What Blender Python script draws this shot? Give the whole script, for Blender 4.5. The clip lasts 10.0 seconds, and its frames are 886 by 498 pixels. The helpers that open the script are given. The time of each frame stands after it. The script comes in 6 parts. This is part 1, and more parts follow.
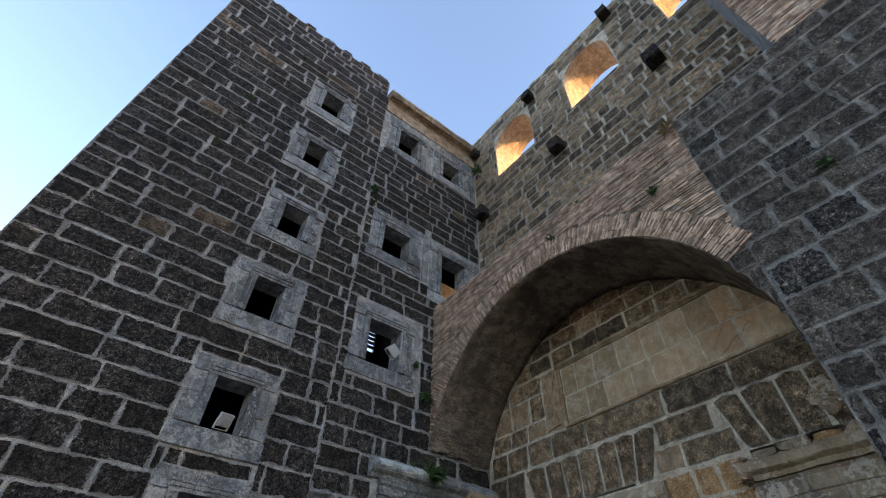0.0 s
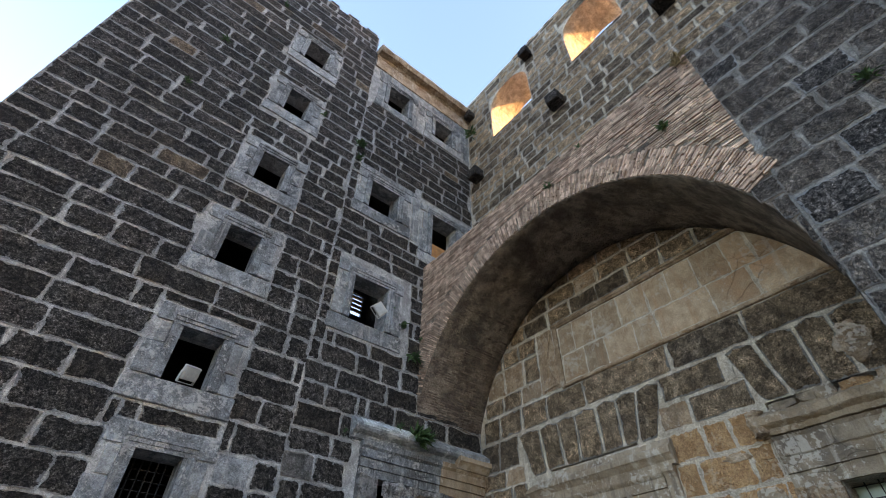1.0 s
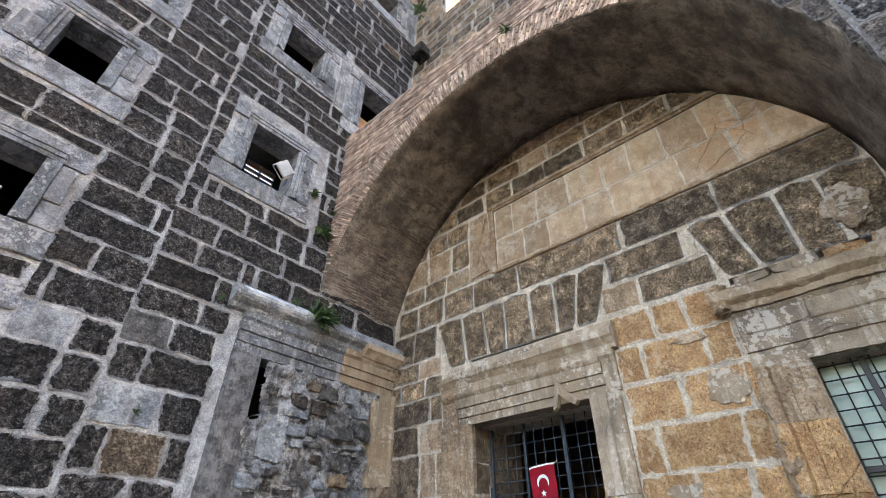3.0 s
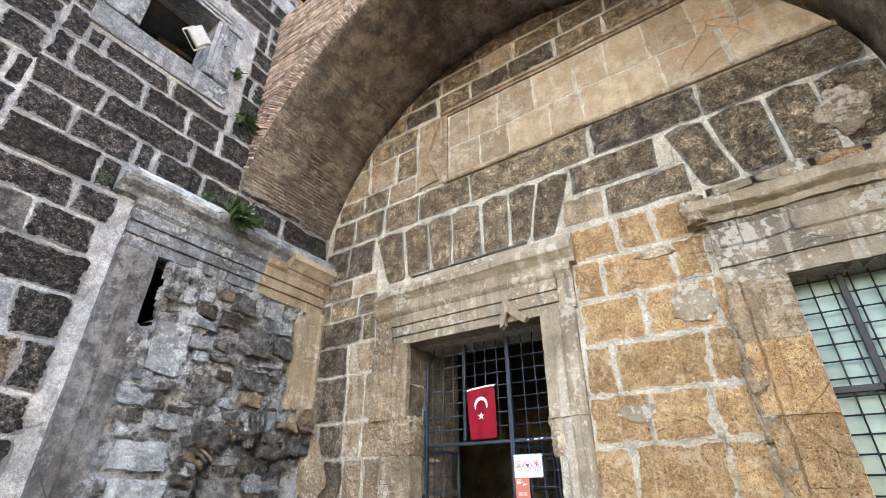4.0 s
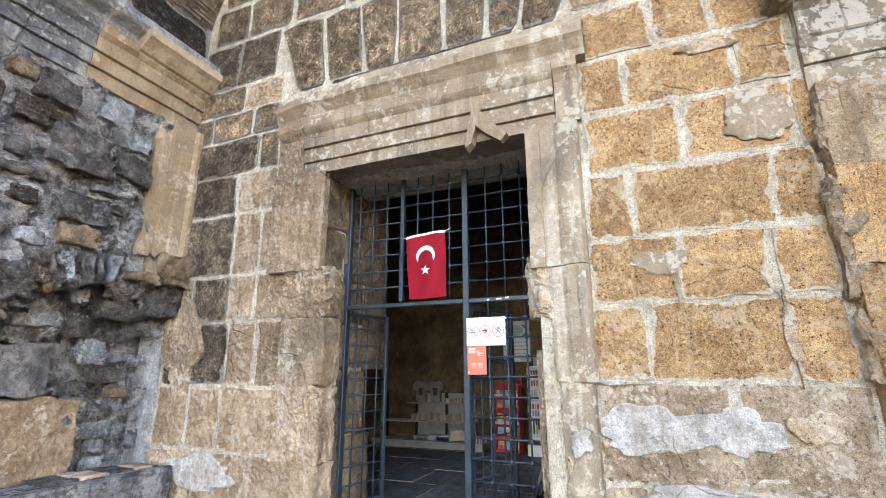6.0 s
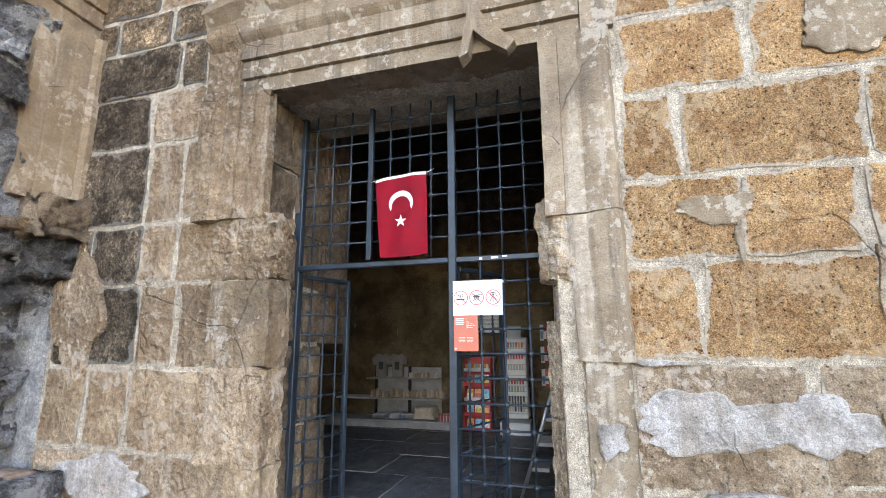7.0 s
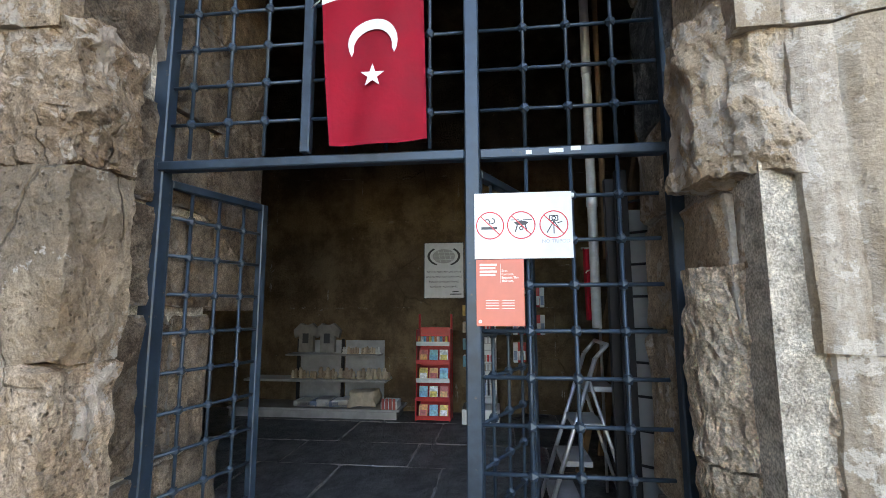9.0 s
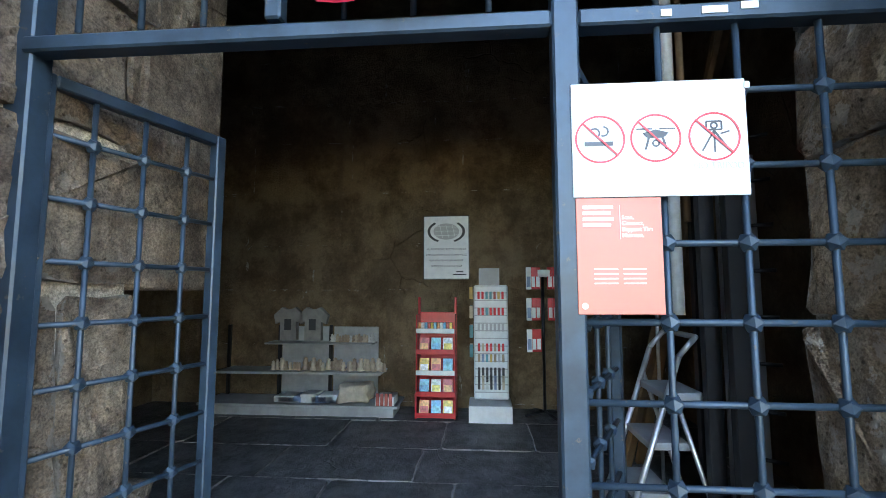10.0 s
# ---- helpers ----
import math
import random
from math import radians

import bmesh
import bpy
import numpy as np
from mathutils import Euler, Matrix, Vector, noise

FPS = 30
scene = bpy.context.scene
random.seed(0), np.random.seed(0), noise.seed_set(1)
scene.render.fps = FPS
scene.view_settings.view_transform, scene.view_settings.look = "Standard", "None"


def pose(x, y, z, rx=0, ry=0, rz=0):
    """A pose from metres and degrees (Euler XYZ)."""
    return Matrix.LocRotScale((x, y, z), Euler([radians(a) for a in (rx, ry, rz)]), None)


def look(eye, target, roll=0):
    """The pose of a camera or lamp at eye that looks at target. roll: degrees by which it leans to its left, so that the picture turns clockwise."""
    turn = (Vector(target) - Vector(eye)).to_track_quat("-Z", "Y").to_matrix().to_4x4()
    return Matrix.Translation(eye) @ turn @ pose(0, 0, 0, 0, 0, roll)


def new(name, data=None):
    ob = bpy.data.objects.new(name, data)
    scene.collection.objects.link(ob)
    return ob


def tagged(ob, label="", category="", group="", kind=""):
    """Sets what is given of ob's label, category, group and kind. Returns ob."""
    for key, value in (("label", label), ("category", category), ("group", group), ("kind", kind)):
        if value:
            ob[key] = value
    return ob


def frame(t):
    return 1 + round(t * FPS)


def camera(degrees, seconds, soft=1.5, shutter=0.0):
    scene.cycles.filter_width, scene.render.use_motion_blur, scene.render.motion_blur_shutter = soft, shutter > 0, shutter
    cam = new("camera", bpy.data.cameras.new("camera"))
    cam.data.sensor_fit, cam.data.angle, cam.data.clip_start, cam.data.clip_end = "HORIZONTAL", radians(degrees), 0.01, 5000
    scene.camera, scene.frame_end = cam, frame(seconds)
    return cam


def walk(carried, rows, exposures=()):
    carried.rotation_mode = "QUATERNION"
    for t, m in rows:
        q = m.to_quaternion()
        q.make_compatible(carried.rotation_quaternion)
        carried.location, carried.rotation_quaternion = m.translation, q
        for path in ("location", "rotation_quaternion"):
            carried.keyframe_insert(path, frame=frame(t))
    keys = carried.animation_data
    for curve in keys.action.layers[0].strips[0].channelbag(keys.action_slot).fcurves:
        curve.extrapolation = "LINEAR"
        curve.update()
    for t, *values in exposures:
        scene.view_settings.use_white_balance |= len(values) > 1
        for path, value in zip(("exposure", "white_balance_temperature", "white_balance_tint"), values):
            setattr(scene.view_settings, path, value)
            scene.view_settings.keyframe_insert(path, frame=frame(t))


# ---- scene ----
cam = camera(87.6, 10.0, 0.6)
METRES, EYE, TILT, LEAN, TURN = 11.0, 1.46, 0.0, 0.0, -37.0
ROWS = [
    (0.0, 0.0, 0.0, 0.0, -0.96, 44.52, -0.98),
    (0.5, 0.0012, 0.0541, -0.0001, -1.16, 43.93, -0.8),
    (1.0, 0.0116, 0.1098, 0.0006, -1.75, 42.54, -0.72),
    (1.5, 0.0207, 0.1652, -0.0022, -3.1, 41.28, -0.59),
    (2.0, 0.035, 0.2216, -0.002, -5.35, 39.64, -0.5),
    (2.5, 0.0464, 0.2772, -0.0028, -7.74, 37.88, -0.4),
    (4.0, 0.0892, 0.4435, -0.0037, -18.85, 28.46, 0.03),
    (4.5, 0.1027, 0.4917, -0.0047, -21.84, 25.18, 0.09),
    (5.0, 0.1154, 0.5421, -0.0046, -24.58, 21.29, 0.01),
    (5.5, 0.1245, 0.5931, -0.0049, -27.46, 17.75, 0.04),
    (6.0, 0.1327, 0.6386, -0.0042, -30.52, 14.94, 0.09),
    (7.5, 0.1773, 0.7732, 0.0019, -39.28, 9.85, 0.22),
    (8.0, 0.1925, 0.8157, 0.0015, -42.29, 8.99, 0.2),
    (8.5, 0.2149, 0.8505, 0.0011, -44.53, 8.21, 0.11),
    (9.0, 0.2341, 0.8842, 0.0005, -46.42, 7.26, 0.11),
    (9.5, 0.2519, 0.9179, 0.0009, -47.49, 6.17, 0.06),
    (10.0, 0.276, 0.9504, -0.0015, -48.18, 5.29, 0.03),
]
EXPOSURES = [(0.0, 3.0, 6550, 25), (1.0, 3.56, 6650, 26), (2.0, 4.06, 6800, 31), (2.7, 4.4, 6950, 33), (4.0, 5.13, 7350, 31), (5.0, 5.32, 7400, 32), (6.0, 5.31, 7300, 33), (7.5, 5.12, 7250, 34), (8.5, 5.1, 7050, 32), (9.0, 5.12, 6850, 30), (9.5, 5.4, 6450, 27), (10.0, 5.78, 6100, 24)]
walk(cam, [(t, pose(0, 0, EYE, TILT, LEAN, TURN) @ pose(METRES * x, METRES * y, METRES * z, 90 + pitch, roll, yaw)) for t, x, y, z, yaw, pitch, roll in ROWS], EXPOSURES)

# ---- light: a low sun behind the theatre and the clear evening sky ----
SUN_WAY = Vector((0.55, -0.83, 0.10)).normalized()
sky_world = bpy.data.worlds.new("evening_sky")
scene.world = sky_world
sky_world.use_nodes = True
_sn = sky_world.node_tree.nodes
_sl = sky_world.node_tree.links
_tex = _sn.new("ShaderNodeTexSky")
_tex.sky_type = "NISHITA"
_tex.sun_disc = False
_tex.dust_density, _tex.ozone_density = 0.8, 1.5
_tex.sun_elevation = math.asin(SUN_WAY.z)
_tex.sun_rotation = math.atan2(SUN_WAY.x, SUN_WAY.y)
_sl.new(_tex.outputs[0], _sn["Background"].inputs[0])
_sn["Background"].inputs[1].default_value = 0.12
sun_data = bpy.data.lights.new("sun", "SUN")
sun_data.energy, sun_data.angle, sun_data.color = 1.1, radians(0.5), (1.0, 0.52, 0.17)
sun = new("sun", sun_data)
sun.matrix_world = look(SUN_WAY * 60, (0, 0, 0))

# ---- materials ----


def material(name):
    m = bpy.data.materials.new(name)
    m.use_nodes = True
    return m, m.node_tree.nodes, m.node_tree.links, m.node_tree.nodes["Principled BSDF"]


def noise_node(n, l, coord, scale, detail=4.0, rough=0.6):
    t = n.new("ShaderNodeTexNoise")
    t.inputs["Scale"].default_value, t.inputs["Detail"].default_value, t.inputs["Roughness"].default_value = scale, detail, rough
    l.new(coord, t.inputs["Vector"])
    return t.outputs["Fac"]


def calc(n, l, op, a, b=None, clamp=False):
    m = n.new("ShaderNodeMath")
    m.operation, m.use_clamp = op, clamp
    for i, v in enumerate((a, b)):
        if v is None:
            continue
        if isinstance(v, (int, float)):
            m.inputs[i].default_value = v
        else:
            l.new(v, m.inputs[i])
    return m.outputs[0]


def spread(n, l, v, lo, hi, to0=0.0, to1=1.0):
    m = n.new("ShaderNodeMapRange")
    m.interpolation_type = "SMOOTHSTEP"
    l.new(v, m.inputs["Value"])
    for key, x in (("From Min", lo), ("From Max", hi), ("To Min", to0), ("To Max", to1)):
        m.inputs[key].default_value = x
    return m.outputs["Result"]


def blend(n, l, fac, a, b, kind="MIX"):
    m = n.new("ShaderNodeMix")
    m.data_type, m.blend_type = "RGBA", kind
    for sock, v in ((m.inputs["Factor"], fac), (m.inputs["A"], a), (m.inputs["B"], b)):
        if isinstance(v, (int, float)):
            sock.default_value = v
        elif isinstance(v, tuple):
            sock.default_value = (*v, 1)
        else:
            l.new(v, sock)
    return m.outputs["Result"]


def stone(name, dark, light, mortar=(0.42, 0.39, 0.35), pits=0.5, vary=0.45, stain=(0.05, 0.047, 0.042), stains=0.35, smear=0.6, relief=0.03, rough=0.9, lichen=0.0, grain=0.35, patch=4.5, chips=0.45, crust=(0.52, 0.48, 0.42), blotch=0.14, pebble=0.0):
    """Weathered masonry: mottling at three scales, pits with their shade put into the colour, run-off streaks, lichen
    and mortar smeared over the arrises.
    """
    m, n, l, b = material(name)
    co = n.new("ShaderNodeTexCoord").outputs["Object"]
    rnd = calc(n, l, "FRACT", calc(n, l, "ADD", n.new("ShaderNodeObjectInfo").outputs["Random"], n.new("ShaderNodeNewGeometry").outputs["Random Per Island"]))
    big = noise_node(n, l, co, 0.9, 6, 0.65)
    mid = noise_node(n, l, co, patch, 9, 0.68)
    fine = noise_node(n, l, co, 34, 6, 0.72)
    grit = noise_node(n, l, co, 120, 4, 0.7)
    long = n.new("ShaderNodeMapping")
    long.inputs["Scale"].default_value = (5.0, 5.0, 0.45)
    l.new(co, long.inputs["Vector"])
    streak = noise_node(n, l, long.outputs[0], 1.0, 5, 0.6)
    vor = n.new("ShaderNodeTexVoronoi")
    vor.inputs["Scale"].default_value = 30
    vor.inputs["Randomness"].default_value = 1.0
    l.new(co, vor.inputs["Vector"])
    hole = spread(n, l, calc(n, l, "ADD", vor.outputs["Distance"], calc(n, l, "MULTIPLY", fine, 0.45)), 0.3, 0.46)
    base = blend(n, l, spread(n, l, mid, 0.5 - blotch, 0.5 + blotch), dark, light)
    soil = calc(n, l, "MAXIMUM", spread(n, l, big, 0.5, 0.66), calc(n, l, "MULTIPLY", spread(n, l, streak, 0.54, 0.68), 0.8))
    soil = calc(n, l, "MULTIPLY", soil, spread(n, l, mid, 0.35, 0.6, 0.45, 1.0))
    base = blend(n, l, calc(n, l, "MULTIPLY", soil, stains), base, stain)
    tone = calc(n, l, "ADD", calc(n, l, "MULTIPLY", rnd, vary), 1 - vary / 2)
    tone = calc(n, l, "MULTIPLY", tone, spread(n, l, fine, 0.3, 0.7, 1 - grain * 0.75, 1 + grain * 0.75))
    tone = calc(n, l, "MULTIPLY", tone, spread(n, l, grit, 0.34, 0.66, 1 - grain * 1.1, 1 + grain * 1.1))
    # pit shade painted into the tone on top of the bump
    tone = calc(n, l, "MULTIPLY", tone, spread(n, l, hole, 0, 1, 1 - 0.85 * pits, 1.0))
    grain_h = None
    if pebble:
        # pale and dark pebbles of two sizes in a dark matrix, its pits shaded by colour
        shaken = n.new("ShaderNodeVectorMath")
        shaken.operation = "MULTIPLY_ADD"
        shake = n.new("ShaderNodeTexNoise")
        shake.inputs["Scale"].default_value, shake.inputs["Detail"].default_value = 16.0, 3.0
        l.new(co, shake.inputs["Vector"])
        l.new(shake.outputs["Color"], shaken.inputs[0])
        shaken.inputs[1].default_value = (0.05, 0.05, 0.05)
        l.new(co, shaken.inputs[2])
        lift = 0.66
        for scale, power, gain in ((21, 3.0, 1.5), (44, 2.2, 1.5)):
            cell = n.new("ShaderNodeTexVoronoi")
            cell.inputs["Scale"].default_value = scale
            l.new(shaken.outputs[0], cell.inputs["Vector"])
            one = n.new("ShaderNodeSeparateColor")
            l.new(cell.outputs["Color"], one.inputs[0])
            size = spread(n, l, cell.outputs["Distance"], 0.1, 0.6, 1.0, 0.0)
            bit = calc(n, l, "MULTIPLY", calc(n, l, "POWER", one.outputs[0], power), size)
            lift = calc(n, l, "ADD", calc(n, l, "MULTIPLY", bit, gain * pebble), lift)
            grain_h = bit if grain_h is None else calc(n, l, "ADD", grain_h, bit)
        # hollows darkened and high spots lightened in colour, as relief shading would
        pit = calc(n, l, "ADD", calc(n, l, "MULTIPLY", noise_node(n, l, co, 12, 10, 0.8), 0.65), calc(n, l, "MULTIPLY", noise_node(n, l, shaken.outputs[0], 34, 6, 0.75), 0.35))
        lift = calc(n, l, "MULTIPLY", lift, calc(n, l, "POWER", spread(n, l, pit, 0.40, 0.64, 1.0 - 0.95 * pebble, 1.0 + 0.75 * pebble), 1.25))
        tone = calc(n, l, "MULTIPLY", tone, lift)
        grain_h = calc(n, l, "ADD", calc(n, l, "MULTIPLY", grain_h, 0.5), spread(n, l, pit, 0.38, 0.54))
    grey = n.new("ShaderNodeCombineColor")
    for i in range(3):
        l.new(tone, grey.inputs[i])
    base = blend(n, l, 1.0, base, grey.outputs[0], "MULTIPLY")
    if lichen:
        flake = calc(n, l, "ADD", noise_node(n, l, co, 13, 9, 0.7), calc(n, l, "MULTIPLY", calc(n, l, "SUBTRACT", noise_node(n, l, co, 2.1, 4, 0.6), 0.5), 0.75))
        spot = spread(n, l, flake, 0.575, 0.615)
        base = blend(n, l, calc(n, l, "MULTIPLY", spot, lichen), base, crust)
        wash = calc(n, l, "MULTIPLY", spread(n, l, streak, 0.43, 0.33), spread(n, l, fine, 0.35, 0.6, 0.5, 1.0))
        base = blend(n, l, calc(n, l, "MULTIPLY", wash, lichen * 0.8), base, crust)
    crack = n.new("ShaderNodeTexVoronoi")
    crack.feature = "DISTANCE_TO_EDGE"
    crack.inputs["Scale"].default_value = 1.5
    bent = n.new("ShaderNodeVectorMath")
    bent.operation = "MULTIPLY_ADD"
    bend = n.new("ShaderNodeTexNoise")
    bend.inputs["Scale"].default_value, bend.inputs["Detail"].default_value = 3.0, 7.0
    l.new(co, bend.inputs["Vector"])
    l.new(bend.outputs["Color"], bent.inputs[0])
    bent.inputs[1].default_value = (0.16, 0.16, 0.16)
    l.new(co, bent.inputs[2])
    l.new(bent.outputs[0], crack.inputs["Vector"])
    slit = calc(n, l, "MULTIPLY", spread(n, l, crack.outputs["Distance"], 0.012, 0.003), spread(n, l, big, 0.52, 0.58))
    base = blend(n, l, calc(n, l, "MULTIPLY", slit, 0.28), base, tuple(c * 0.3 for c in dark))
    at = n.new("ShaderNodeAttribute")
    at.attribute_name = "edge"
    rim = calc(n, l, "ADD", at.outputs["Fac"], calc(n, l, "MULTIPLY", calc(n, l, "SUBTRACT", noise_node(n, l, co, 6, 9, 0.75), 0.5), 2.7))
    mask = calc(n, l, "MULTIPLY", spread(n, l, rim, 1.05 - smear * 0.5, 1.12 - smear * 0.5), 0.92)
    tint = blend(n, l, spread(n, l, fine, 0.3, 0.7), tuple(c * 0.62 for c in mortar), mortar)
    base = blend(n, l, mask, base, tint)
    l.new(base, b.inputs["Base Color"])
    b.inputs["Roughness"].default_value = rough
    b.inputs["Specular IOR Level"].default_value = 0.25
    h = calc(n, l, "ADD", calc(n, l, "MULTIPLY", mid, 1.3), calc(n, l, "ADD", calc(n, l, "MULTIPLY", fine, 0.55), calc(n, l, "MULTIPLY", grit, 0.16)))
    h = calc(n, l, "ADD", h, calc(n, l, "MULTIPLY", hole, 0.6 * pits))
    if grain_h is not None:
        h = calc(n, l, "ADD", h, calc(n, l, "MULTIPLY", grain_h, 0.7))
    chip = n.new("ShaderNodeTexVoronoi")
    chip.inputs["Scale"].default_value = 15
    warp = n.new("ShaderNodeVectorMath")
    warp.operation = "MULTIPLY_ADD"
    nv = n.new("ShaderNodeTexNoise")
    nv.inputs["Scale"].default_value, nv.inputs["Detail"].default_value = 6.0, 4.0
    l.new(co, nv.inputs["Vector"])
    l.new(nv.outputs["Color"], warp.inputs[0])
    warp.inputs[1].default_value = (0.12, 0.12, 0.12)
    l.new(co, warp.inputs[2])
    tall = n.new("ShaderNodeMapping")
    tall.inputs["Scale"].default_value = (2.0, 2.0, 1.2) if chips > 1 else (1.0, 1.0, 1.0)
    l.new(warp.outputs[0], tall.inputs["Vector"])
    l.new(tall.outputs[0], chip.inputs["Vector"])
    h = calc(n, l, "ADD", h, calc(n, l, "MULTIPLY", chip.outputs["Distance"], chips))
    h = calc(n, l, "SUBTRACT", h, calc(n, l, "MULTIPLY", slit, 0.5))
    bump = n.new("ShaderNodeBump")
    bump.inputs["Strength"].default_value, bump.inputs["Distance"].default_value = 1.0, relief * 1.5
    l.new(h, bump.inputs["Height"])
    l.new(bump.outputs[0], b.inputs["Normal"])
    return m


def plain(name, colour, rough=0.5, metal=0.0, vary=0.15, scale=14.0, wear=None, relief=0.0):
    """Paint, metal, cloth or plastic with slight dirt and, where given, worn spots of another colour."""
    m, n, l, b = material(name)
    co = n.new("ShaderNodeTexCoord").outputs["Object"]
    v = noise_node(n, l, co, scale, 5)
    lo = tuple(max(0, c * (1 - vary)) for c in colour)
    hi = tuple(min(1, c * (1 + vary)) for c in colour)
    col = blend(n, l, spread(n, l, v, 0.3, 0.7), lo, hi)
    if wear:
        col = blend(n, l, spread(n, l, noise_node(n, l, co, scale * 2.7, 7, 0.7), 0.63, 0.68), col, wear)
    l.new(col, b.inputs["Base Color"])
    l.new(spread(n, l, v, 0.2, 0.8, max(0.05, rough - 0.1), min(1, rough + 0.1)), b.inputs["Roughness"])
    b.inputs["Metallic"].default_value = metal
    if relief:
        bump = n.new("ShaderNodeBump")
        bump.inputs["Strength"].default_value, bump.inputs["Distance"].default_value = 0.7, relief
        l.new(noise_node(n, l, co, scale * 4, 5), bump.inputs["Height"])
        l.new(bump.outputs[0], b.inputs["Normal"])
    return m


MORTAR = stone("mortar", (0.2333, 0.2344, 0.2365), (0.4342, 0.4342, 0.4363), pits=0.3, vary=0.0, stain=(0.10, 0.098, 0.095), stains=0.5, relief=0.02)
MORTAR_WARM = stone("mortar_warm", (0.38, 0.32, 0.25), (0.63, 0.555, 0.45), pits=0.25, vary=0.0, stain=(0.22, 0.17, 0.12), stains=0.4, relief=0.02)
TOWER = stone("tower_conglomerate", (0.06363, 0.05594, 0.05185), (0.1905, 0.1698, 0.1555), mortar=(0.42, 0.42, 0.42), pits=0.75, vary=0.55, stains=0.4, smear=0.7, relief=0.05, grain=0.75, pebble=0.85)
DARK = stone("dark_conglomerate", (0.04982, 0.04269, 0.03822), (0.1459, 0.1245, 0.1089), pits=0.75, vary=0.6, stains=0.4, smear=0.7, relief=0.05, grain=0.55, pebble=0.7)
BROWN = stone("brown_conglomerate", (0.3685, 0.2572, 0.1656), (0.8985, 0.644, 0.4118), pits=0.6, vary=0.55, stain=(0.06, 0.048, 0.036), stains=0.45, smear=0.85, relief=0.045, grain=0.6, pebble=0.32)
CORNER = stone("dark_brown_conglomerate", (0.1612, 0.1188, 0.08407), (0.4417, 0.3319, 0.2304), mortar=(0.5, 0.45, 0.39), pits=0.6, vary=0.5, stain=(0.04, 0.033, 0.026), stains=0.45, smear=0.8, relief=0.045, grain=0.6, pebble=0.4)
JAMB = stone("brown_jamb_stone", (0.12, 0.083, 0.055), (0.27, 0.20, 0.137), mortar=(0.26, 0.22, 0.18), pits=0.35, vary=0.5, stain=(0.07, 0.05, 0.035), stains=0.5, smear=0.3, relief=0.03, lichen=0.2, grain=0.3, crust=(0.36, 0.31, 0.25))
OCHRE = stone("ochre_sandstone", (0.3257, 0.1721, 0.07775), (0.5268, 0.3301, 0.1679), mortar=(0.64, 0.55, 0.45), pits=0.85, vary=0.38, stain=(0.25, 0.125, 0.06), stains=0.6, smear=0.8, relief=0.03, lichen=0.4, grain=0.4, crust=(0.62, 0.48, 0.33), blotch=0.2)
TAN = stone("tan_limestone", (0.25, 0.165, 0.10), (0.44, 0.325, 0.22), mortar=(0.54, 0.47, 0.39), pits=0.5, vary=0.4, stain=(0.12, 0.083, 0.055), stains=0.7, smear=0.55, relief=0.022, lichen=0.45, grain=0.25, crust=(0.55, 0.48, 0.40), blotch=0.17, chips=0.9)
PALE = stone("pale_limestone", (0.30, 0.205, 0.13), (0.54, 0.415, 0.295), mortar=(0.56, 0.48, 0.39), pits=0.55, vary=0.4, stain=(0.16, 0.105, 0.068), stains=0.75, smear=0.35, relief=0.026, lichen=0.55, grain=0.27, patch=3.5, crust=(0.60, 0.52, 0.44), blotch=0.16, chips=0.9)
GREY = stone("grey_marble", (0.1241, 0.132, 0.1418), (0.2726, 0.293, 0.3119), mortar=(0.4, 0.4, 0.4), pits=0.22, vary=0.4, stain=(0.06, 0.059, 0.059), stains=0.65, smear=0.3, relief=0.025, lichen=0.6, grain=0.4, crust=(0.46, 0.46, 0.46))
RUBBLE = stone("grey_rubble", (0.1225, 0.1155, 0.1092), (0.3961, 0.378, 0.3619), mortar=(0.30, 0.275, 0.25), pits=0.4, vary=0.6, stain=(0.035, 0.032, 0.03), stains=0.6, smear=0.6, relief=0.045, lichen=0.3, grain=0.32, crust=(0.45, 0.42, 0.40), pebble=0.2)
BRICK = stone("weathered_brick", (0.2769, 0.1843, 0.1368), (0.5538, 0.405, 0.3104), mortar=(0.48, 0.43, 0.37), pits=0.35, vary=0.85, stain=(0.12, 0.09, 0.075), stains=0.45, smear=0.2, relief=0.012, grain=0.25)
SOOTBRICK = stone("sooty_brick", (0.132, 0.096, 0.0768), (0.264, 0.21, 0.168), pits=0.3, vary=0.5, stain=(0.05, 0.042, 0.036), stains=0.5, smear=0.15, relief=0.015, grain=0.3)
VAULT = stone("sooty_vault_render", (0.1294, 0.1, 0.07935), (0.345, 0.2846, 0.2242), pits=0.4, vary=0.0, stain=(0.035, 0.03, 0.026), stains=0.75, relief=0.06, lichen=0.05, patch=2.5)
# render and paving tones lowered evenly so the gate room reads dim
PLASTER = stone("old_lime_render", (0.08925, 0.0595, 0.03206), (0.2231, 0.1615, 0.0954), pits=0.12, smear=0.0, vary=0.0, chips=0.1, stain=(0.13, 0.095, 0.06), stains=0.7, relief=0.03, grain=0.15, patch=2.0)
TOOLED = stone("tooled_brown_stone", (0.495, 0.3644, 0.2475), (0.825, 0.66, 0.4813), pits=0.4, vary=0.3, stain=(0.12, 0.085, 0.06), stains=0.45, smear=0.2, relief=0.05, lichen=0.2, grain=0.3, patch=9.0, chips=1.15)
PAVING = stone("worn_paving", (0.06512, 0.06512, 0.06632), (0.148, 0.148, 0.1472), pits=0.15, vary=0.4, stain=(0.08, 0.08, 0.08), stains=0.5, smear=0.3, relief=0.012, rough=0.5, grain=0.2)
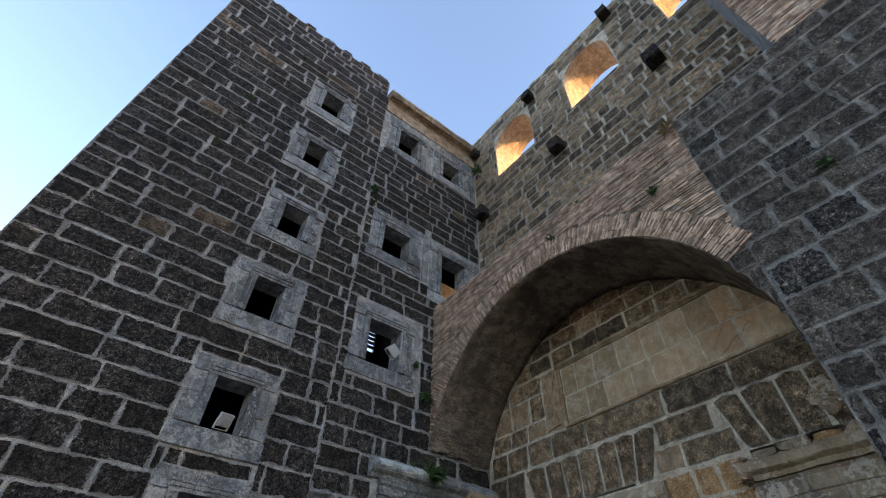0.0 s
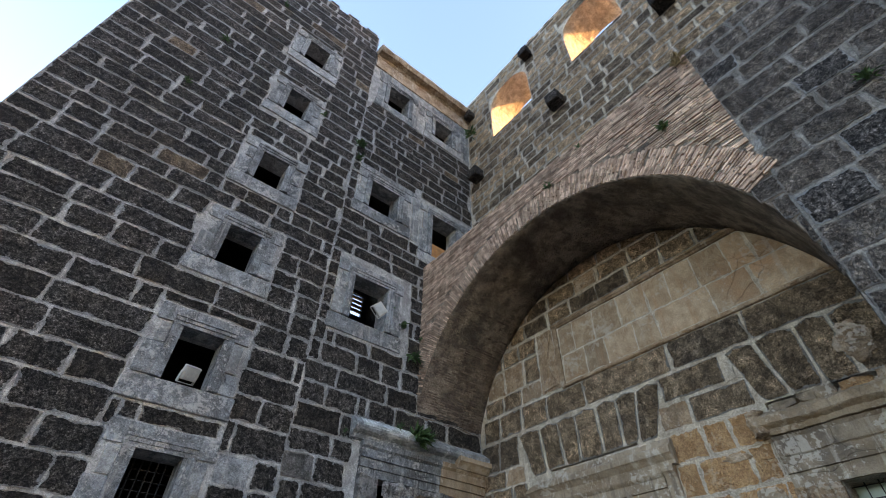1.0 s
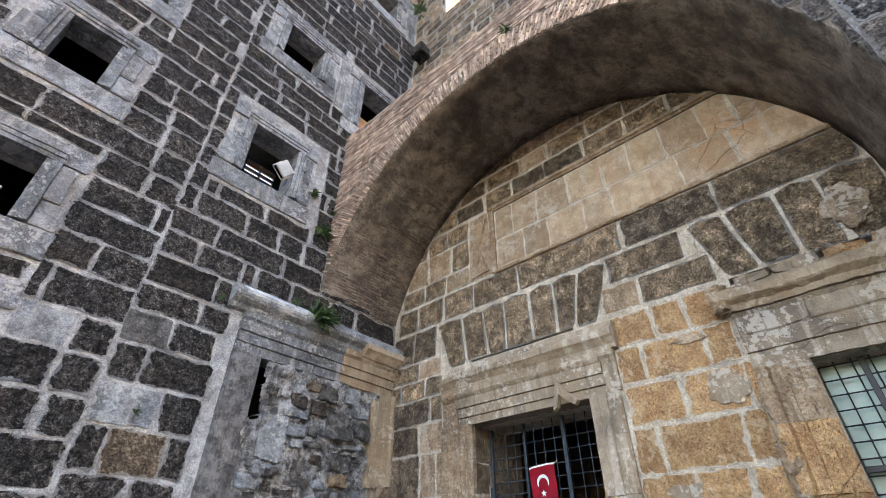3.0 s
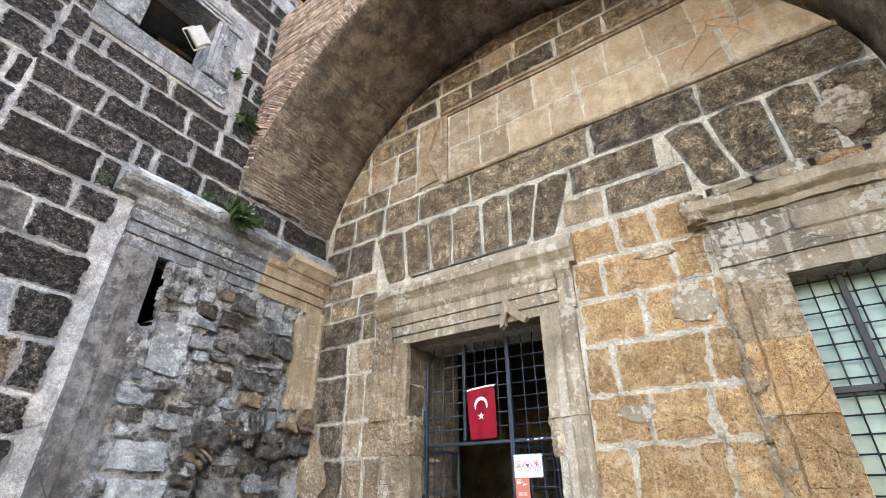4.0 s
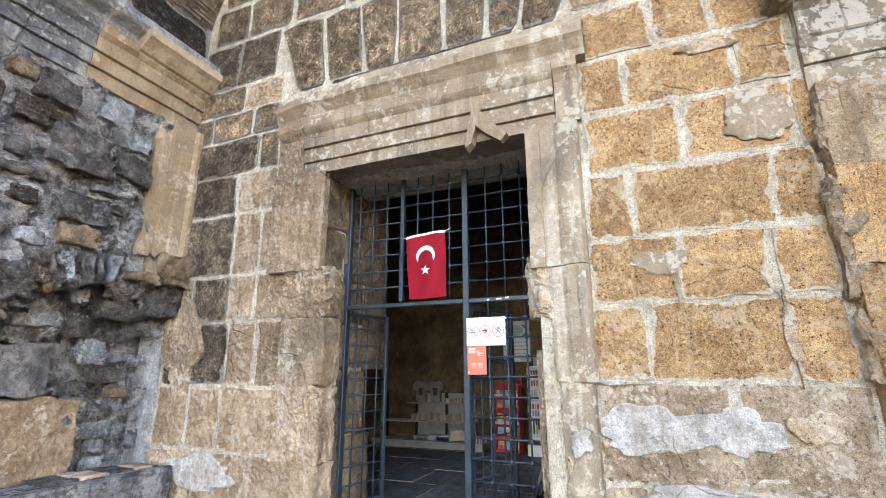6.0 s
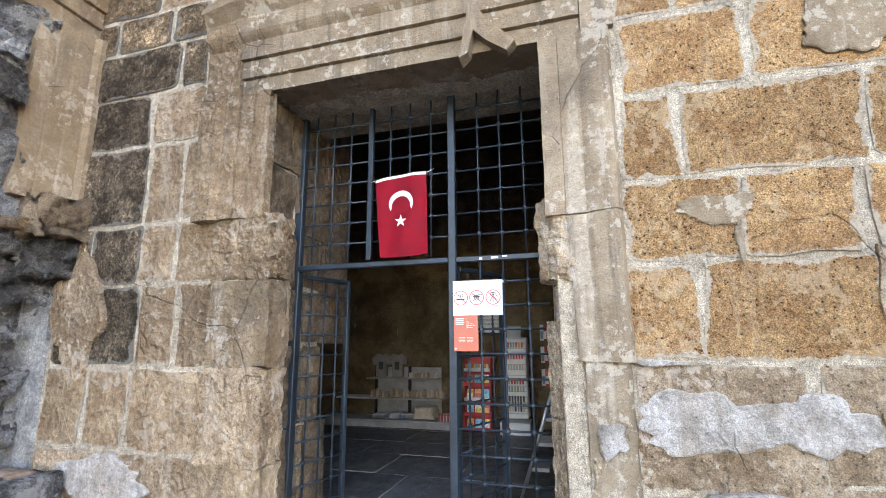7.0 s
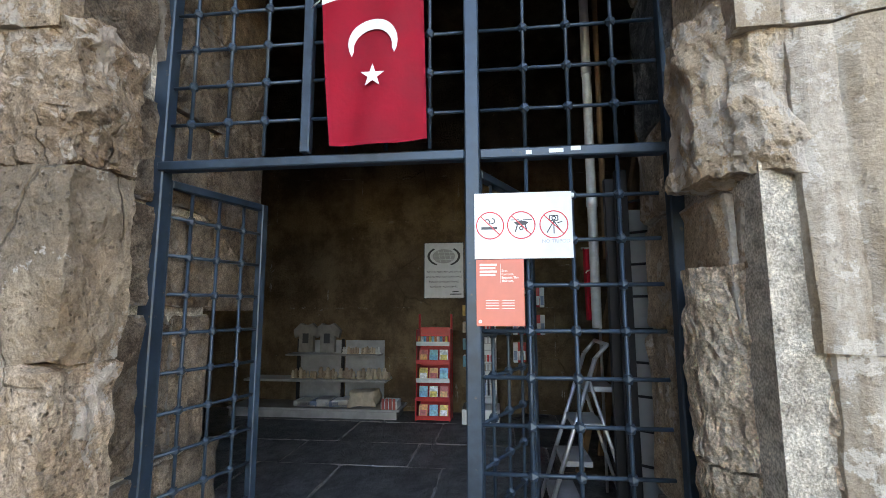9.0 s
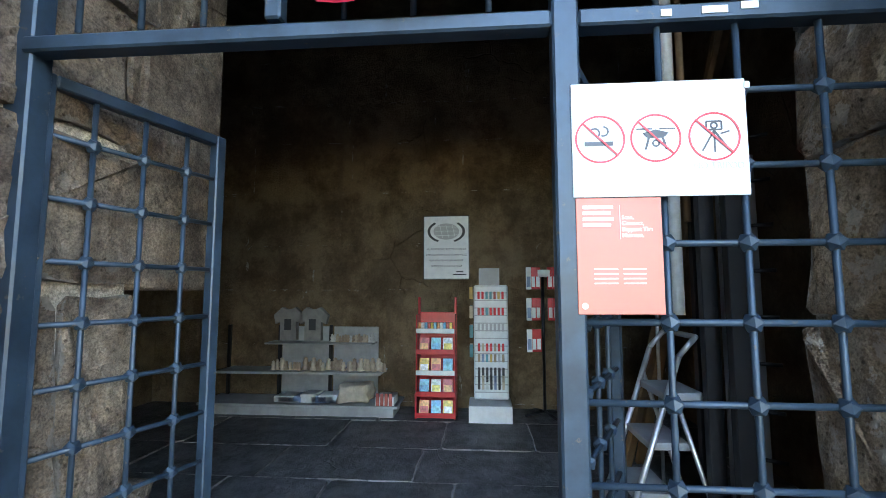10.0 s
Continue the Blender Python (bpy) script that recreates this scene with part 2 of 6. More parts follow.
FILL = stone("grey_lime_filling", (0.09536, 0.09416, 0.09547), (0.4387, 0.4394, 0.4494), pits=0.7, vary=0.3, stain=(0.03, 0.027, 0.025), stains=0.9, smear=0.3, relief=0.08, lichen=0.75, grain=0.4, patch=5.5, crust=(0.50, 0.49, 0.47))
LIME = stone("white_lime_patch", (0.36, 0.33, 0.30), (0.66, 0.63, 0.61), pits=0.25, vary=0.1, stain=(0.34, 0.26, 0.18), stains=0.85, smear=0.0, relief=0.025, grain=0.2, patch=7.0)
SLATE = stone("dark_grey_marble", (0.0675, 0.06615, 0.06615), (0.2093, 0.2052, 0.2025), pits=0.3, vary=0.3, stain=(0.03, 0.029, 0.029), stains=0.65, smear=0.3, relief=0.03, lichen=0.3, grain=0.25, crust=(0.38, 0.38, 0.38))
ASHGREY = stone("pale_grey_marble", (0.1748, 0.186, 0.1966), (0.342, 0.362, 0.3786), pits=0.2, vary=0.25, stain=(0.11, 0.11, 0.112), stains=0.55, smear=0.3, relief=0.025, lichen=0.5, grain=0.28, crust=(0.58, 0.58, 0.58))
PIERSTONE = stone("grey_pier_stone", (0.114, 0.09261, 0.07727), (0.3168, 0.266, 0.2227), mortar=(0.31, 0.285, 0.26), pits=0.75, vary=0.5, stain=(0.04, 0.036, 0.034), stains=0.6, smear=0.75, relief=0.05, lichen=0.2, grain=0.65, crust=(0.36, 0.34, 0.32), pebble=0.45)
# near-black tone stands in for the shade inside the tower rooms
TOWER_SHADE = stone("room_shade_render", (0.02, 0.018, 0.016), (0.05, 0.044, 0.038), pits=0.2, vary=0.0, stains=0.4, relief=0.02)
PANELSTONE = stone("tan_panel_slab", (0.299, 0.207, 0.132), (0.458, 0.352, 0.242), mortar=(0.6, 0.53, 0.44), pits=0.2, vary=0.6, stain=(0.34, 0.19, 0.10), stains=0.75, smear=0.6, relief=0.015, lichen=0.4, grain=0.22, chips=0.15, blotch=0.2)
MOULD = stone("smooth_weathered_limestone", (0.2455, 0.1806, 0.1214), (0.3944, 0.3142, 0.2289), mortar=(0.6, 0.54, 0.46), pits=0.2, vary=0.18, stain=(0.15, 0.12, 0.095), stains=0.95, smear=0.1, relief=0.014, lichen=0.5, grain=0.12, patch=3.2, crust=(0.64, 0.58, 0.5), chips=0.1, blotch=0.2)
MOULDTAN = stone("smooth_ochre_limestone", (0.2342, 0.1615, 0.09996), (0.3795, 0.2975, 0.2094), mortar=(0.55, 0.48, 0.4), pits=0.15, vary=0.3, stain=(0.13, 0.095, 0.065), stains=0.6, smear=0.2, relief=0.01, lichen=0.35, grain=0.15, patch=2.2, crust=(0.58, 0.5, 0.42), chips=0.15, blotch=0.2)
HEWN = stone("rough_broken_limestone", (0.2885, 0.1963, 0.1189), (0.601, 0.4601, 0.3205), pits=0.4, vary=0.3, stain=(0.10, 0.077, 0.055), stains=0.7, smear=0.0, relief=0.03, lichen=0.5, grain=0.15, patch=2.6, crust=(0.62, 0.56, 0.49), chips=0.5, blotch=0.17)
LICHEN = stone("blue_white_lichen", (0.30, 0.33, 0.34), (0.62, 0.66, 0.68), pits=0.3, vary=0.1, stain=(0.11, 0.12, 0.04), stains=0.95, smear=0.0, relief=0.02, grain=0.3, patch=6.0)
MORTAR_DULL = stone("dull_grey_mortar", (0.15, 0.14, 0.13), (0.29, 0.275, 0.255), pits=0.4, vary=0.0, stain=(0.07, 0.065, 0.06), stains=0.6, relief=0.03)
# unseen ground, darkened so that less light bounces up
EARTH = stone("dry_ground", (0.143, 0.1235, 0.09425), (0.234, 0.208, 0.169), pits=0.4, vary=0.0, stains=0.4, relief=0.04)
STEEL = plain("blue_grey_painted_steel", (0.026, 0.043, 0.062), 0.45, 0.2, 0.3, 9.0, (0.09, 0.075, 0.06))
BLACK = plain("black_metal", (0.015, 0.015, 0.017), 0.5, 0.3)
RED = plain("red_cloth", (0.52, 0.008, 0.03), 0.8, 0, 0.12, 5.0, None, 0.002)
# white board greyed in colour to carry the room's dimness on the shelf
SHELFGREY = plain("shade_dimmed_white_board", (0.33, 0.33, 0.33), 0.6, 0, 0.15, 6.0)
WHITE = plain("white_plastic", (0.64, 0.65, 0.66), 0.45, 0, 0.06)
CLOTHWHITE = plain("white_cloth", (0.75, 0.74, 0.72), 0.85, 0, 0.1, 9.0, None, 0.003)
ORANGE = plain("coral_board", (0.60, 0.155, 0.10), 0.45, 0, 0.05)
SIGNRED = plain("red_print", (0.65, 0.03, 0.04), 0.5, 0, 0.05)
INK = plain("dark_print", (0.04, 0.04, 0.045), 0.5, 0, 0.05)
PEACH = plain("pale_print", (0.92, 0.72, 0.64), 0.5, 0, 0.05)
GREYINK = plain("grey_print", (0.38, 0.38, 0.38), 0.6, 0, 0.05)
REDPAINT = plain("red_enamel", (0.50, 0.02, 0.025), 0.35, 0, 0.1)
ALU = plain("aluminium", (0.55, 0.56, 0.57), 0.4, 0.8)
PVC = plain("white_pvc", (0.62, 0.63, 0.63), 0.4, 0, 0.12)
WARMWOOD = plain("orange_brown_wood", (0.42, 0.20, 0.07), 0.7, 0, 0.3, 6.0)
WOOD = plain("brown_wood", (0.20, 0.12, 0.06), 0.7, 0, 0.3, 6.0)
LEAF = plain("weed_leaf", (0.045, 0.095, 0.03), 0.7, 0, 0.5, 20.0)
STRAW = plain("dry_stalk", (0.22, 0.17, 0.09), 0.9, 0, 0.3, 20.0)
LAMPGLASS = plain("floodlight_face", (0.42, 0.45, 0.48), 0.15, 0, 0.1)


def pane_material():
    m, n, l, b = material("frosted_green_glass")
    co = n.new("ShaderNodeTexCoord").outputs["Object"]
    v = noise_node(n, l, co, 2.0, 4)
    l.new(blend(n, l, spread(n, l, v, 0.3, 0.7), (0.15, 0.24, 0.20), (0.27, 0.36, 0.31)), b.inputs["Base Color"])
    b.inputs["Roughness"].default_value = 0.35
    b.inputs["Coat Weight"].default_value = 0.2
    return m


GLASS = pane_material()

# ---- mesh helpers ----
rng = random.Random(7)


def mesh_of(name, verts, faces, mat, edges=None, smooth=False, mats=None, slots=None):
    me = bpy.data.meshes.new(name)
    me.from_pydata([tuple(v) for v in verts], [], faces)
    if edges is not None:
        at = me.attributes.new("edge", "FLOAT", "POINT")
        at.data.foreach_set("value", edges)
    for mm in (mats or [mat]):
        me.materials.append(mm)
    if slots:
        me.polygons.foreach_set("material_index", slots)
    if smooth:
        me.polygons.foreach_set("use_smooth", [True] * len(me.polygons))
    me.update()
    return me


def empty(name, loc=(0, 0, 0)):
    e = new(name)
    e.empty_display_size = 0.1
    e.location = loc
    return e



def put(name, me, parent=None, label=""):
    ob = new(name, me)
    if parent is not None:
        ob.parent = parent
        # parents stand unturned, so their place alone is undone
        p, base = parent, Vector((0, 0, 0))
        while p is not None:
            base += p.location if p.parent is None else Vector((0, 0, 0))
            p = p.parent
        ob.location = (0, 0, 0)
        ob.matrix_parent_inverse = Matrix.Translation(-base) if parent.parent is None else Matrix.Identity(4)
    if label:
        ob["label"] = label
    return ob


def part(name, bm, mat, parent, label="", smooth=False):
    me = bpy.data.meshes.new(name)
    bm.normal_update()
    bm.to_mesh(me)
    bm.free()
    me.materials.append(mat)
    if smooth:
        me.polygons.foreach_set("use_smooth", [True] * len(me.polygons))
    return put(name, me, parent, label)


def add_box(bm, x0, x1, y0, y1, z0, z1, bevel=0.0, turn=None):
    r = bmesh.ops.create_cube(bm, size=1.0)
    vs = r["verts"]
    for v in vs:
        v.co = Vector(((x0 + x1) / 2 + v.co.x * (x1 - x0), (y0 + y1) / 2 + v.co.y * (y1 - y0), (z0 + z1) / 2 + v.co.z * (z1 - z0)))
    if bevel:
        es = list({e for v in vs for e in v.link_edges})
        r = bmesh.ops.bevel(bm, geom=es, offset=bevel, segments=1, affect="EDGES")
        vs = list({v for f in r["faces"] for v in f.verts} | {v for v in vs if v.is_valid})
    if turn is not None:
        bmesh.ops.transform(bm, matrix=turn, verts=vs)
    return vs


def box(name, x0, x1, y0, y1, z0, z1, mat, parent=None, label="", bevel=0.004, turn=None):
    bm = bmesh.new()
    add_box(bm, x0, x1, y0, y1, z0, z1, bevel, turn)
    return part(name, bm, mat, parent, label)


def add_rod(bm, a, b, r, sides=8):
    a, b = Vector(a), Vector(b)
    q = (b - a).to_track_quat("Z", "Y").to_matrix()
    rings = []
    for p in (a, b):
        rings.append([bm.verts.new(p + q @ Vector((r * math.cos(2 * math.pi * i / sides), r * math.sin(2 * math.pi * i / sides), 0))) for i in range(sides)])
    for i in range(sides):
        j = (i + 1) % sides
        bm.faces.new((rings[0][i], rings[0][j], rings[1][j], rings[1][i]))
    bm.faces.new(rings[0][::-1])
    bm.faces.new(rings[1])


def rod(name, a, b, r, mat, parent=None, label="", sides=8):
    bm = bmesh.new()
    add_rod(bm, a, b, r, sides)
    return part(name, bm, mat, parent, label, True)


# planes of the walls: u along the wall, v up, w out of it
GATE_X, SIDE_Y, ARCH_X = 9.30, 9.93, 7.17


def on_gate(u, v, w):
    return Vector((GATE_X - w, u, v))


def on_side(u, v, w):
    return Vector((u, SIDE_Y - w, v))


def on_arch(u, v, w):
    return Vector((ARCH_X - w, u, v))


def on_pier(u, v, w):
    return Vector((u, 1.22 + w, v))


FLIP = {on_gate: True, on_side: False, on_arch: True, on_pier: True}


def wobble(p, size, amount):
    return noise.noise_vector(Vector(p) / size) * amount


def stone_data(poly, at, depth, inset=0.05, rough=0.012, seed=0.0):
    """One block: a ring in the joint, a worn rim and a slightly uneven face."""
    cu = sum(p[0] for p in poly) / len(poly)
    cv = sum(p[1] for p in poly) / len(poly)
    verts, edge, faces = [], [], []
    n = len(poly)
    for ring in range(3):
        for u, v in poly:
            d = math.hypot(u - cu, v - cv)
            k = 0 if ring < 2 else min(inset * rng.uniform(0.6, 1.7), d * 0.45)
            uu, vv = u + (cu - u) * k / max(d, 1e-4), v + (cv - v) * k / max(d, 1e-4)
            w = (-0.03, depth * 0.8, depth)[ring] + (rng.uniform(-rough, rough) * (0.5 if ring == 1 else 1) if ring else 0)
            verts.append(at(uu, vv, w))
            edge.append((1.25, 1.0, 0.0)[ring])
    verts.append(at(cu, cv, depth + rng.uniform(-rough, rough * 1.5)))
    edge.append(0.0)
    for ring in range(2):
        for i in range(n):
            j = (i + 1) % n
            faces.append((ring * n + i, ring * n + j, (ring + 1) * n + j, (ring + 1) * n + i))
    for i in range(n):
        faces.append((2 * n + i, 2 * n + (i + 1) % n, 3 * n))
    if FLIP[at]:
        faces = [f[::-1] for f in faces]
    return verts, faces, edge


def outline(u0, u1, v0, v1, gap=0.02, jit=0.022, fine=True):
    """A rough four-sided block: ends out of plumb, ragged sides and knocked-off corners."""
    gap = min(gap, (u1 - u0) * 0.2, (v1 - v0) * 0.2)
    u0, u1, v0, v1 = u0 + gap, u1 - gap, v0 + gap, v1 - gap
    lean = min(0.035, (u1 - u0) * 0.06) * (1.0 if jit > 0.015 else 0.2)
    c = min(rng.uniform(0.008, 0.05), (u1 - u0) * 0.15, (v1 - v0) * 0.15)
    sk = lambda: rng.uniform(-lean, lean)
    q = [(u0 + sk(), v0), (u1 + sk(), v0), (u1 + sk(), v1), (u0 + sk(), v1)]
    pts = []
    for k in range(4):
        (ax, ay), (bx, by) = q[k], q[(k + 1) % 4]
        ln = math.hypot(bx - ax, by - ay)
        n = max(2, min(5, round(ln / 0.19))) if fine else 2
        nx, ny = (by - ay) / ln, -(bx - ax) / ln
        for i in range(n + 1):
            s = c / ln + (1 - 2 * c / ln) * i / n
            if 0 < i < n:
                s += rng.uniform(-0.25, 0.25) / n
            d = rng.uniform(-jit, jit * 0.6) * (0.9 if 0 < i < n else 0.5)
            pts.append((ax + (bx - ax) * s + nx * d, ay + (by - ay) * s + ny * d))
    return pts


def minus(rects, holes, least=0.16):
    """Rectangles with the holes cut out of them."""
    for h in holes:
        out = []
        for u0, u1, v0, v1 in rects:
            a0, a1, b0, b1 = max(u0, h[0]), min(u1, h[1]), max(v0, h[2]), min(v1, h[3])
            if a0 >= a1 or b0 >= b1:
                out.append((u0, u1, v0, v1))
                continue
            out += [(u0, a0, v0, v1), (a1, u1, v0, v1), (a0, a1, v0, b0), (a0, a1, b1, v1)]
        rects = [r for r in out if r[1] - r[0] > least and r[3] - r[2] > least]
    return rects


def ashlar(u0, u1, v0, v1, high, long, holes=()):
    """Courses of blocks of uneven height and length."""
    rects, v = [], v0
    while v < v1 - 0.1:
        h = min(rng.uniform(*high), v1 - v)
        if v1 - v - h < 0.15:
            h = v1 - v
        u = u0 - rng.uniform(0, long[0])
        while u < u1:
            w = rng.uniform(*long)
            a, b = max(u, u0), min(u + w, u1)
            if b - a > 0.1:
                rects += minus([(a, b, v, v + h)], holes)
            u += w
        v += h
    return rects


def joined(name, items, parent, label=""):
    """Many blocks in one mesh: items are (verts, faces, edge, material)."""
    mats, verts, faces, edges, slots = [], [], [], [], []
    for vs, fs, es, m in items:
        if m not in mats:
            mats.append(m)
        k = len(verts)
        verts += vs
        edges += es
        faces += [tuple(i + k for i in f) for f in fs]
        slots += [mats.index(m)] * len(fs)
    return tagged(put(name, mesh_of(name, verts, faces, None, edges, False, mats, slots), parent, label), kind="stuff")


def lay(rects, at, parent, pick, near=lambda r: True, depth=(0.004, 0.02), name="stone", cap=300, gap=0.02, rough=0.006, inset=0.07, jit=0.03):
    """Near blocks become pieces of their own, the rest one joined part."""
    rest, count = [], 0
    for r in rects:
        data = stone_data(outline(*r, gap=gap, jit=jit), at, rng.uniform(*depth), inset, rough)
        m = pick((r[0] + r[1]) / 2, (r[2] + r[3]) / 2)
        if count < cap and near(r):
            count += 1
            put(name, mesh_of(name, data[0], data[1], m, data[2]), parent)
        else:
            rest.append((*data, m))
    if rest:
        joined("further_" + name + "s", rest, parent)


def wall_plate(name, at, u0, u1, v0, v1, holes, thick, mat, label, kind_label="wall"):
    """A wall with its openings cut right through it."""
    us = sorted({u0, u1, *[c for h in holes for c in h[:2]]})
    vs = sorted({v0, v1, *[c for h in holes for c in h[2:]]})
    us = [u for u in us if u0 <= u <= u1]
    vs = [v for v in vs if v0 <= v <= v1]
    solid = {}
    for i in range(len(us) - 1):
        for j in range(len(vs) - 1):
            cu, cv = (us[i] + us[i + 1]) / 2, (vs[j] + vs[j + 1]) / 2
            solid[i, j] = not any(h[0] < cu < h[1] and h[2] < cv < h[3] for h in holes)
    bm = bmesh.new()
    cache = {}

    def vert(i, j, k):
        if (i, j, k) not in cache:
            cache[i, j, k] = bm.verts.new(at(us[i], vs[j], -thick * k))
        return cache[i, j, k]
    for (i, j), ok in solid.items():
        if not ok:
            continue
        bm.faces.new([vert(i, j, 0), vert(i + 1, j, 0), vert(i + 1, j + 1, 0), vert(i, j + 1, 0)])
        bm.faces.new([vert(i, j, 1), vert(i, j + 1, 1), vert(i + 1, j + 1, 1), vert(i + 1, j, 1)])
        for (di, dj), (a, b) in {(-1, 0): ((0, 0), (0, 1)), (1, 0): ((1, 0), (1, 1)), (0, -1): ((0, 0), (1, 0)), (0, 1): ((0, 1), (1, 1))}.items():
            if not solid.get((i + di, j + dj), False):
                p, q = (i + a[0], j + a[1]), (i + b[0], j + b[1])
                bm.faces.new([vert(*p, 0), vert(*q, 0), vert(*q, 1), vert(*p, 1)])
    bmesh.ops.recalc_face_normals(bm, faces=bm.faces)
    ob = part(name, bm, mat, None)
    return tagged(ob, label, kind_label, kind="structure")


def quirked(section):
    """Cuts a narrow quirk into the foot of every step between two fillets."""
    out = [section[0]]
    for (w0, v0), (w1, v1) in zip(section, section[1:]):
        if abs(v1 - v0) < 0.012 and 0.018 < abs(w1 - w0) < 0.08 and min(w0, w1) > 0:
            low, sign = min(w0, w1) - 0.025, 1 if v1 > v0 else -1
            if w1 > w0:
                out += [(w0, v0 - sign * 0.012), (low, v0 - sign * 0.01), (low, v1)]
                out[-1] = (low, v0 + sign * 0.002)
            else:
                out += [(w0, v0), (low, v1), (low, v1 + sign * 0.012)]
                out.append((w1, v1 + sign * 0.014))
                continue
        out.append((w1, v1))
    return out


def sweep(name, at, section, u0, u1, mat, parent, label="", step=0.12, worn=0.012):
    """A moulding: a section of (w, v) drawn along u, its arrises worn."""
    n = max(2, int((u1 - u0) / step))
    verts, faces = [], []
    section = quirked(section)
    k = len(section)
    for i in range(n + 1):
        u = u0 + (u1 - u0) * i / n
        for w, v in section:
            p = at(u, v, w)
            verts.append(p + wobble(p, 0.55, worn * 0.7) + wobble(p, 0.06, worn * 0.55))
    for i in range(n):
        for j in range(k):
            jj = (j + 1) % k
            faces.append((i * k + j, i * k + jj, (i + 1) * k + jj, (i + 1) * k + j))
    faces.append(tuple(range(k))[::-1])
    faces.append(tuple(n * k + j for j in range(k)))
    bm = bmesh.new()
    bv = [bm.verts.new(v) for v in verts]
    for f in faces:
        bm.faces.new([bv[i] for i in f])
    bmesh.ops.recalc_face_normals(bm, faces=bm.faces)
    return part(name, bm, mat, parent, label)


def upright(name, at, section, v0, v1, mat, parent, label="", step=0.12, worn=0.012):
    """The same for a standing moulding: a section of (u, w) drawn up along v."""
    return sweep(name, lambda a, b, w: at(b, a, w), [(w, u) for u, w in section], v0, v1, mat, parent, label, step, worn)

# ---- ground and the closed surroundings ----
bm = bmesh.new()
bmesh.ops.create_grid(bm, x_segments=40, y_segments=40, size=1.0)
for v in bm.verts:
    v.co = Vector((math.copysign(abs(v.co.x) ** 3, v.co.x) * 1500, math.copysign(abs(v.co.y) ** 3, v.co.y) * 1500, -0.02))
tagged(part("ground", bm, EARTH, None), "unseen dry ground in front of the ruin, toned to limit bounce", "ground", kind="structure")

# ---- tower wall: openings (u along x) ----
SMALL = [(1.72, 2.46, 2.95, 4.05), (1.62, 2.40, 5.23, 6.29), (1.62, 2.36, 8.00, 9.07), (1.62, 2.34, 10.83, 11.90), (1.58, 2.25, 14.15, 15.25), (1.50, 2.28, 17.50, 18.68)]
BIG = [(4.93, 5.98, 7.95, 9.28), (4.93, 5.96, 12.05, 13.22), (7.40, 8.45, 11.40, 13.26), (4.98, 5.92, 18.05, 19.42), (7.35, 8.25, 18.08, 19.24)]
TOWER_X0, SEAM_X, TOWER_TOP, EAVE = -3.0, 4.15, 22.75, 21.4
FILLED = (6.2, 9.26, -0.1, 4.5)
tower = wall_plate("wall_tower", on_side, TOWER_X0, 12.0, -0.3, EAVE, SMALL + BIG + [FILLED], 0.5, MORTAR, "tall tower wall of dark conglomerate blocks in wide pale mortar")
parapet = wall_plate("wall_tower_top", on_side, TOWER_X0, SEAM_X - 0.1, EAVE, TOWER_TOP, [], 1.1, MORTAR, "ragged top of the dark block tower")
surrounds = [(u0 - 0.55, u1 + 0.52, v0 - 0.47, v1 + 0.42) for u0, u1, v0, v1 in SMALL[1:]]
surrounds += [(1.25, 2.95, 2.4, 4.45), (4.45, 6.75, 7.45, 9.75), (4.45, 6.75, 11.6, 13.85), (6.9, 9.25, 11.0, 13.85), (4.3, 9.25, 17.6, 20.3)]
PORTAL = (5.55, 9.4, -0.3, 5.6)


def tower_stone(u, v):
    if v < 4.6 and u > 3.0:
        return rng.choices([GREY, CORNER, RUBBLE, TOWER], [0.4, 0.2, 1, 7])[0]
    if v < 6.5:
        return rng.choices([TOWER, DARK, CORNER], [6, 2, 0.15])[0]
    return rng.choices([TOWER, DARK, CORNER], [7, 2.5, 0.2])[0]


rects = ashlar(TOWER_X0, SEAM_X, 0, 9.0, (0.46, 0.62), (0.75, 1.75), surrounds + [PORTAL])
rects += ashlar(SEAM_X, 9.28, 0, 9.0, (0.44, 0.58), (0.55, 1.4), surrounds + [PORTAL])
rects += ashlar(TOWER_X0, SEAM_X, 9.0, 21.4, (0.40, 0.54), (0.65, 1.55), surrounds)
rects += ashlar(SEAM_X, 9.28, 9.0, 20.9, (0.36, 0.5), (0.55, 1.25), surrounds)
tower_blocks = (rects, tower_stone)
top_blocks = ashlar(TOWER_X0, SEAM_X - 0.1, EAVE, TOWER_TOP, (0.36, 0.45), (0.4, 0.9))
# uneven skyline: some blocks stand on the last course
top_blocks += [(u, u + rng.uniform(0.3, 0.7), TOWER_TOP, TOWER_TOP + rng.uniform(0.05, 0.3)) for u in (-2.6, -1.7, -0.4, 0.6, 1.5, 2.4, 3.3)]
# the tower's flank and back
box("wall_tower_flank", TOWER_X0, TOWER_X0 + 1.0, SIDE_Y + 1.1, 22, -0.3, TOWER_TOP, MORTAR, None, "", 0)
tagged(bpy.data.objects["wall_tower_flank"], "plain side wall of the tower", "wall", kind="structure")
# added rooms behind the openings, closed, coloured near black for shade, one with a far opening
rear = wall_plate("wall_tower_rear", lambda u, v, w: Vector((u, 13.2 - w, v)), TOWER_X0, 12.0, -0.3, 22, [(6.0, 6.9, 10.5, 11.4)], 0.12, TOWER_SHADE, "shade-dark wall added behind the tower's openings")
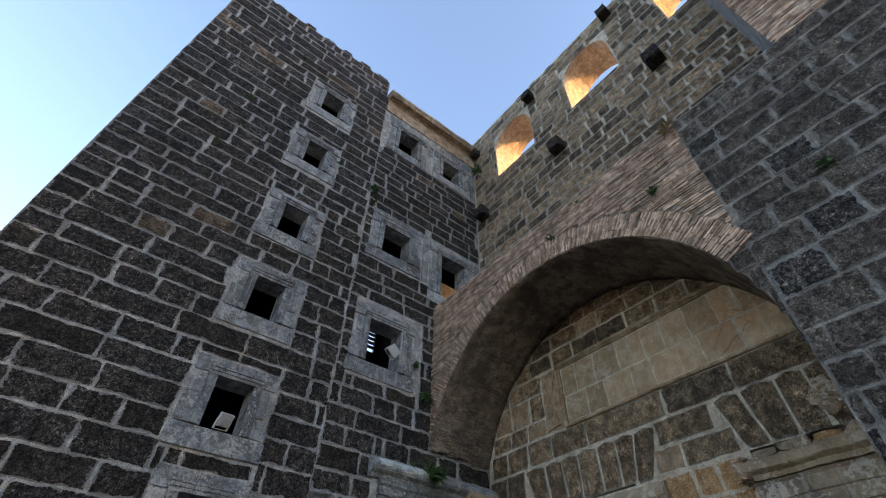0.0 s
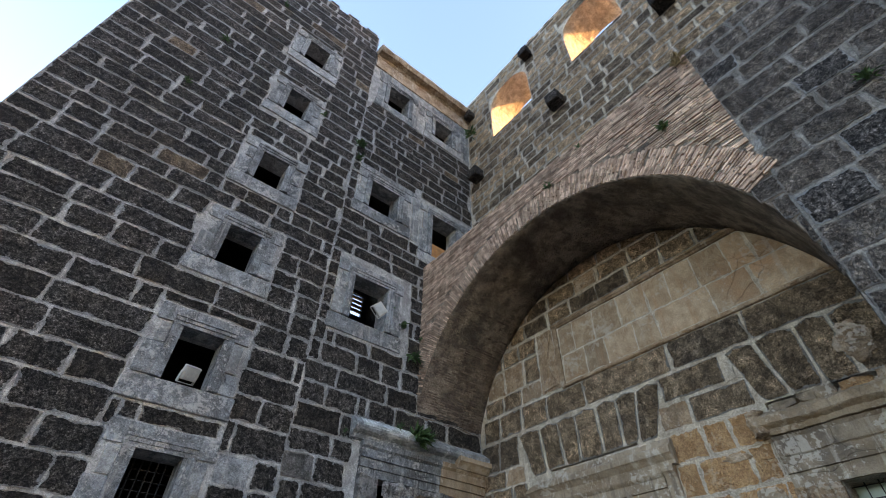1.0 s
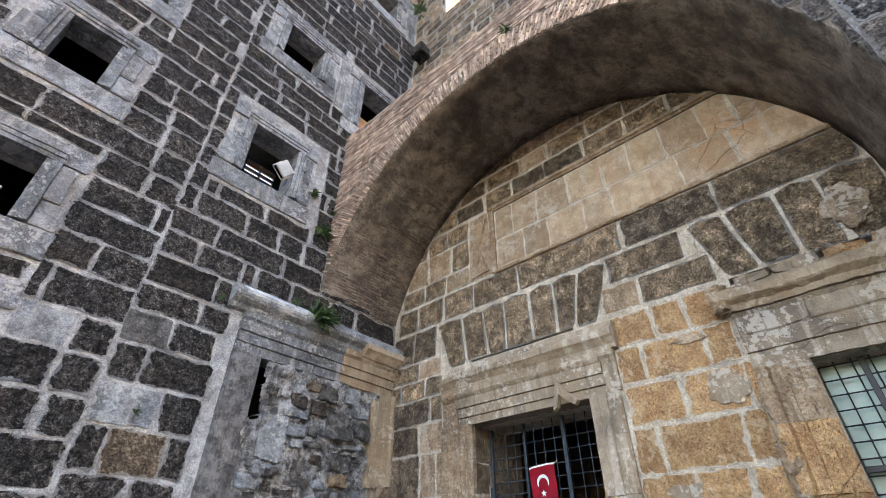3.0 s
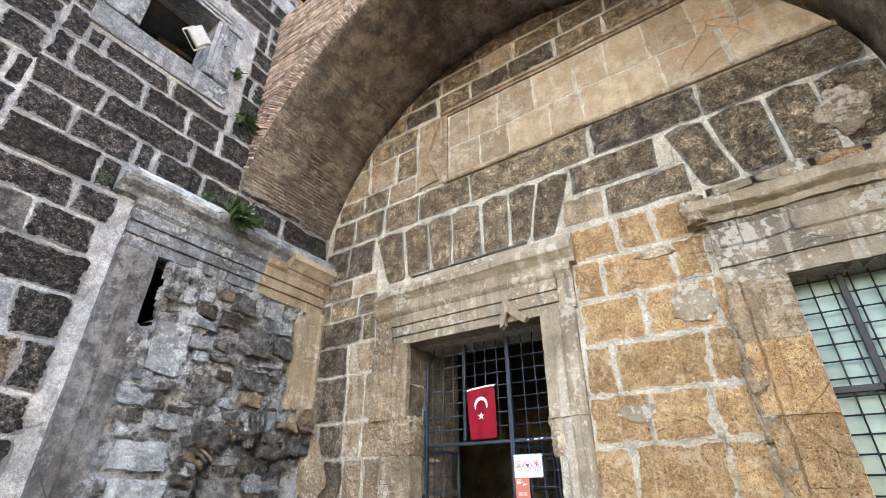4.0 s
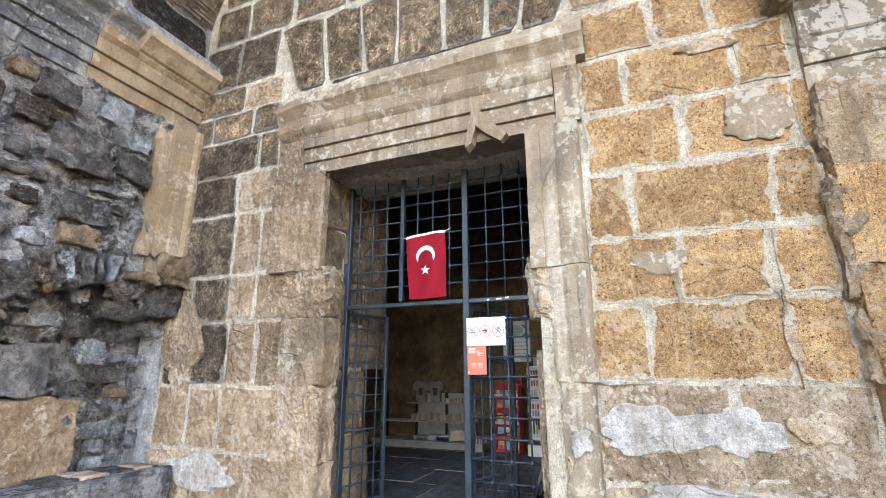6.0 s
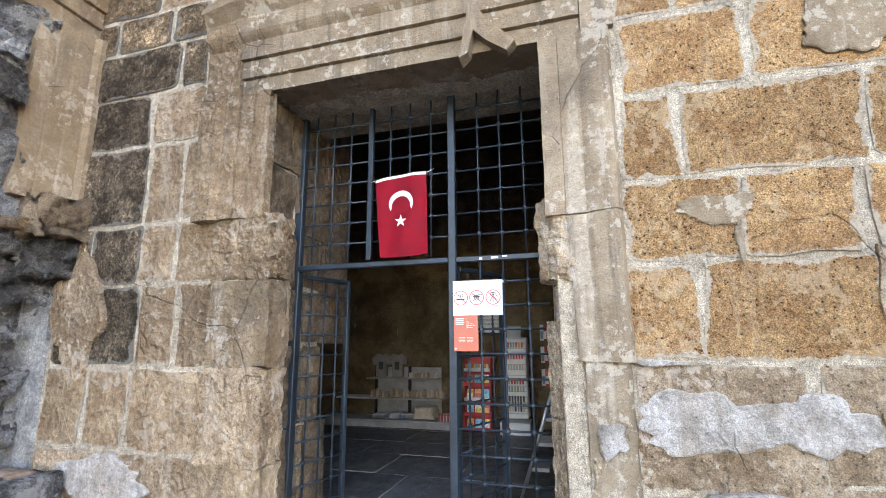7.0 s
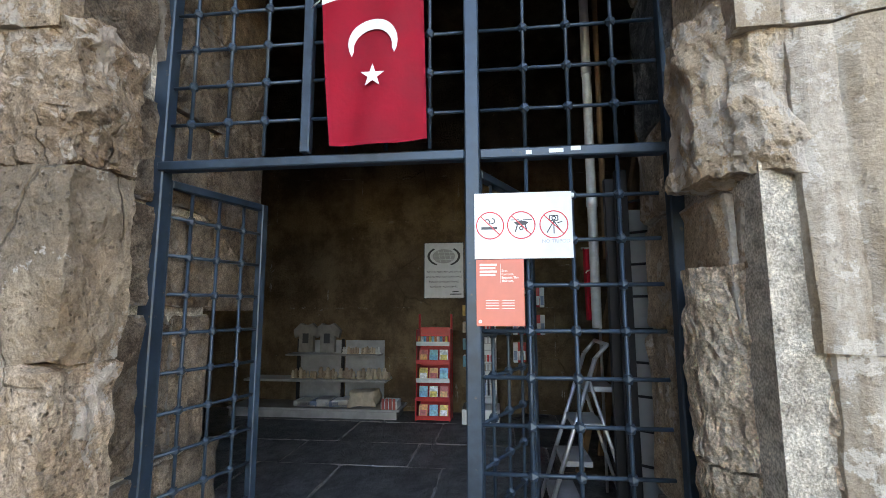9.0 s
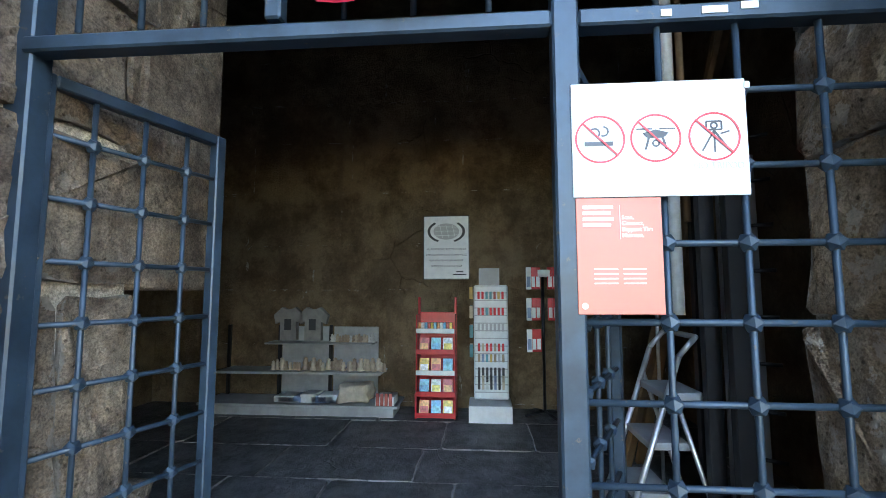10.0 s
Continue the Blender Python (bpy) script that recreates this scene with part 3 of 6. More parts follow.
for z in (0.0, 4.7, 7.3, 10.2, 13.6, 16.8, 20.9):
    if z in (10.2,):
        ob = box("tower_floor", TOWER_X0, 4.0, 10.44, 13.2, z, z + 0.25, TOWER_SHADE, None, "", 0)
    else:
        ob = box("tower_floor", TOWER_X0, 12.0, 10.44, 13.2, z, z + 0.25, TOWER_SHADE, None, "", 0)
    tagged(ob, "shade-dark floor slab added inside the tower", "floor", kind="structure")
# rear opening and warm-coloured slats added to give sunlit-looking stripes
louvre = empty("louvre", (6.25, 13.1, 10.5))
tagged(louvre, "warm brown slats added over a far opening to look sunlit", "louvre")
for z in (10.66, 10.84, 11.02, 11.2):
    box("slat", 6.0, 6.9, 13.2, 13.26, z, z + 0.1, WARMWOOD, louvre)
box("slat", 6.4, 6.48, 13.19, 13.2, 10.5, 11.4, WARMWOOD, louvre)
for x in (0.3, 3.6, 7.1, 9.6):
    tagged(box("tower_partition", x, x + 0.3, 10.44, 13.2, 0, 21, TOWER_SHADE, None, "", 0), "shade-dark partition added inside the tower", "wall", kind="structure")
# eave: a worn rounded stone gutter
eave = empty("stone_gutter", (6.6, SIDE_Y, EAVE))
tagged(eave, "worn tan stone gutter cornice along the wall head", "cornice")
sweep("gutter", on_side, [(-0.4, EAVE - 0.35), (0.06, EAVE - 0.35), (0.12, EAVE - 0.25), (0.34, EAVE - 0.2), (0.42, EAVE + 0.05), (0.34, EAVE + 0.3), (0.1, EAVE + 0.38), (-0.4, EAVE + 0.38)], SEAM_X - 0.05, 9.25, TAN, eave, "", 0.2, 0.05)
sweep("upper_course", on_side, [(-0.3, EAVE - 1.1), (0.05, EAVE - 1.1), (0.05, EAVE - 0.35), (-0.3, EAVE - 0.35)], SEAM_X, 9.25, PALE, eave, "", 0.4, 0.02)

# ---- gate wall ----
DOOR = (5.46, 7.82, -0.3, 3.58)
SIDE_DOOR = (1.24, 2.78, -0.3, 3.46)
gate_wall = wall_plate("wall_gate", on_gate, 1.0, 10.6, -0.3, 10.6, [DOOR, SIDE_DOOR, (1.3, 3.25, 4.62, 4.72), (5.6, 7.75, 4.70, 4.745)], 1.0, MORTAR_WARM, "gate wall of ochre and brown blocks under the great arch")
UPPER_WIN = [(c - 1.1, c + 1.1) for c in (7.28, 3.08, -1.15, -5.4)]
SILL, SPRING = 18.15, 20.15


def upper_wall():
    """The high wall with its round-headed openings, arches cut as stepped fans."""
    us = [-24.0]
    bm = bmesh.new()
    top, bot, thick = 22.55, 10.4, 1.5

    def quad(p):
        bm.faces.new([bm.verts.new(v) for v in p])

    def slab(u0, u1, va0, va1, vb):
        for w in (0, -thick):
            quad([on_gate(u0, va0, w), on_gate(u1, va1, w), on_gate(u1, vb, w), on_gate(u0, vb, w)])

    edges = sorted([e for w in UPPER_WIN for e in w])
    # wall runs on to -24, out of view, to keep the tower unlit
    spans = [-24.0, *edges, 10.6]
    for i in range(0, len(spans), 2):
        slab(spans[i], spans[i + 1], bot, bot, top)
    for a, b in UPPER_WIN:
        slab(a, b, bot, bot, SILL)
        quad([on_gate(a, SILL, 0), on_gate(b, SILL, 0), on_gate(b, SILL, -thick), on_gate(a, SILL, -thick)])
        n, c, r = 14, (a + b) / 2, (b - a) / 2
        pts = [(c - r * math.cos(math.pi * k / n), SPRING + r * math.sin(math.pi * k / n)) for k in range(n + 1)]
        for p, q in zip(pts, pts[1:]):
            slab(p[0], q[0], p[1], q[1], top)
        path = [(a, SILL), *pts, (b, SILL)]
        for p, q in zip(path, path[1:]):
            d = 6
            for s in range(d):
                quad([on_gate(*p, -thick * s / d), on_gate(*q, -thick * s / d), on_gate(*q, -thick * (s + 1) / d), on_gate(*p, -thick * (s + 1) / d)])
    quad([on_gate(-24, top, 0), on_gate(10.6, top, 0), on_gate(10.6, top, -thick), on_gate(-24, top, -thick)])
    bmesh.ops.remove_doubles(bm, verts=bm.verts, dist=0.001)
    for v in bm.verts:
        if v.co.x > GATE_X + 0.01 and v.co.x < GATE_X + thick - 0.01:
            v.co += wobble(v.co, 0.5, 0.09)
    bmesh.ops.recalc_face_normals(bm, faces=bm.faces)
    return tagged(part("wall_upper", bm, MORTAR_WARM, None), "high ruined wall with round-headed openings against the sky", "wall", kind="structure")


upper = upper_wall()
holes = [(a - 0.02, b + 0.02, SILL, SPRING + 0.95) for a, b in UPPER_WIN]
upper_blocks = ashlar(-8, 9.9, 10.8, 22.4, (0.36, 0.5), (0.45, 1.0), holes)
upper_blocks += [(u, u + rng.uniform(0.35, 0.8), 22.4, 22.4 + rng.uniform(0.08, 0.25)) for u in [-6 + 0.95 * k for k in range(16)]]
# added wall, out of view, that keeps the low sun off the tower
sun_block = tagged(box("wall_stage", 9.32, 11.0, -40, 0.8, 22.5, 30, MORTAR, None, "", 0), "tall plain wall added out of view to block the sun", "wall", kind="structure")

# ---- the great arch: vault, spandrel and pier ----
CY, CZ, RAD, RING, TOP = 5.65, 5.0, 4.42, 5.02, 10.72


def vault_body():
    bm = bmesh.new()
    n = 64
    pts = [(CY - RAD * math.cos(math.pi * k / n), CZ + RAD * math.sin(math.pi * k / n)) for k in range(n + 1)]
    m = 8
    grid = []
    for p in pts:
        row = []
        for s in range(m + 1):
            q = Vector((ARCH_X + (GATE_X - ARCH_X) * s / m, p[0], p[1]))
            if 0 < s:
                q += wobble(q, 0.6, 0.04)
            row.append(bm.verts.new(q))
        grid.append(row)
    for a, b in zip(grid, grid[1:]):
        for s in range(m):
            bm.faces.new((a[s], a[s + 1], b[s + 1], b[s]))
    for s, x in ((0, ARCH_X), (m, GATE_X)):
        tops = [bm.verts.new((x, p[0], TOP)) for p in pts]
        for i in range(n):
            bm.faces.new((grid[i][s], grid[i + 1][s], tops[i + 1], tops[i]))
        if s == 0:
            front = tops
        else:
            for i in range(n):
                bm.faces.new((front[i], front[i + 1], tops[i + 1], tops[i]))
    bmesh.ops.recalc_face_normals(bm, faces=bm.faces)
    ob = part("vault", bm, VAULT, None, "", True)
    bm2 = bmesh.new()
    bm2.from_mesh(ob.data)
    for f in bm2.faces:
        f.smooth = abs(f.normal.x) < 0.5
    bm2.to_mesh(ob.data)
    bm2.free()
    return tagged(ob, "sooty brick barrel vault of a great round arch", "vault", kind="structure")


vault = vault_body()
pier = wall_plate("pier", on_arch, -16, 1.22, -0.3, TOP, [], 2.13, MORTAR_DULL, "broad pier of weathered grey-brown blocks beside the arch", "pier")
# upper pier lengthened and raised beyond view to block the low sun
high_pier = wall_plate("pier_top", on_arch, -40, -1.05, TOP, 30, [], 2.13, MORTAR, "brick-faced upper part of the pier, carried on unseen to block the sun", "pier")


def brick_item(corners, at, depth, m):
    """A thin brick from four corners in the wall's plane."""
    vs = [at(u, v, -0.02) for u, v in corners]
    cu, cv = sum(c[0] for c in corners) / 4, sum(c[1] for c in corners) / 4
    vs += [at(u + (cu - u) * 0.06, v + (cv - v) * 0.1, depth + rng.uniform(-0.008, 0.008)) for u, v in corners]
    fs = [(4, 5, 6, 7)] + [(i, (i + 1) % 4, 4 + (i + 1) % 4, 4 + i) for i in range(4)]
    if FLIP[at]:
        fs = [f[::-1] for f in fs]
    return vs, fs, [0.8] * 4 + [0.35] * 4, m


def arch_bricks():
    items = []
    a0, a1 = math.radians(24), math.radians(178)
    n = 250
    for k in range(n):
        a = a0 + (a1 - a0) * k / n
        b = a0 + (a1 - a0) * (k + rng.uniform(0.68, 0.8)) / n
        cut = RAD + (0.2 if k % 2 else 0.38) + rng.uniform(-0.06, 0.06)
        end = RING + rng.uniform(-0.03, 0.03)
        for ra, rb in ((RAD + rng.uniform(0, 0.02), cut - 0.012), (cut + 0.008, end)):
            pts = [(CY - r * math.cos(x), CZ + r * math.sin(x)) for r, x in ((ra, a), (rb, a), (rb, b), (ra, b))]
            if max(p[0] for p in pts) > 9.97 or rng.random() < 0.012:
                continue
            items.append(brick_item(pts[::-1], on_arch, rng.uniform(0.012, 0.04), BRICK))
    return items


def spandrel_bricks():
    items, z = [], 6.4
    while z < TOP - 0.03:
        h = rng.uniform(0.056, 0.068)
        y = 1.2 + rng.uniform(-0.3, 0)
        while y < 9.95:
            ln = rng.uniform(0.28, 0.48)
            a, b = max(y, 1.2), min(y + ln - 0.012, 9.93)
            mid = ((a + b) / 2 - CY, z + h / 2 - CZ)
            if b - a > 0.08 and math.hypot(*mid) > RING + 0.06 and rng.random() > 0.015:
                items.append(brick_item([(a, z), (b, z + rng.uniform(-.004, .004)), (b, z + h - 0.019), (a, z + h - 0.019)], on_arch, rng.uniform(0.008, 0.03), BRICK))
            y += ln
        z += h
    return items


def pier_top_bricks():
    items, z = [], TOP
    while z < 15.5:
        y = -6 + rng.uniform(-0.3, 0)
        while y < -1.05:
            ln = rng.uniform(0.28, 0.48)
            b = min(y + ln - 0.014, -1.0)
            if b - y > 0.08:
                items.append(brick_item([(y, z), (b, z), (b, z + 0.05), (y, z + 0.05)], on_arch, rng.uniform(0.01, 0.03), BRICK))
            y += ln
        z += 0.064
    return items




def on_vault(u, v, w):
    a = v / RAD
    r = RAD - w
    return Vector((u, CY - r * math.cos(a), CZ + r * math.sin(a)))


FLIP[on_vault] = True


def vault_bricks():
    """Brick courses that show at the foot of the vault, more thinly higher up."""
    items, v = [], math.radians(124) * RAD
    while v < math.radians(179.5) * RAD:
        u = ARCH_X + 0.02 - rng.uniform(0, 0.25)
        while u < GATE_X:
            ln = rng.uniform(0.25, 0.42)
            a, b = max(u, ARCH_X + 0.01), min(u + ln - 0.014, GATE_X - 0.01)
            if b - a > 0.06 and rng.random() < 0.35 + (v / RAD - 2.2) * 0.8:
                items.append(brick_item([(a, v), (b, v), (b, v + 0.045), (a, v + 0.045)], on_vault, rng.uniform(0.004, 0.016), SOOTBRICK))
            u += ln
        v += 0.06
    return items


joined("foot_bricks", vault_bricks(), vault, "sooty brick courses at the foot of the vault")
joined("arch_bricks", arch_bricks(), vault, "pale weathered bricks set on edge round the arch")
joined("spandrel_bricks", spandrel_bricks(), vault, "thin level courses of weathered brick")
joined("pier_bricks", pier_top_bricks(), high_pier)


def reveal_right(u, v, w):
    return Vector((u, DOOR[0] + w, v))


def reveal_left(u, v, w):
    return Vector((u, DOOR[1] - w, v))


def on_back(u, v, w):
    return Vector((14.65 - w, u, v))


FLIP[reveal_right], FLIP[reveal_left], FLIP[on_back] = True, False, True


def rock(name, x0, x1, y0, y1, z0, z1, mat, parent=None, label="", amp=0.05, cuts=5, size=0.22, chamfer=0.0):
    """A rough-hewn block: a box pushed about by three scales of noise; chamfer cuts its corner at low x and high y."""
    bm = bmesh.new()
    bmesh.ops.create_cube(bm, size=2.0)
    bmesh.ops.subdivide_edges(bm, edges=bm.edges[:], cuts=cuts, use_grid_fill=True)
    for v in bm.verts:
        r = v.co.normalized() * 1.3
        c = v.co * 0.965 + r * 0.035
        p = Vector(((x0 + x1) / 2 + c.x * (x1 - x0) / 2, (y0 + y1) / 2 + c.y * (y1 - y0) / 2, (z0 + z1) / 2 + c.z * (z1 - z0) / 2))
        s = (p.x - x0) + (y1 - p.y)
        if s < chamfer:
            p.x += (chamfer - s) / 2
            p.y -= (chamfer - s) / 2
        f = noise.voronoi(p / (size * 1.3))[0]
        out = Vector((c.x if abs(c.x) > 0.8 else 0, c.y if abs(c.y) > 0.8 else 0, c.z if abs(c.z) > 0.8 else 0))
        v.co = p + wobble(p, size, amp) + wobble(p, size * 0.35, amp * 0.5) + wobble(p, size * 0.13, amp * 0.3) - out * amp * (1.1 * f[0] - 0.3)
    return part(name, bm, mat, parent, label, cuts < 14)


# ---- gate wall: courses, flat relieving arches, recessed panel ----
def course(v0, v1, joints, mat, depth=(0.004, 0.022), gap=0.016, inset=0.06, rough=0.006, at=on_gate, parent=None):
    for b, a in zip(joints, joints[1:]):
        lo, hi = min(a, b), max(a, b)
        m = mat if not callable(mat) else mat((lo + hi) / 2, (v0 + v1) / 2)
        d = stone_data(outline(lo, hi, v0, v1, gap=gap), at, rng.uniform(*depth), inset, rough)
        put("stone", mesh_of("stone", d[0], d[1], m, d[2]), parent or gate_wall)


def ochre(u, v):
    return OCHRE


def left_stone(u, v):
    return rng.choices([CORNER, BROWN, TAN], [6, 4, 0.3])[0] if u > 8.9 else rng.choices([BROWN, TAN], [2, 3])[0]


def upper_stone(u, v):
    return rng.choices([BROWN, CORNER, TAN], [8, 1.5, 1.2])[0]


def gate_courses():
    course(4.17, 4.70, [4.97, 4.36, 3.90, 3.45], ochre)
    course(3.62, 4.17, [5.0, 4.60, 3.77, 3.40], ochre)
    course(3.05, 3.62, [5.0, 4.21, 3.46, 3.34], ochre)
    course(2.46, 3.05, [5.02, 4.67, 3.68, 3.36], ochre)
    course(1.93, 2.46, [5.05, 4.38, 3.76, 3.37], ochre, gap=0.014)
    course(1.34, 1.93, [5.08, 4.64, 3.75, 3.38], ochre, gap=0.014)
    course(0.62, 1.34, [5.08, 4.15, 3.38], PALE, (0.01, 0.03), rough=0.014)
    course(0.0, 0.62, [5.08, 4.6, 3.9, 3.38], PALE, (0.015, 0.04), rough=0.015)
    # beside the door, towards the corner
    course(0.0, 0.62, [9.9, 9.2, 8.5, 7.76], PALE, (0.01, 0.03), rough=0.014)
    course(0.62, 1.27, [9.9, 9.4, 8.95, 8.14], lambda u, v: rng.choice([TAN, PALE]), (0.01, 0.03), rough=0.012)
    course(1.27, 1.96, [9.9, 8.92, 8.52, 8.14], left_stone, gap=0.015)
    course(1.96, 2.50, [9.9, 9.55, 8.99, 8.6, 8.15, 7.76], left_stone, gap=0.015)
    course(2.50, 3.25, [9.9, 9.0, 8.60, 8.38], left_stone, gap=0.015)
    course(3.25, 3.78, [9.9, 9.06, 8.38], left_stone, gap=0.015)
    course(3.78, 4.27, [9.9, 8.75, 8.44], left_stone, gap=0.015)
    course(4.27, 4.66, [9.9, 9.62, 8.9, 8.46], left_stone, gap=0.015)
    course(4.66, 5.05, [9.9, 9.1, 8.5], left_stone, gap=0.015)
    course(5.05, 5.76, [9.9, 9.25, 8.62], left_stone, gap=0.015)
    # flat arch over the door
    tops, feet = [8.60, 7.94, 7.41, 6.90, 6.35, 5.84, 5.35, 4.80], [8.25, 7.84, 7.30, 6.91, 6.34, 5.86, 5.53, 5.13]
    for i in range(len(tops) - 1):
        wedge(tops[i], tops[i + 1], feet[i], feet[i + 1], 4.745 + rng.uniform(-0.03, 0.015), 5.74)
    tops, feet = [3.57, 3.03, 2.38, 1.90, 1.25], [3.25, 2.81, 2.35, 1.86, 1.3]
    for i in range(len(tops) - 1):
        wedge(tops[i], tops[i + 1], feet[i], feet[i + 1], 4.72 + rng.uniform(-0.03, 0.03), 5.78)
    course(5.24, 5.76, [4.83, 3.62], upper_stone, gap=0.024)
    course(4.74, 5.22, [5.06, 4.40, 3.34], upper_stone, gap=0.024)
    course(5.77, 6.38, [9.8, 9.2, 8.42, 7.6, 6.55, 4.46, 3.0, 1.3], upper_stone, gap=0.024)
    course(6.40, 6.85, [9.7, 9.0, 8.36, 7.66], upper_stone, gap=0.024)
    course(6.85, 7.57, [9.6, 8.9, 8.2, 7.66], upper_stone, gap=0.024)
    course(7.57, 8.06, [9.4, 8.91, 8.3, 7.68], upper_stone, gap=0.024)
    course(8.10, 8.58, [9.2, 8.6, 8.02, 7.2, 6.47, 5.61, 4.74, 3.9, 3.1, 2.4, 1.6], upper_stone, gap=0.024)
    course(8.58, 9.05, [8.7, 7.9, 7.1, 6.2, 5.5, 4.6, 3.8, 3.0, 2.2], upper_stone, gap=0.024)
    course(9.05, 9.5, [8.0, 7.2, 6.3, 5.4, 4.7, 3.9, 3.1], upper_stone, gap=0.024)
    # smooth slabs of the inscription panel
    course(6.46, 7.15, [6.95, 6.3, 5.75, 5.0, 4.45, 3.3, 2.5, 1.3], PANELSTONE, (0.006, 0.012), 0.011, 0.03, 0.003)
    course(7.15, 7.94, [6.95, 6.5, 5.9, 5.2, 4.5, 4.0, 3.4, 2.75, 2.3, 1.5], PANELSTONE, (0.006, 0.012), 0.011, 0.03, 0.003)


def wedge(t0, t1, f0, f1, v0, v1):
    g = 0.026
    ts, fs = (min(t0, t1) + g, max(t0, t1) - g), (min(f0, f1) + g, max(f0, f1) - g)
    j = lambda: rng.uniform(-0.014, 0.014)
    k = lambda p, q, s: p + (q - p) * s
    um = lambda s, i: k(fs[i], ts[i], s)
    vm = (v0 + v1) / 2
    poly = [(fs[0] + 0.03, v0), (k(fs[0], fs[1], 0.5), v0 + j()), (fs[1] - 0.03, v0), (um(0.08, 1) + j(), k(v0, v1, 0.08)), (um(0.5, 1) + j() * 1.6, vm), (um(0.93, 1) + j(), k(v0, v1, 0.93)),
            (k(ts[0], ts[1], 0.5), v1 + j()), (um(0.93, 0) + j(), k(v0, v1, 0.93)), (um(0.5, 0) + j() * 1.6, vm), (um(0.08, 0) + j(), k(v0, v1, 0.08))]
    d = stone_data(poly, on_gate, rng.uniform(0.004, 0.03), 0.06, 0.006)
    put("stone", mesh_of("stone", d[0], d[1], BROWN, d[2]), gate_wall)


# inscription panel: ledge below, raised border, carved end
panel = empty("inscription_panel", (GATE_X, 4.5, 6.4))
tagged(panel, "smooth tan stone panel with a raised moulded border", "panel")
sweep("ledge", on_gate, [(-0.05, 6.36), (0.05, 6.37), (0.07, 6.40), (0.06, 6.44), (-0.05, 6.46)], 1.35, 7.05, TAN, panel, "", 0.15, 0.01)
sweep("border", on_gate, [(-0.05, 7.95), (0.035, 7.95), (0.05, 7.99), (0.07, 8.0), (0.08, 8.06), (-0.05, 8.08)], 2.2, 7.1, TAN, panel, "", 0.15, 0.01)
upright("border", on_gate, [(6.97, -0.05), (6.97, 0.04), (7.03, 0.06), (7.09, 0.05), (7.1, -0.05)], 6.42, 7.95, TAN, panel, "", 0.15, 0.008)


def carved_end():
    """The handle-shaped end of the panel: two raised triangles with a stem between."""
    bm = bmesh.new()
    for pts in ([(7.15, 6.5), (7.6, 6.45), (7.36, 7.1)], [(7.15, 7.9), (7.36, 7.25), (7.62, 7.95)]):
        base = [bm.verts.new(on_gate(u, v, -0.02)) for u, v in pts]
        cu, cv = sum(p[0] for p in pts) / 3, sum(p[1] for p in pts) / 3
        rim = [bm.verts.new(on_gate(u + (cu - u) * 0.12, v + (cv - v) * 0.12, 0.05)) for u, v in pts]
        low = [bm.verts.new(on_gate(u + (cu - u) * 0.35, v + (cv - v) * 0.35, 0.025)) for u, v in pts]
        for a, b in ((base, rim), (rim, low)):
            for i in range(3):
                bm.faces.new((a[i], a[(i + 1) % 3], b[(i + 1) % 3], b[i]))
        bm.faces.new(low)
    bmesh.ops.recalc_face_normals(bm, faces=bm.faces)
    part("carved_end", bm, TAN, panel)
    d = stone_data(outline(7.1, 7.66, 6.42, 8.04, gap=0.01), on_gate, 0.012, 0.03, 0.004)
    put("end_slab", mesh_of("end_slab", d[0], d[1], TAN, d[2]), panel)


carved_end()

# ---- main doorway ----
door_case = empty("stone_door_case", (GATE_X, 6.65, 0))
tagged(door_case, "worn moulded limestone door case with a projecting cornice", "door case")


def worn_head(u, v, w):
    """The gate wall's plane, with the cornice weathered down towards the corner."""
    top = 4.66 - 0.21 * max(0.0, u - 7.2) - 0.05 * noise.noise(Vector((u * 3, 1, 0)))
    out = 1.0 - 0.25 * max(0.0, u - 7.4) + 0.12 * noise.noise(Vector((u * 2.3, 5, 0)))
    return on_gate(u, min(v, top), w * out if w > 0.1 else w)


sweep("lintel", on_gate, [(-0.9, 3.60), (0.03, 3.57), (0.03, 3.70), (0.06, 3.71), (0.06, 3.865), (0.09, 3.875), (0.09, 4.03), (0.125, 4.07), (0.14, 4.10), (0.14, 4.19), (-0.05, 4.19)], 5.22, 8.03, MOULD, door_case, "", 0.07, 0.006)
sweep("lintel_end", on_gate, [(-0.05, 3.585), (0.05, 3.59), (0.06, 4.0), (0.10, 4.06), (0.14, 4.1), (0.14, 4.19), (-0.05, 4.19)], 5.0, 5.215, MOULD, door_case, "", 0.07, 0.01)
sweep("lintel_end", on_gate, [(-0.05, 3.585), (0.06, 3.59), (0.07, 4.0), (0.11, 4.06), (0.13, 4.1), (0.13, 4.19), (-0.05, 4.19)], 8.035, 8.38, TAN, door_case, "", 0.07, 0.014)
sweep("cornice", worn_head, [(-0.05, 4.185), (0.13, 4.19), (0.14, 4.25), (0.20, 4.33), (0.235, 4.36), (0.235, 4.45), (0.21, 4.49), (0.15, 4.52), (0.12, 4.62), (-0.05, 4.68)], 4.92, 8.42, MOULD, door_case, "", 0.06, 0.012)
upright("jamb", on_gate, [(5.37, -0.05), (5.365, 0.03), (5.33, 0.045), (5.25, 0.05), (5.21, 0.075), (5.12, 0.10), (5.06, 0.095), (5.035, 0.05), (5.03, -0.05)], 1.34, 2.27, MOULD, door_case, "", 0.06, 0.014)
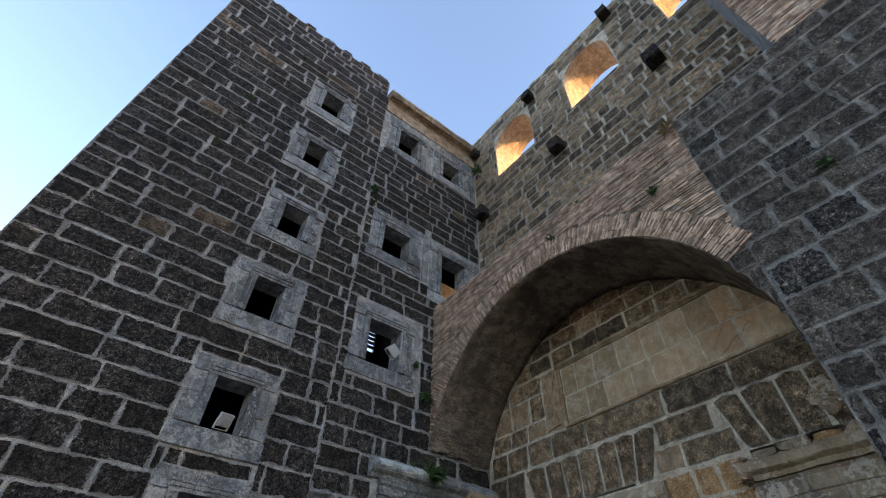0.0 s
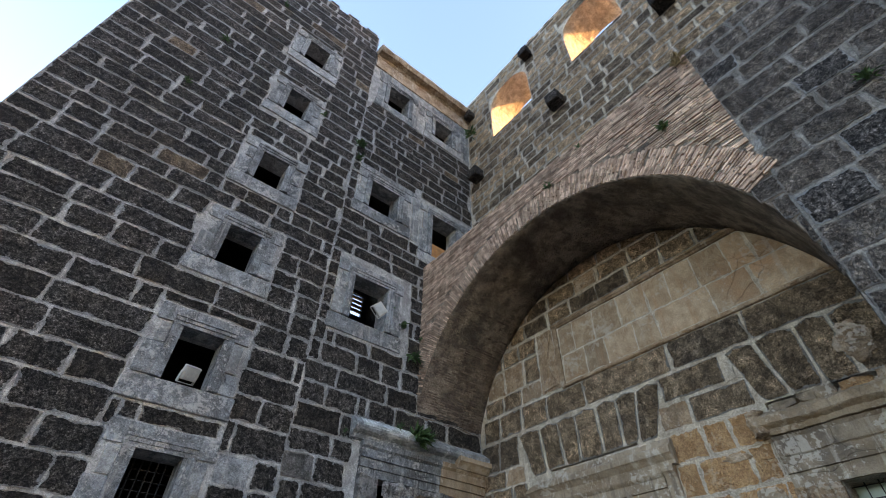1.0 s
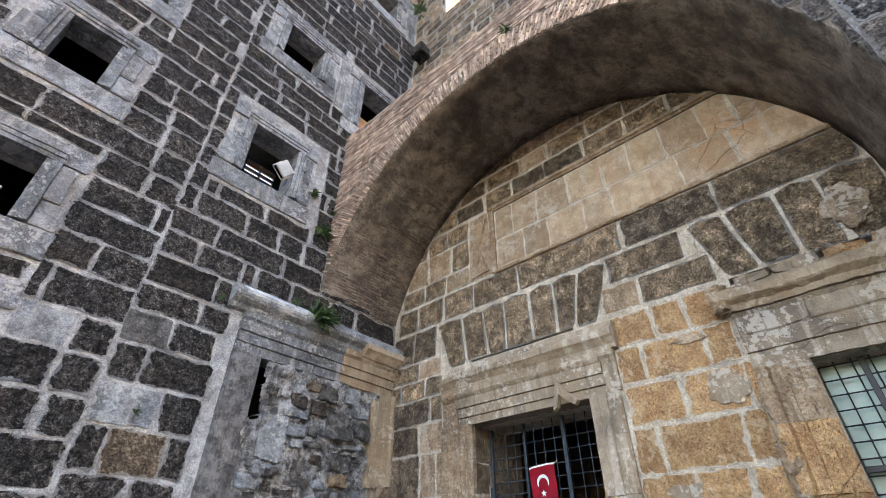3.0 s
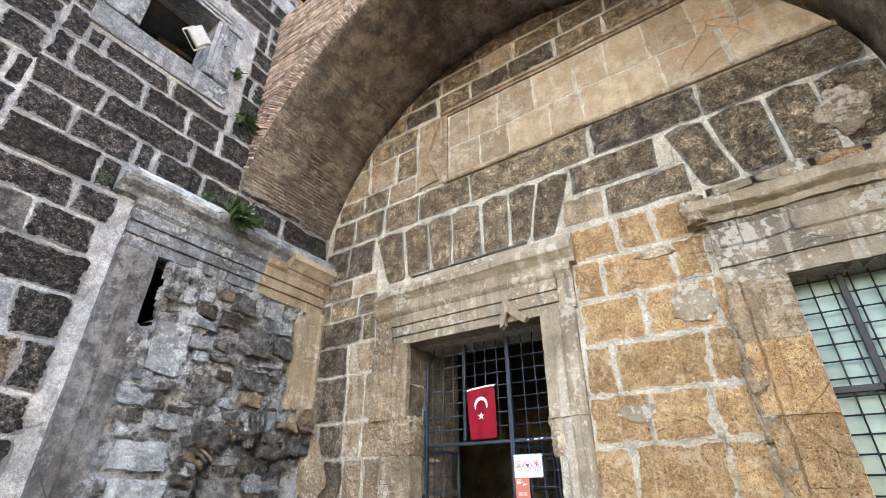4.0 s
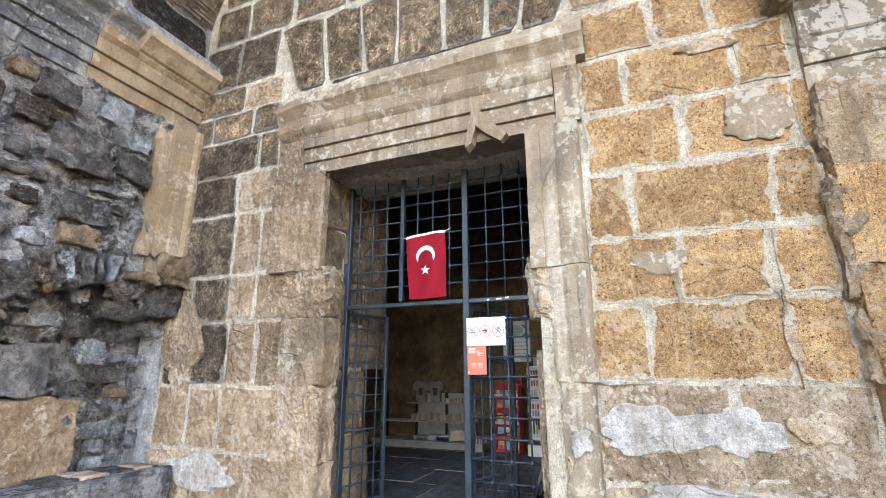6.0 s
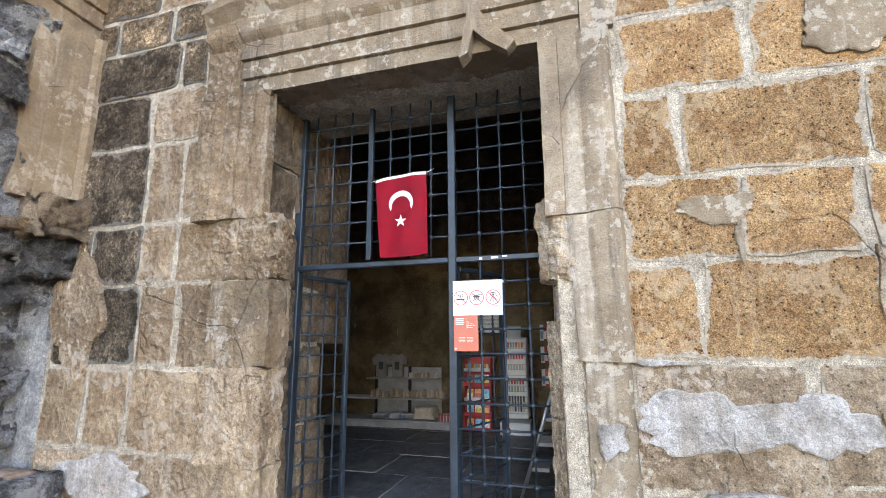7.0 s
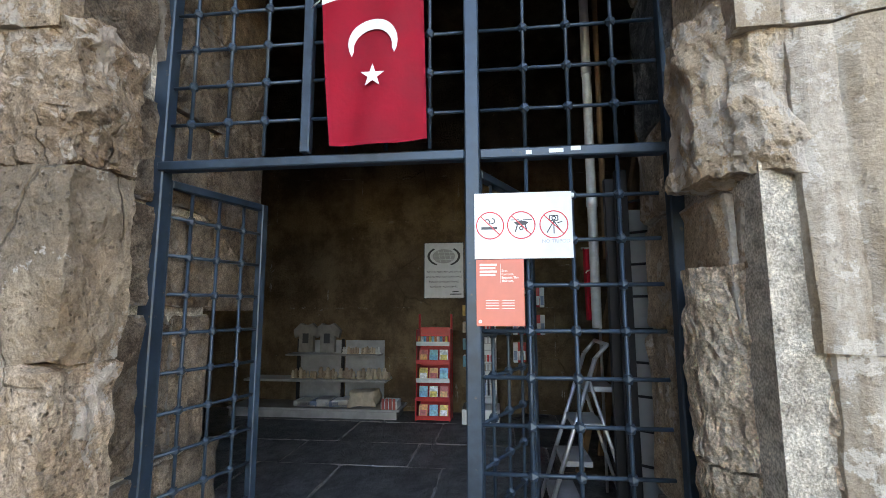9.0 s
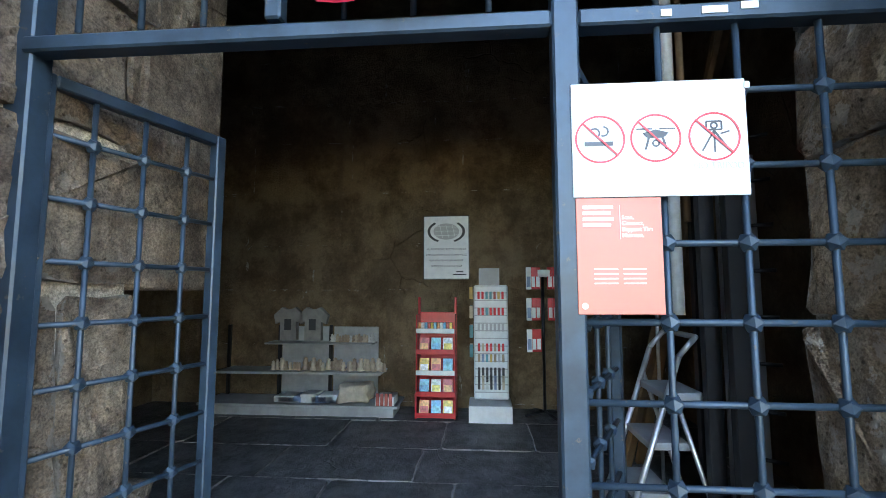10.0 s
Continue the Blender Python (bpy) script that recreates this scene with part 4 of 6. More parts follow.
for v0, v1, dw in ((2.275, 3.0, 0.008), (3.005, 3.58, -0.004)):
    upright("jamb", on_gate, [(u, w + (dw if w > 0 else 0)) for u, w in [(5.51, -0.05), (5.51, 0.045), (5.39, 0.045), (5.383, 0.038), (5.376, 0.045), (5.25, 0.05), (5.21, 0.075), (5.12, 0.10), (5.06, 0.095), (5.035, 0.05), (5.03, -0.05)]], v0, v1, MOULD, door_case, "", 0.08, 0.007)
upright("jamb_foot", on_gate, [(5.34, -0.05), (5.33, 0.015), (5.27, 0.04), (5.19, 0.045), (5.07, 0.06), (5.04, -0.05)], 0.0, 1.34, MOULD, door_case, "", 0.09, 0.018)
upright("jamb", on_gate, [(7.73, -0.05), (7.73, 0.04), (7.87, 0.04), (7.875, 0.06), (8.0, 0.06), (8.005, 0.08), (8.15, 0.08), (8.2, 0.13), (8.37, 0.12), (8.38, -0.05)], 2.45, 3.58, TAN, door_case, "", 0.09, 0.016)


def gablet():
    """The small peaked bracket carved on the lintel."""
    bm = bmesh.new()
    rim = [(6.06, 3.47), (5.98, 3.95), (5.84, 3.74), (5.66, 3.56), (5.72, 3.50), (5.86, 3.60), (5.96, 3.70), (6.0, 3.52)]
    back = [bm.verts.new(on_gate(u, v, 0.02)) for u, v in rim]
    mid = [bm.verts.new(on_gate(u, v, w)) for (u, v), w in zip(rim, (0.15, 0.15, 0.135, 0.12, 0.10, 0.11, 0.12, 0.13))]
    for i in range(8):
        bm.faces.new((back[i], back[(i + 1) % 8], mid[(i + 1) % 8], mid[i]))
    bm.faces.new(mid)
    bmesh.ops.recalc_face_normals(bm, faces=bm.faces)
    part("gablet", bm, MOULD, door_case)


gablet()
rock("broken_block", 9.24, 9.52, 7.60, 8.16, 1.28, 1.955, HEWN, door_case, "rough broken jamb block", 0.018, 28, 0.16)
rock("broken_block", 9.22, 9.52, 7.60, 8.16, 0.585, 1.285, PALE, door_case, "", 0.022, 28, 0.15)
rock("broken_block", 9.22, 9.50, 7.60, 7.88, -0.05, 0.59, HEWN, door_case, "", 0.028, 22, 0.2)
rock("broken_block", 9.25, 9.56, 7.62, 8.2, 1.95, 2.50, TAN, door_case, "", 0.032, 28, 0.14)
rock("broken_block", 9.27, 9.64, 5.30, 5.59, 1.85, 2.42, HEWN, door_case, "", 0.03, 24, 0.2, 0.14)
rock("broken_block", 9.40, 9.70, 5.2, 5.46, 1.58, 1.86, TAN, door_case, "", 0.012, 8, 0.3)
rock("tooled_block", 9.27, 9.66, 5.2, 5.565, 0.98, 1.60, TOOLED, door_case, "brown stone dressed with a point", 0.014, 28, 0.08, 0.26)
rock("tooled_block", 9.27, 9.66, 5.2, 5.56, 0.42, 0.97, TOOLED, door_case, "", 0.014, 28, 0.08, 0.25)
rock("tooled_block", 9.27, 9.66, 5.2, 5.55, -0.05, 0.41, TOOLED, door_case, "", 0.014, 24, 0.08, 0.24)


def door_reveals():
    for v0, v1, at, us in ((2.28, 3.0, reveal_right, [9.28, 9.78, 10.3]), (3.0, 3.58, reveal_right, [9.28, 9.9, 10.3]), (1.36, 1.86, reveal_right, [9.45, 10.3]), (1.86, 2.28, reveal_right, [9.8, 10.3]), (0.62, 1.36, reveal_right, [9.8, 10.3]), (0.0, 0.62, reveal_right, [9.8, 10.3]),
                           (2.45, 3.0, reveal_left, [9.28, 9.8, 10.4, 10.8]), (3.0, 3.58, reveal_left, [9.28, 9.7, 10.3, 10.8]), (1.95, 2.45, reveal_left, [9.5, 10.25, 10.8]), (1.46, 1.95, reveal_left, [9.5, 10.35, 10.8]), (0.75, 1.44, reveal_left, [9.48, 10.04, 10.34]), (0, 0.75, reveal_left, [9.48, 9.9, 10.34])):
        for a, b in zip(us, us[1:]):
            d = stone_data(outline(a, b, v0, v1, gap=0.008), at, rng.uniform(0.02, 0.05), 0.05, 0.02)
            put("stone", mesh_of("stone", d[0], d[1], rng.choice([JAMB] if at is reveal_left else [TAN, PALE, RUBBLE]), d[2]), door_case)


def lime_patch(at, cu, cv, ru, rv, parent, mat, thick=0.03):
    """A ragged skin of lime left on the stone."""
    ring_pts = []
    for k in range(96):
        a = 2 * math.pi * k / 96
        f = 1 + 0.5 * noise.noise(Vector((math.cos(a) * 1.2 + cu * 3, math.sin(a) * 1.2, cv * 5))) + 0.22 * noise.noise(Vector((math.cos(a) * 3 + cu * 3, math.sin(a) * 3, cv * 5))) + 0.05 * noise.noise(Vector((math.cos(a) * 11 + cu * 3, math.sin(a) * 11, cv * 5)))
        ring_pts.append((cu + ru * f * math.cos(a), cv + rv * f * math.sin(a)))
    d = stone_data(ring_pts, at, thick, 0.012, 0.001)
    put("lime_patch", mesh_of("lime_patch", d[0], d[1], mat, [0.0] * len(d[2])), parent, "pale skin of old lime")


def lime_patches():
    for cu, cv, ru, rv, m, t in ((4.68, 1.0, 0.4, 0.17, LIME, 0.034), (4.12, 1.02, 0.26, 0.14, LIME, 0.036), (3.72, 1.06, 0.16, 0.1, PALE, 0.05), (5.2, 0.9, 0.07, 0.09, LIME, 0.085), (4.85, 1.335, 0.22, 0.016, LIME, 0.045), (3.62, 3.36, 0.14, 0.2, PALE, 0.032), (4.45, 2.24, 0.27, 0.09, MOULD, 0.022),
                                (4.4, 2.06, 0.03, 0.13, MOULD, 0.02), (3.72, 3.34, 0.22, 0.2, MOULD, 0.034), (3.74, 1.66, 0.035, 0.26, PALE, 0.03), (9.15, 0.42, 0.42, 0.17, LIME, 0.06), (9.6, 1.75, 0.26, 0.5, PALE, 0.06), (1.75, 5.2, 0.22, 0.3, PALE, 0.045), (4.3, 0.55, 0.5, 0.1, LIME, 0.06), (3.95, 4.05, 0.2, 0.06, PALE, 0.03)):
        lime_patch(on_gate, cu, cv, ru, rv, gate_wall, m, t)


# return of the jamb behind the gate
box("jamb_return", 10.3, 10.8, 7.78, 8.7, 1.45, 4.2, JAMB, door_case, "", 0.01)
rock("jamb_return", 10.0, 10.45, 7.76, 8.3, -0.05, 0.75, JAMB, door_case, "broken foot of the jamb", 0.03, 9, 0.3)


# ---- side doorway with its glazed grille ----
side_case = empty("side_door_case", (GATE_X, 2.0, 0))
tagged(side_case, "worn ochre stone door case with a broken cornice", "door case")
for v0, v1, dw, m in ((0.0, 0.7, 0.0, PALE), (0.705, 1.5, 0.012, OCHRE), (1.505, 2.1, -0.015, OCHRE), (2.105, 2.8, 0.006, OCHRE), (2.805, 3.46, 0.0, TAN)):
    upright("jamb", on_gate, [(u, w + (dw if w > 0 else 0)) for u, w in [(2.79, -0.9), (2.79, 0.05), (2.93, 0.05), (2.935, 0.07), (3.07, 0.07), (3.075, 0.09), (3.2, 0.09), (3.23, 0.15), (3.35, 0.15), (3.36, -0.05)]], v0, v1, m, side_case, "", 0.07, 0.016)
rock("broken_moulding", 9.06, 9.34, 3.33, 3.55, 4.2, 4.58, PALE, side_case, "broken end of the cornice", 0.05, 9, 0.15)
rock("broken_moulding", 9.16, 9.33, 3.27, 3.42, 1.9, 2.6, TAN, side_case, "", 0.04, 10, 0.15)
sweep("lintel", on_gate, [(-0.9, 3.48), (0.05, 3.46), (0.05, 3.66), (0.07, 3.67), (0.07, 3.88), (0.09, 3.9), (0.09, 4.12), (0.13, 4.17), (-0.05, 4.2)], 1.24, 3.36, MOULD, side_case, "", 0.07, 0.018)
sweep("cornice", on_gate, [(-0.05, 4.19), (0.13, 4.2), (0.15, 4.28), (0.22, 4.32), (0.24, 4.34), (0.24, 4.45), (0.1, 4.56), (-0.05, 4.59)], 1.24, 3.44, MOULDTAN, side_case, "", 0.06, 0.035)
for a, b, z, m in ((1.3, 1.75, 4.65, TAN), (1.78, 2.2, 4.62, OCHRE), (2.24, 2.75, 4.66, MOULD), (2.78, 3.2, 4.63, MOULD)):
    rock("loose_block", 9.12, 9.36, a, b, 4.5, z, m, side_case, "broken block on the cornice", 0.03, 10, 0.25)
for z0, z1, w in ((2.3, 2.75, 0.06), (2.9, 3.3, 0.045), (1.35, 1.8, 0.05)):
    rock("broken_moulding", 9.2 - w, 9.33, 3.25, 3.40, z0, z1, TAN, side_case, "", 0.045, 14, 0.14)
side_grille = empty("glazed_grille", (9.55, 2.0, 0))
tagged(side_grille, "dark iron grille with round bosses before frosted green glass", "window grille")


BOSSES = {}


def boss_mesh(size, mat):
    if (size, mat.name) not in BOSSES:
        bm = bmesh.new()
        bmesh.ops.create_icosphere(bm, subdivisions=1, radius=size, matrix=Matrix.Rotation(0.5, 4, "X"))
        me = bpy.data.meshes.new("boss")
        bm.to_mesh(me)
        bm.free()
        me.materials.append(mat)
        BOSSES[size, mat.name] = me
    return BOSSES[size, mat.name]


def bossed_grid(name, x, ys, zs, y0, y1, z0, z1, parent, mat, r=0.009, boss=0.022):
    """Crossing bars with a faceted boss at every crossing: each bar a part, its bosses under it."""
    for y in ys:
        bar = rod("upright_bar", (x, y, z0), (x, y, z1), r, mat, parent)
        for z in zs:
            put("boss", boss_mesh(boss, mat), bar).location = (x, y, z)
    for z in zs:
        rod("cross_bar", (x + r * 0.6, y0, z), (x + r * 0.6, y1, z), r, mat, parent)


bossed_grid("grille", 9.56, [2.78 - 0.165 * k for k in range(1, 9)], [3.42 - 0.165 * k for k in range(0, 13)], 1.26, 2.78, 1.3, 3.46, side_grille, BLACK, 0.008, 0.019)
box("transom", 9.55, 9.60, 1.26, 2.78, 2.30, 2.36, BLACK, side_grille)
box("mullion", 9.55, 9.60, 2.33, 2.39, 0, 3.46, BLACK, side_grille)
for y0, y1 in ((1.26, 2.34), (2.38, 2.77)):
    for z0, z1 in ((0.1, 2.31), (2.35, 3.45)):
        box("pane", 9.66, 9.672, y0, y1, z0, z1, GLASS, side_grille, "frosted green glass pane")

# ---- walled-up portal on the tower wall, under the arch ----
portal = empty("walled_up_portal", (7.5, SIDE_Y, 0))
tagged(portal, "walled-up portal with worn mouldings and rubble filling", "portal")
sweep("cornice", on_side, [(-0.02, 5.12), (0.1, 5.14), (0.14, 5.22), (0.26, 5.28), (0.3, 5.33), (0.3, 5.42), (0.1, 5.58), (-0.02, 5.6)], 5.45, 9.3, ASHGREY, portal, "", 0.07, 0.014)
sweep("architrave", on_side, [(-0.32, 4.44), (-0.02, 4.45), (0.03, 4.46), (0.03, 4.62), (0.065, 4.63), (0.065, 4.8), (0.10, 4.81), (0.10, 4.98), (0.15, 5.03), (0.16, 5.13), (-0.02, 5.14)], 5.75, 7.9, GREY, portal, "", 0.07, 0.012)
sweep("architrave", on_side, [(-0.32, 4.44), (-0.02, 4.45), (0.03, 4.46), (0.03, 4.62), (0.065, 4.63), (0.065, 4.8), (0.10, 4.81), (0.10, 4.98), (0.15, 5.03), (0.16, 5.13), (-0.02, 5.14)], 7.905, 9.3, MOULDTAN, portal, "ochre end of the architrave", 0.07, 0.01)
upright("jamb", on_side, [(6.26, -0.4), (6.26, 0.04), (6.1, 0.05), (6.09, 0.09), (5.96, 0.1), (5.94, 0.15), (5.76, 0.16), (5.74, -0.02)], 0.0, 4.46, SLATE, portal, "dark grey weathered jamb", 0.07, 0.018)
upright("jamb", on_side, [(8.77, -0.3), (8.77, 0.05), (8.92, 0.055), (8.93, 0.08), (9.06, 0.085), (9.07, 0.12), (9.2, 0.13), (9.24, 0.17), (9.31, 0.17), (9.31, -0.02)], 2.72, 4.46, MOULDTAN, portal, "ochre moulded jamb broken off short", 0.07, 0.012)
rock("carved_capital", 8.85, 9.42, 9.62, 9.98, 2.36, 2.76, JAMB, portal, "broken carved capital", 0.07, 9, 0.13)
rock("carved_capital", 8.98, 9.3, 9.72, 9.98, 2.0, 2.4, RUBBLE, portal, "", 0.06, 7, 0.12)
sweep("cap_moulding", on_side, [(0.0, 5.02), (0.2, 5.06), (0.3, 5.16), (0.36, 5.2), (0.36, 5.3), (0.0, 5.32)], 8.3, 9.3, MOULDTAN, portal, "", 0.08, 0.015)


# the blocking of the portal: one rough lime and rubble face with a broken arched niche
NICHE_U, NICHE_V, NICHE_R = 8.45, 1.32, 1.04
SLABS = ((6.5, 6.98, 2.9, 3.6, ASHGREY, "pale upright marble slab"), (7.72, 8.3, 3.42, 3.86, RUBBLE, "fluted fragment"), (8.1, 8.45, 4.1, 4.4, ASHGREY, "speckled marble block"), (6.42, 7.08, 1.72, 2.06, ASHGREY, "rough grey slab"),
         (6.5, 7.14, 1.05, 1.64, ASHGREY, "smooth blue-grey marble slab"), (7.78, 8.56, 0.44, 1.18, TAN, "large ochre slab"), (7.76, 8.24, 1.2, 1.68, SLATE, "round dark grey stone"), (7.5, 7.86, 4.0, 4.3, RUBBLE, ""), (8.35, 8.72, 3.5, 3.8, RUBBLE, ""), (8.3, 8.7, 3.88, 4.08, GREY, ""), (7.95, 8.4, 2.92, 3.2, RUBBLE, "shell-carved fragment"))


def niche_depth(u, v):
    """How far a point lies inside the niche, by its ragged edge."""
    d = math.hypot(u - NICHE_U, (v - NICHE_V) if v > NICHE_V else (v - NICHE_V) * 0.5)
    d += 0.10 * noise.noise(Vector((u * 3.1, v * 3.1, 2.0))) + 0.05 * noise.noise(Vector((u * 11, v * 11, 4.0)))
    return max(0.0, min(1.0, (NICHE_R - d) / 0.09))


def fill_height(u, v):
    p = Vector((u, v, 0.0))
    h = 0.075 * noise.fractal(p * 2.3, 0.55, 2.1, 7) + 0.02
    cells = noise.voronoi(p * 3.4 + Vector((0.3, 0.1, 0)) + noise.noise_vector(p * 4) * 0.25)
    gap = cells[0][1] - cells[0][0]
    own = noise.cell(cells[1][0] * 7.3)
    stone_here = max(0.0, min(1.0, (gap - 0.06) / 0.12)) * (1.0 if own > -0.1 else 0.0)
    h += stone_here * (0.03 + 0.035 * own)
    deep = niche_depth(u, v)
    h -= deep * 0.2
    # open gap between the old jamb and the blocking
    gap_w = 0.12 + 0.07 * noise.noise(Vector((v * 4, 7, 0))) - 0.03 * (v - 4.0)
    if 3.45 < v < 4.47 and u < 6.27 + gap_w:
        h -= 0.32
    return h, 0.0 if stone_here > 0.5 else 0.55


def portal_fill():
    u0, u1, v0, v1, step = 6.2, 9.31, -0.02, 4.47, 0.034
    nu, nv = int((u1 - u0) / step), int((v1 - v0) / step)
    verts, edge, faces = [], [], []
    for j in range(nv + 1):
        for i in range(nu + 1):
            u, v = u0 + (u1 - u0) * i / nu, v0 + (v1 - v0) * j / nv
            h, e = fill_height(u, v)
            verts.append(on_side(u, v, h - 0.03))
            edge.append(e)
    for j in range(nv):
        for i in range(nu):
            k = j * (nu + 1) + i
            if min(-verts[q].y for q in (k, k + 1, k + nu + 2)) > 0.2 - SIDE_Y - 0.4:
                faces.append((k, k + 1, k + nu + 2, k + nu + 1))
    put("filling", mesh_of("filling", verts, faces, FILL, edge, True), portal, "rough grey lime and rubble blocking")
    box("backing", 6.1, 9.4, SIDE_Y + 0.38, SIDE_Y + 0.5, -0.1, 3.4, FILL, portal, "", 0)
    box("backing", 6.8, 9.4, SIDE_Y + 0.38, SIDE_Y + 0.5, 3.4, 4.6, FILL, portal, "", 0)
    for a, b, c, d, m, label in SLABS:
        w = fill_height((a + b) / 2, (c + d) / 2)[0]
        rock("embedded_slab", a, b, SIDE_Y - w - 0.075, SIDE_Y - w + 0.12, c, d, m, portal, label, 0.035 if m is not ASHGREY else 0.025, 14, 0.2)
    # single stones that stand out of the lime
    placed = [sl[:4] for sl in SLABS]
    for _ in range(700):
        w, hgt = rng.uniform(0.14, 0.46), rng.uniform(0.1, 0.27)
        u, v = rng.uniform(6.4, 9.0), rng.uniform(0.1, 4.3)
        r = (u - w / 2, u + w / 2, v - hgt / 2, v + hgt / 2)
        if (u > 8.6 and v > 2.6) or 0.0 < niche_depth(u, v) < 1.0 or any(r[0] < q[1] and r[1] > q[0] and r[2] < q[3] and r[3] > q[2] for q in placed):
            continue
        placed.append(r)
        w = fill_height(u, v)[0]
        rock("stone", r[0], r[1], SIDE_Y - w - rng.uniform(0.02, 0.06), SIDE_Y - w + 0.1, r[2], r[3], (rng.choice([RUBBLE, GREY, RUBBLE, GREY, JAMB]) if niche_depth(u, v) else rng.choices([RUBBLE, GREY, PIERSTONE, JAMB], [5, 4, 2, 0.6])[0]), portal, "", 0.03, 6, 0.12)
        if len(placed) > 95:
            break
    # the broken arch: thin bricks and rough stones set on the curve
    a = radians(88)
    while a < radians(205):
        r = NICHE_R + rng.uniform(0.05, 0.16)
        cx, cz = NICHE_U + r * math.cos(a), NICHE_V + r * (math.sin(a) if a < math.pi else math.sin(a) * 1.6)
        t = Matrix.Translation((cx, SIDE_Y - 0.02, cz)) @ Matrix.Rotation(-a, 4, "Y")
        thin = rng.random() < 0.62
        ob = rock("niche_stone", -0.14, 0.15, -0.10 - rng.uniform(0, 0.06), 0.12, -0.022 if thin else -0.055, 0.022 if thin else 0.055, rng.choice([SOOTBRICK, RUBBLE, RUBBLE]) if thin else rng.choice([GREY, RUBBLE, JAMB]), portal, "", 0.02 if thin else 0.04, 5, 0.12)
        ob.data.transform(t)
        a += 0.062 if thin else 0.12
    rock("jutting_stone", 7.3, 7.8, 9.68, 9.96, 2.05, 2.32, RUBBLE, portal, "", 0.06, 12, 0.14)


sweep("lichen_crust", on_side, [(0.312, 5.37), (0.318, 5.425), (0.11, 5.592), (0.09, 5.57), (0.28, 5.41)], 5.62, 7.15, LICHEN, portal, "blue-white lichen on the cornice", 0.05, 0.012)
# low broken brick mass at the corner, and big blocks at the tower's foot
bench = empty("broken_masonry", (8.4, 9.6, 0))
tagged(bench, "low broken brick and mortar stump at the wall foot", "rubble")
for k in range(9):
    z = 0.056 * k
    x = 7.72 + 0.05 * k + rng.uniform(-0.03, 0.03)
    while x < 9.1:
        w = rng.uniform(0.22, 0.4)
        rock("brick", x, min(x + w - 0.015, 9.2), 9.28 + 0.03 * k + rng.uniform(0, 0.05), 9.9, z, z + 0.044, rng.choice([BRICK, BRICK, RUBBLE]), bench, "", 0.012, 4, 0.12)
        x += w
rock("lime_bed", 7.72, 9.2, 9.36, 9.9, -0.02, 0.47, FILL, bench, "grey lime bed", 0.02, 12, 0.2)

# ---- stone surrounds of the tower windows ----
BAR_WINDOWS = {0}


def tower_window(i, opening, wide, mats):
    u0, u1, v0, v1 = opening
    w = empty("window_%d" % (i + 1), ((u0 + u1) / 2, SIDE_Y, v0))
    tagged(w, "square window opening in a moulded grey marble surround", "window", kind="structure")
    top, foot, side = 0.40, 0.45, 0.52
    blocks = [("lintel", u0 - side, u1 + side, v1 + 0.02, v1 + top), ("window_sill", u0 - side - 0.05, u1 + side + 0.05, v0 - foot, v0 - 0.01),
              ("side_block", u0 - side, u0, v0, (v0 + v1) / 2 + 0.1), ("side_block", u0 - side + 0.12, u0, (v0 + v1) / 2 + 0.1, v1),
              ("side_block", u1, u1 + side, v0, (v0 + v1) / 2 - 0.1), ("side_block", u1, u1 + side - 0.1, (v0 + v1) / 2 - 0.1, v1)]
    for name, a, b, c, d in blocks:
        data = stone_data(outline(a, b, c, d, gap=0.008, jit=0.012), on_side, rng.uniform(0.035, 0.06), 0.03, 0.006)
        put(name, mesh_of(name, data[0], data[1], rng.choice(mats), data[2]), w)
    s = [(0.0, -0.35), (0.0, 0.065), (0.07, 0.07), (0.075, 0.09), (0.14, 0.095), (0.145, 0.115), (0.19, 0.12), (0.2, 0.05)]
    upright("moulding", on_side, [(u0 - a, b) for a, b in s], v0, v1, mats[0], w, "", 0.15, 0.01)
    upright("moulding", on_side, [(u1 + a, b) for a, b in s], v0, v1, mats[0], w, "", 0.15, 0.01)
    sweep("hood", on_side, [(b if b < 0.06 else b + 0.02, v1 + a) for a, b in s], u0 - 0.2, u1 + 0.2, mats[0], w, "", 0.15, 0.012)
    if i in BAR_WINDOWS:
        y = SIDE_Y + 0.5
        for k in range(1, 6):
            u = u0 + (u1 - u0) * k / 6
            rod("iron_bar", (u, y, v0), (u, y, v1), 0.012, BLACK, w)
        for k in range(1, 7):
            v = v0 + (v1 - v0) * k / 7
            rod("iron_bar", (u0, y, v), (u1, y, v), 0.01, BLACK, w)


for i, o in enumerate(SMALL):
    tower_window(i, o, False, [GREY, ASHGREY, GREY])
for i, o in enumerate(BIG):
    tower_window(i + 6, o, True, [GREY, GREY, ASHGREY])
# boards added for the orange tone low in this window
boards = empty("window_boarding", (7.9, 10.3, 11.4))
tagged(boards, "orange-brown boards added in the lower part of a window", "boarding")
for k in range(5):
    box("board", 7.41 + 0.207 * k, 7.61 + 0.207 * k, 10.25, 10.28, 11.4, 12.35, WARMWOOD, boards)
# pale ashlar band round the two top windows, and slabs between the middle ones
band = empty("pale_band", (6.8, SIDE_Y, 17.6))
tagged(band, "band of pale grey ashlar round the top windows", "masonry")
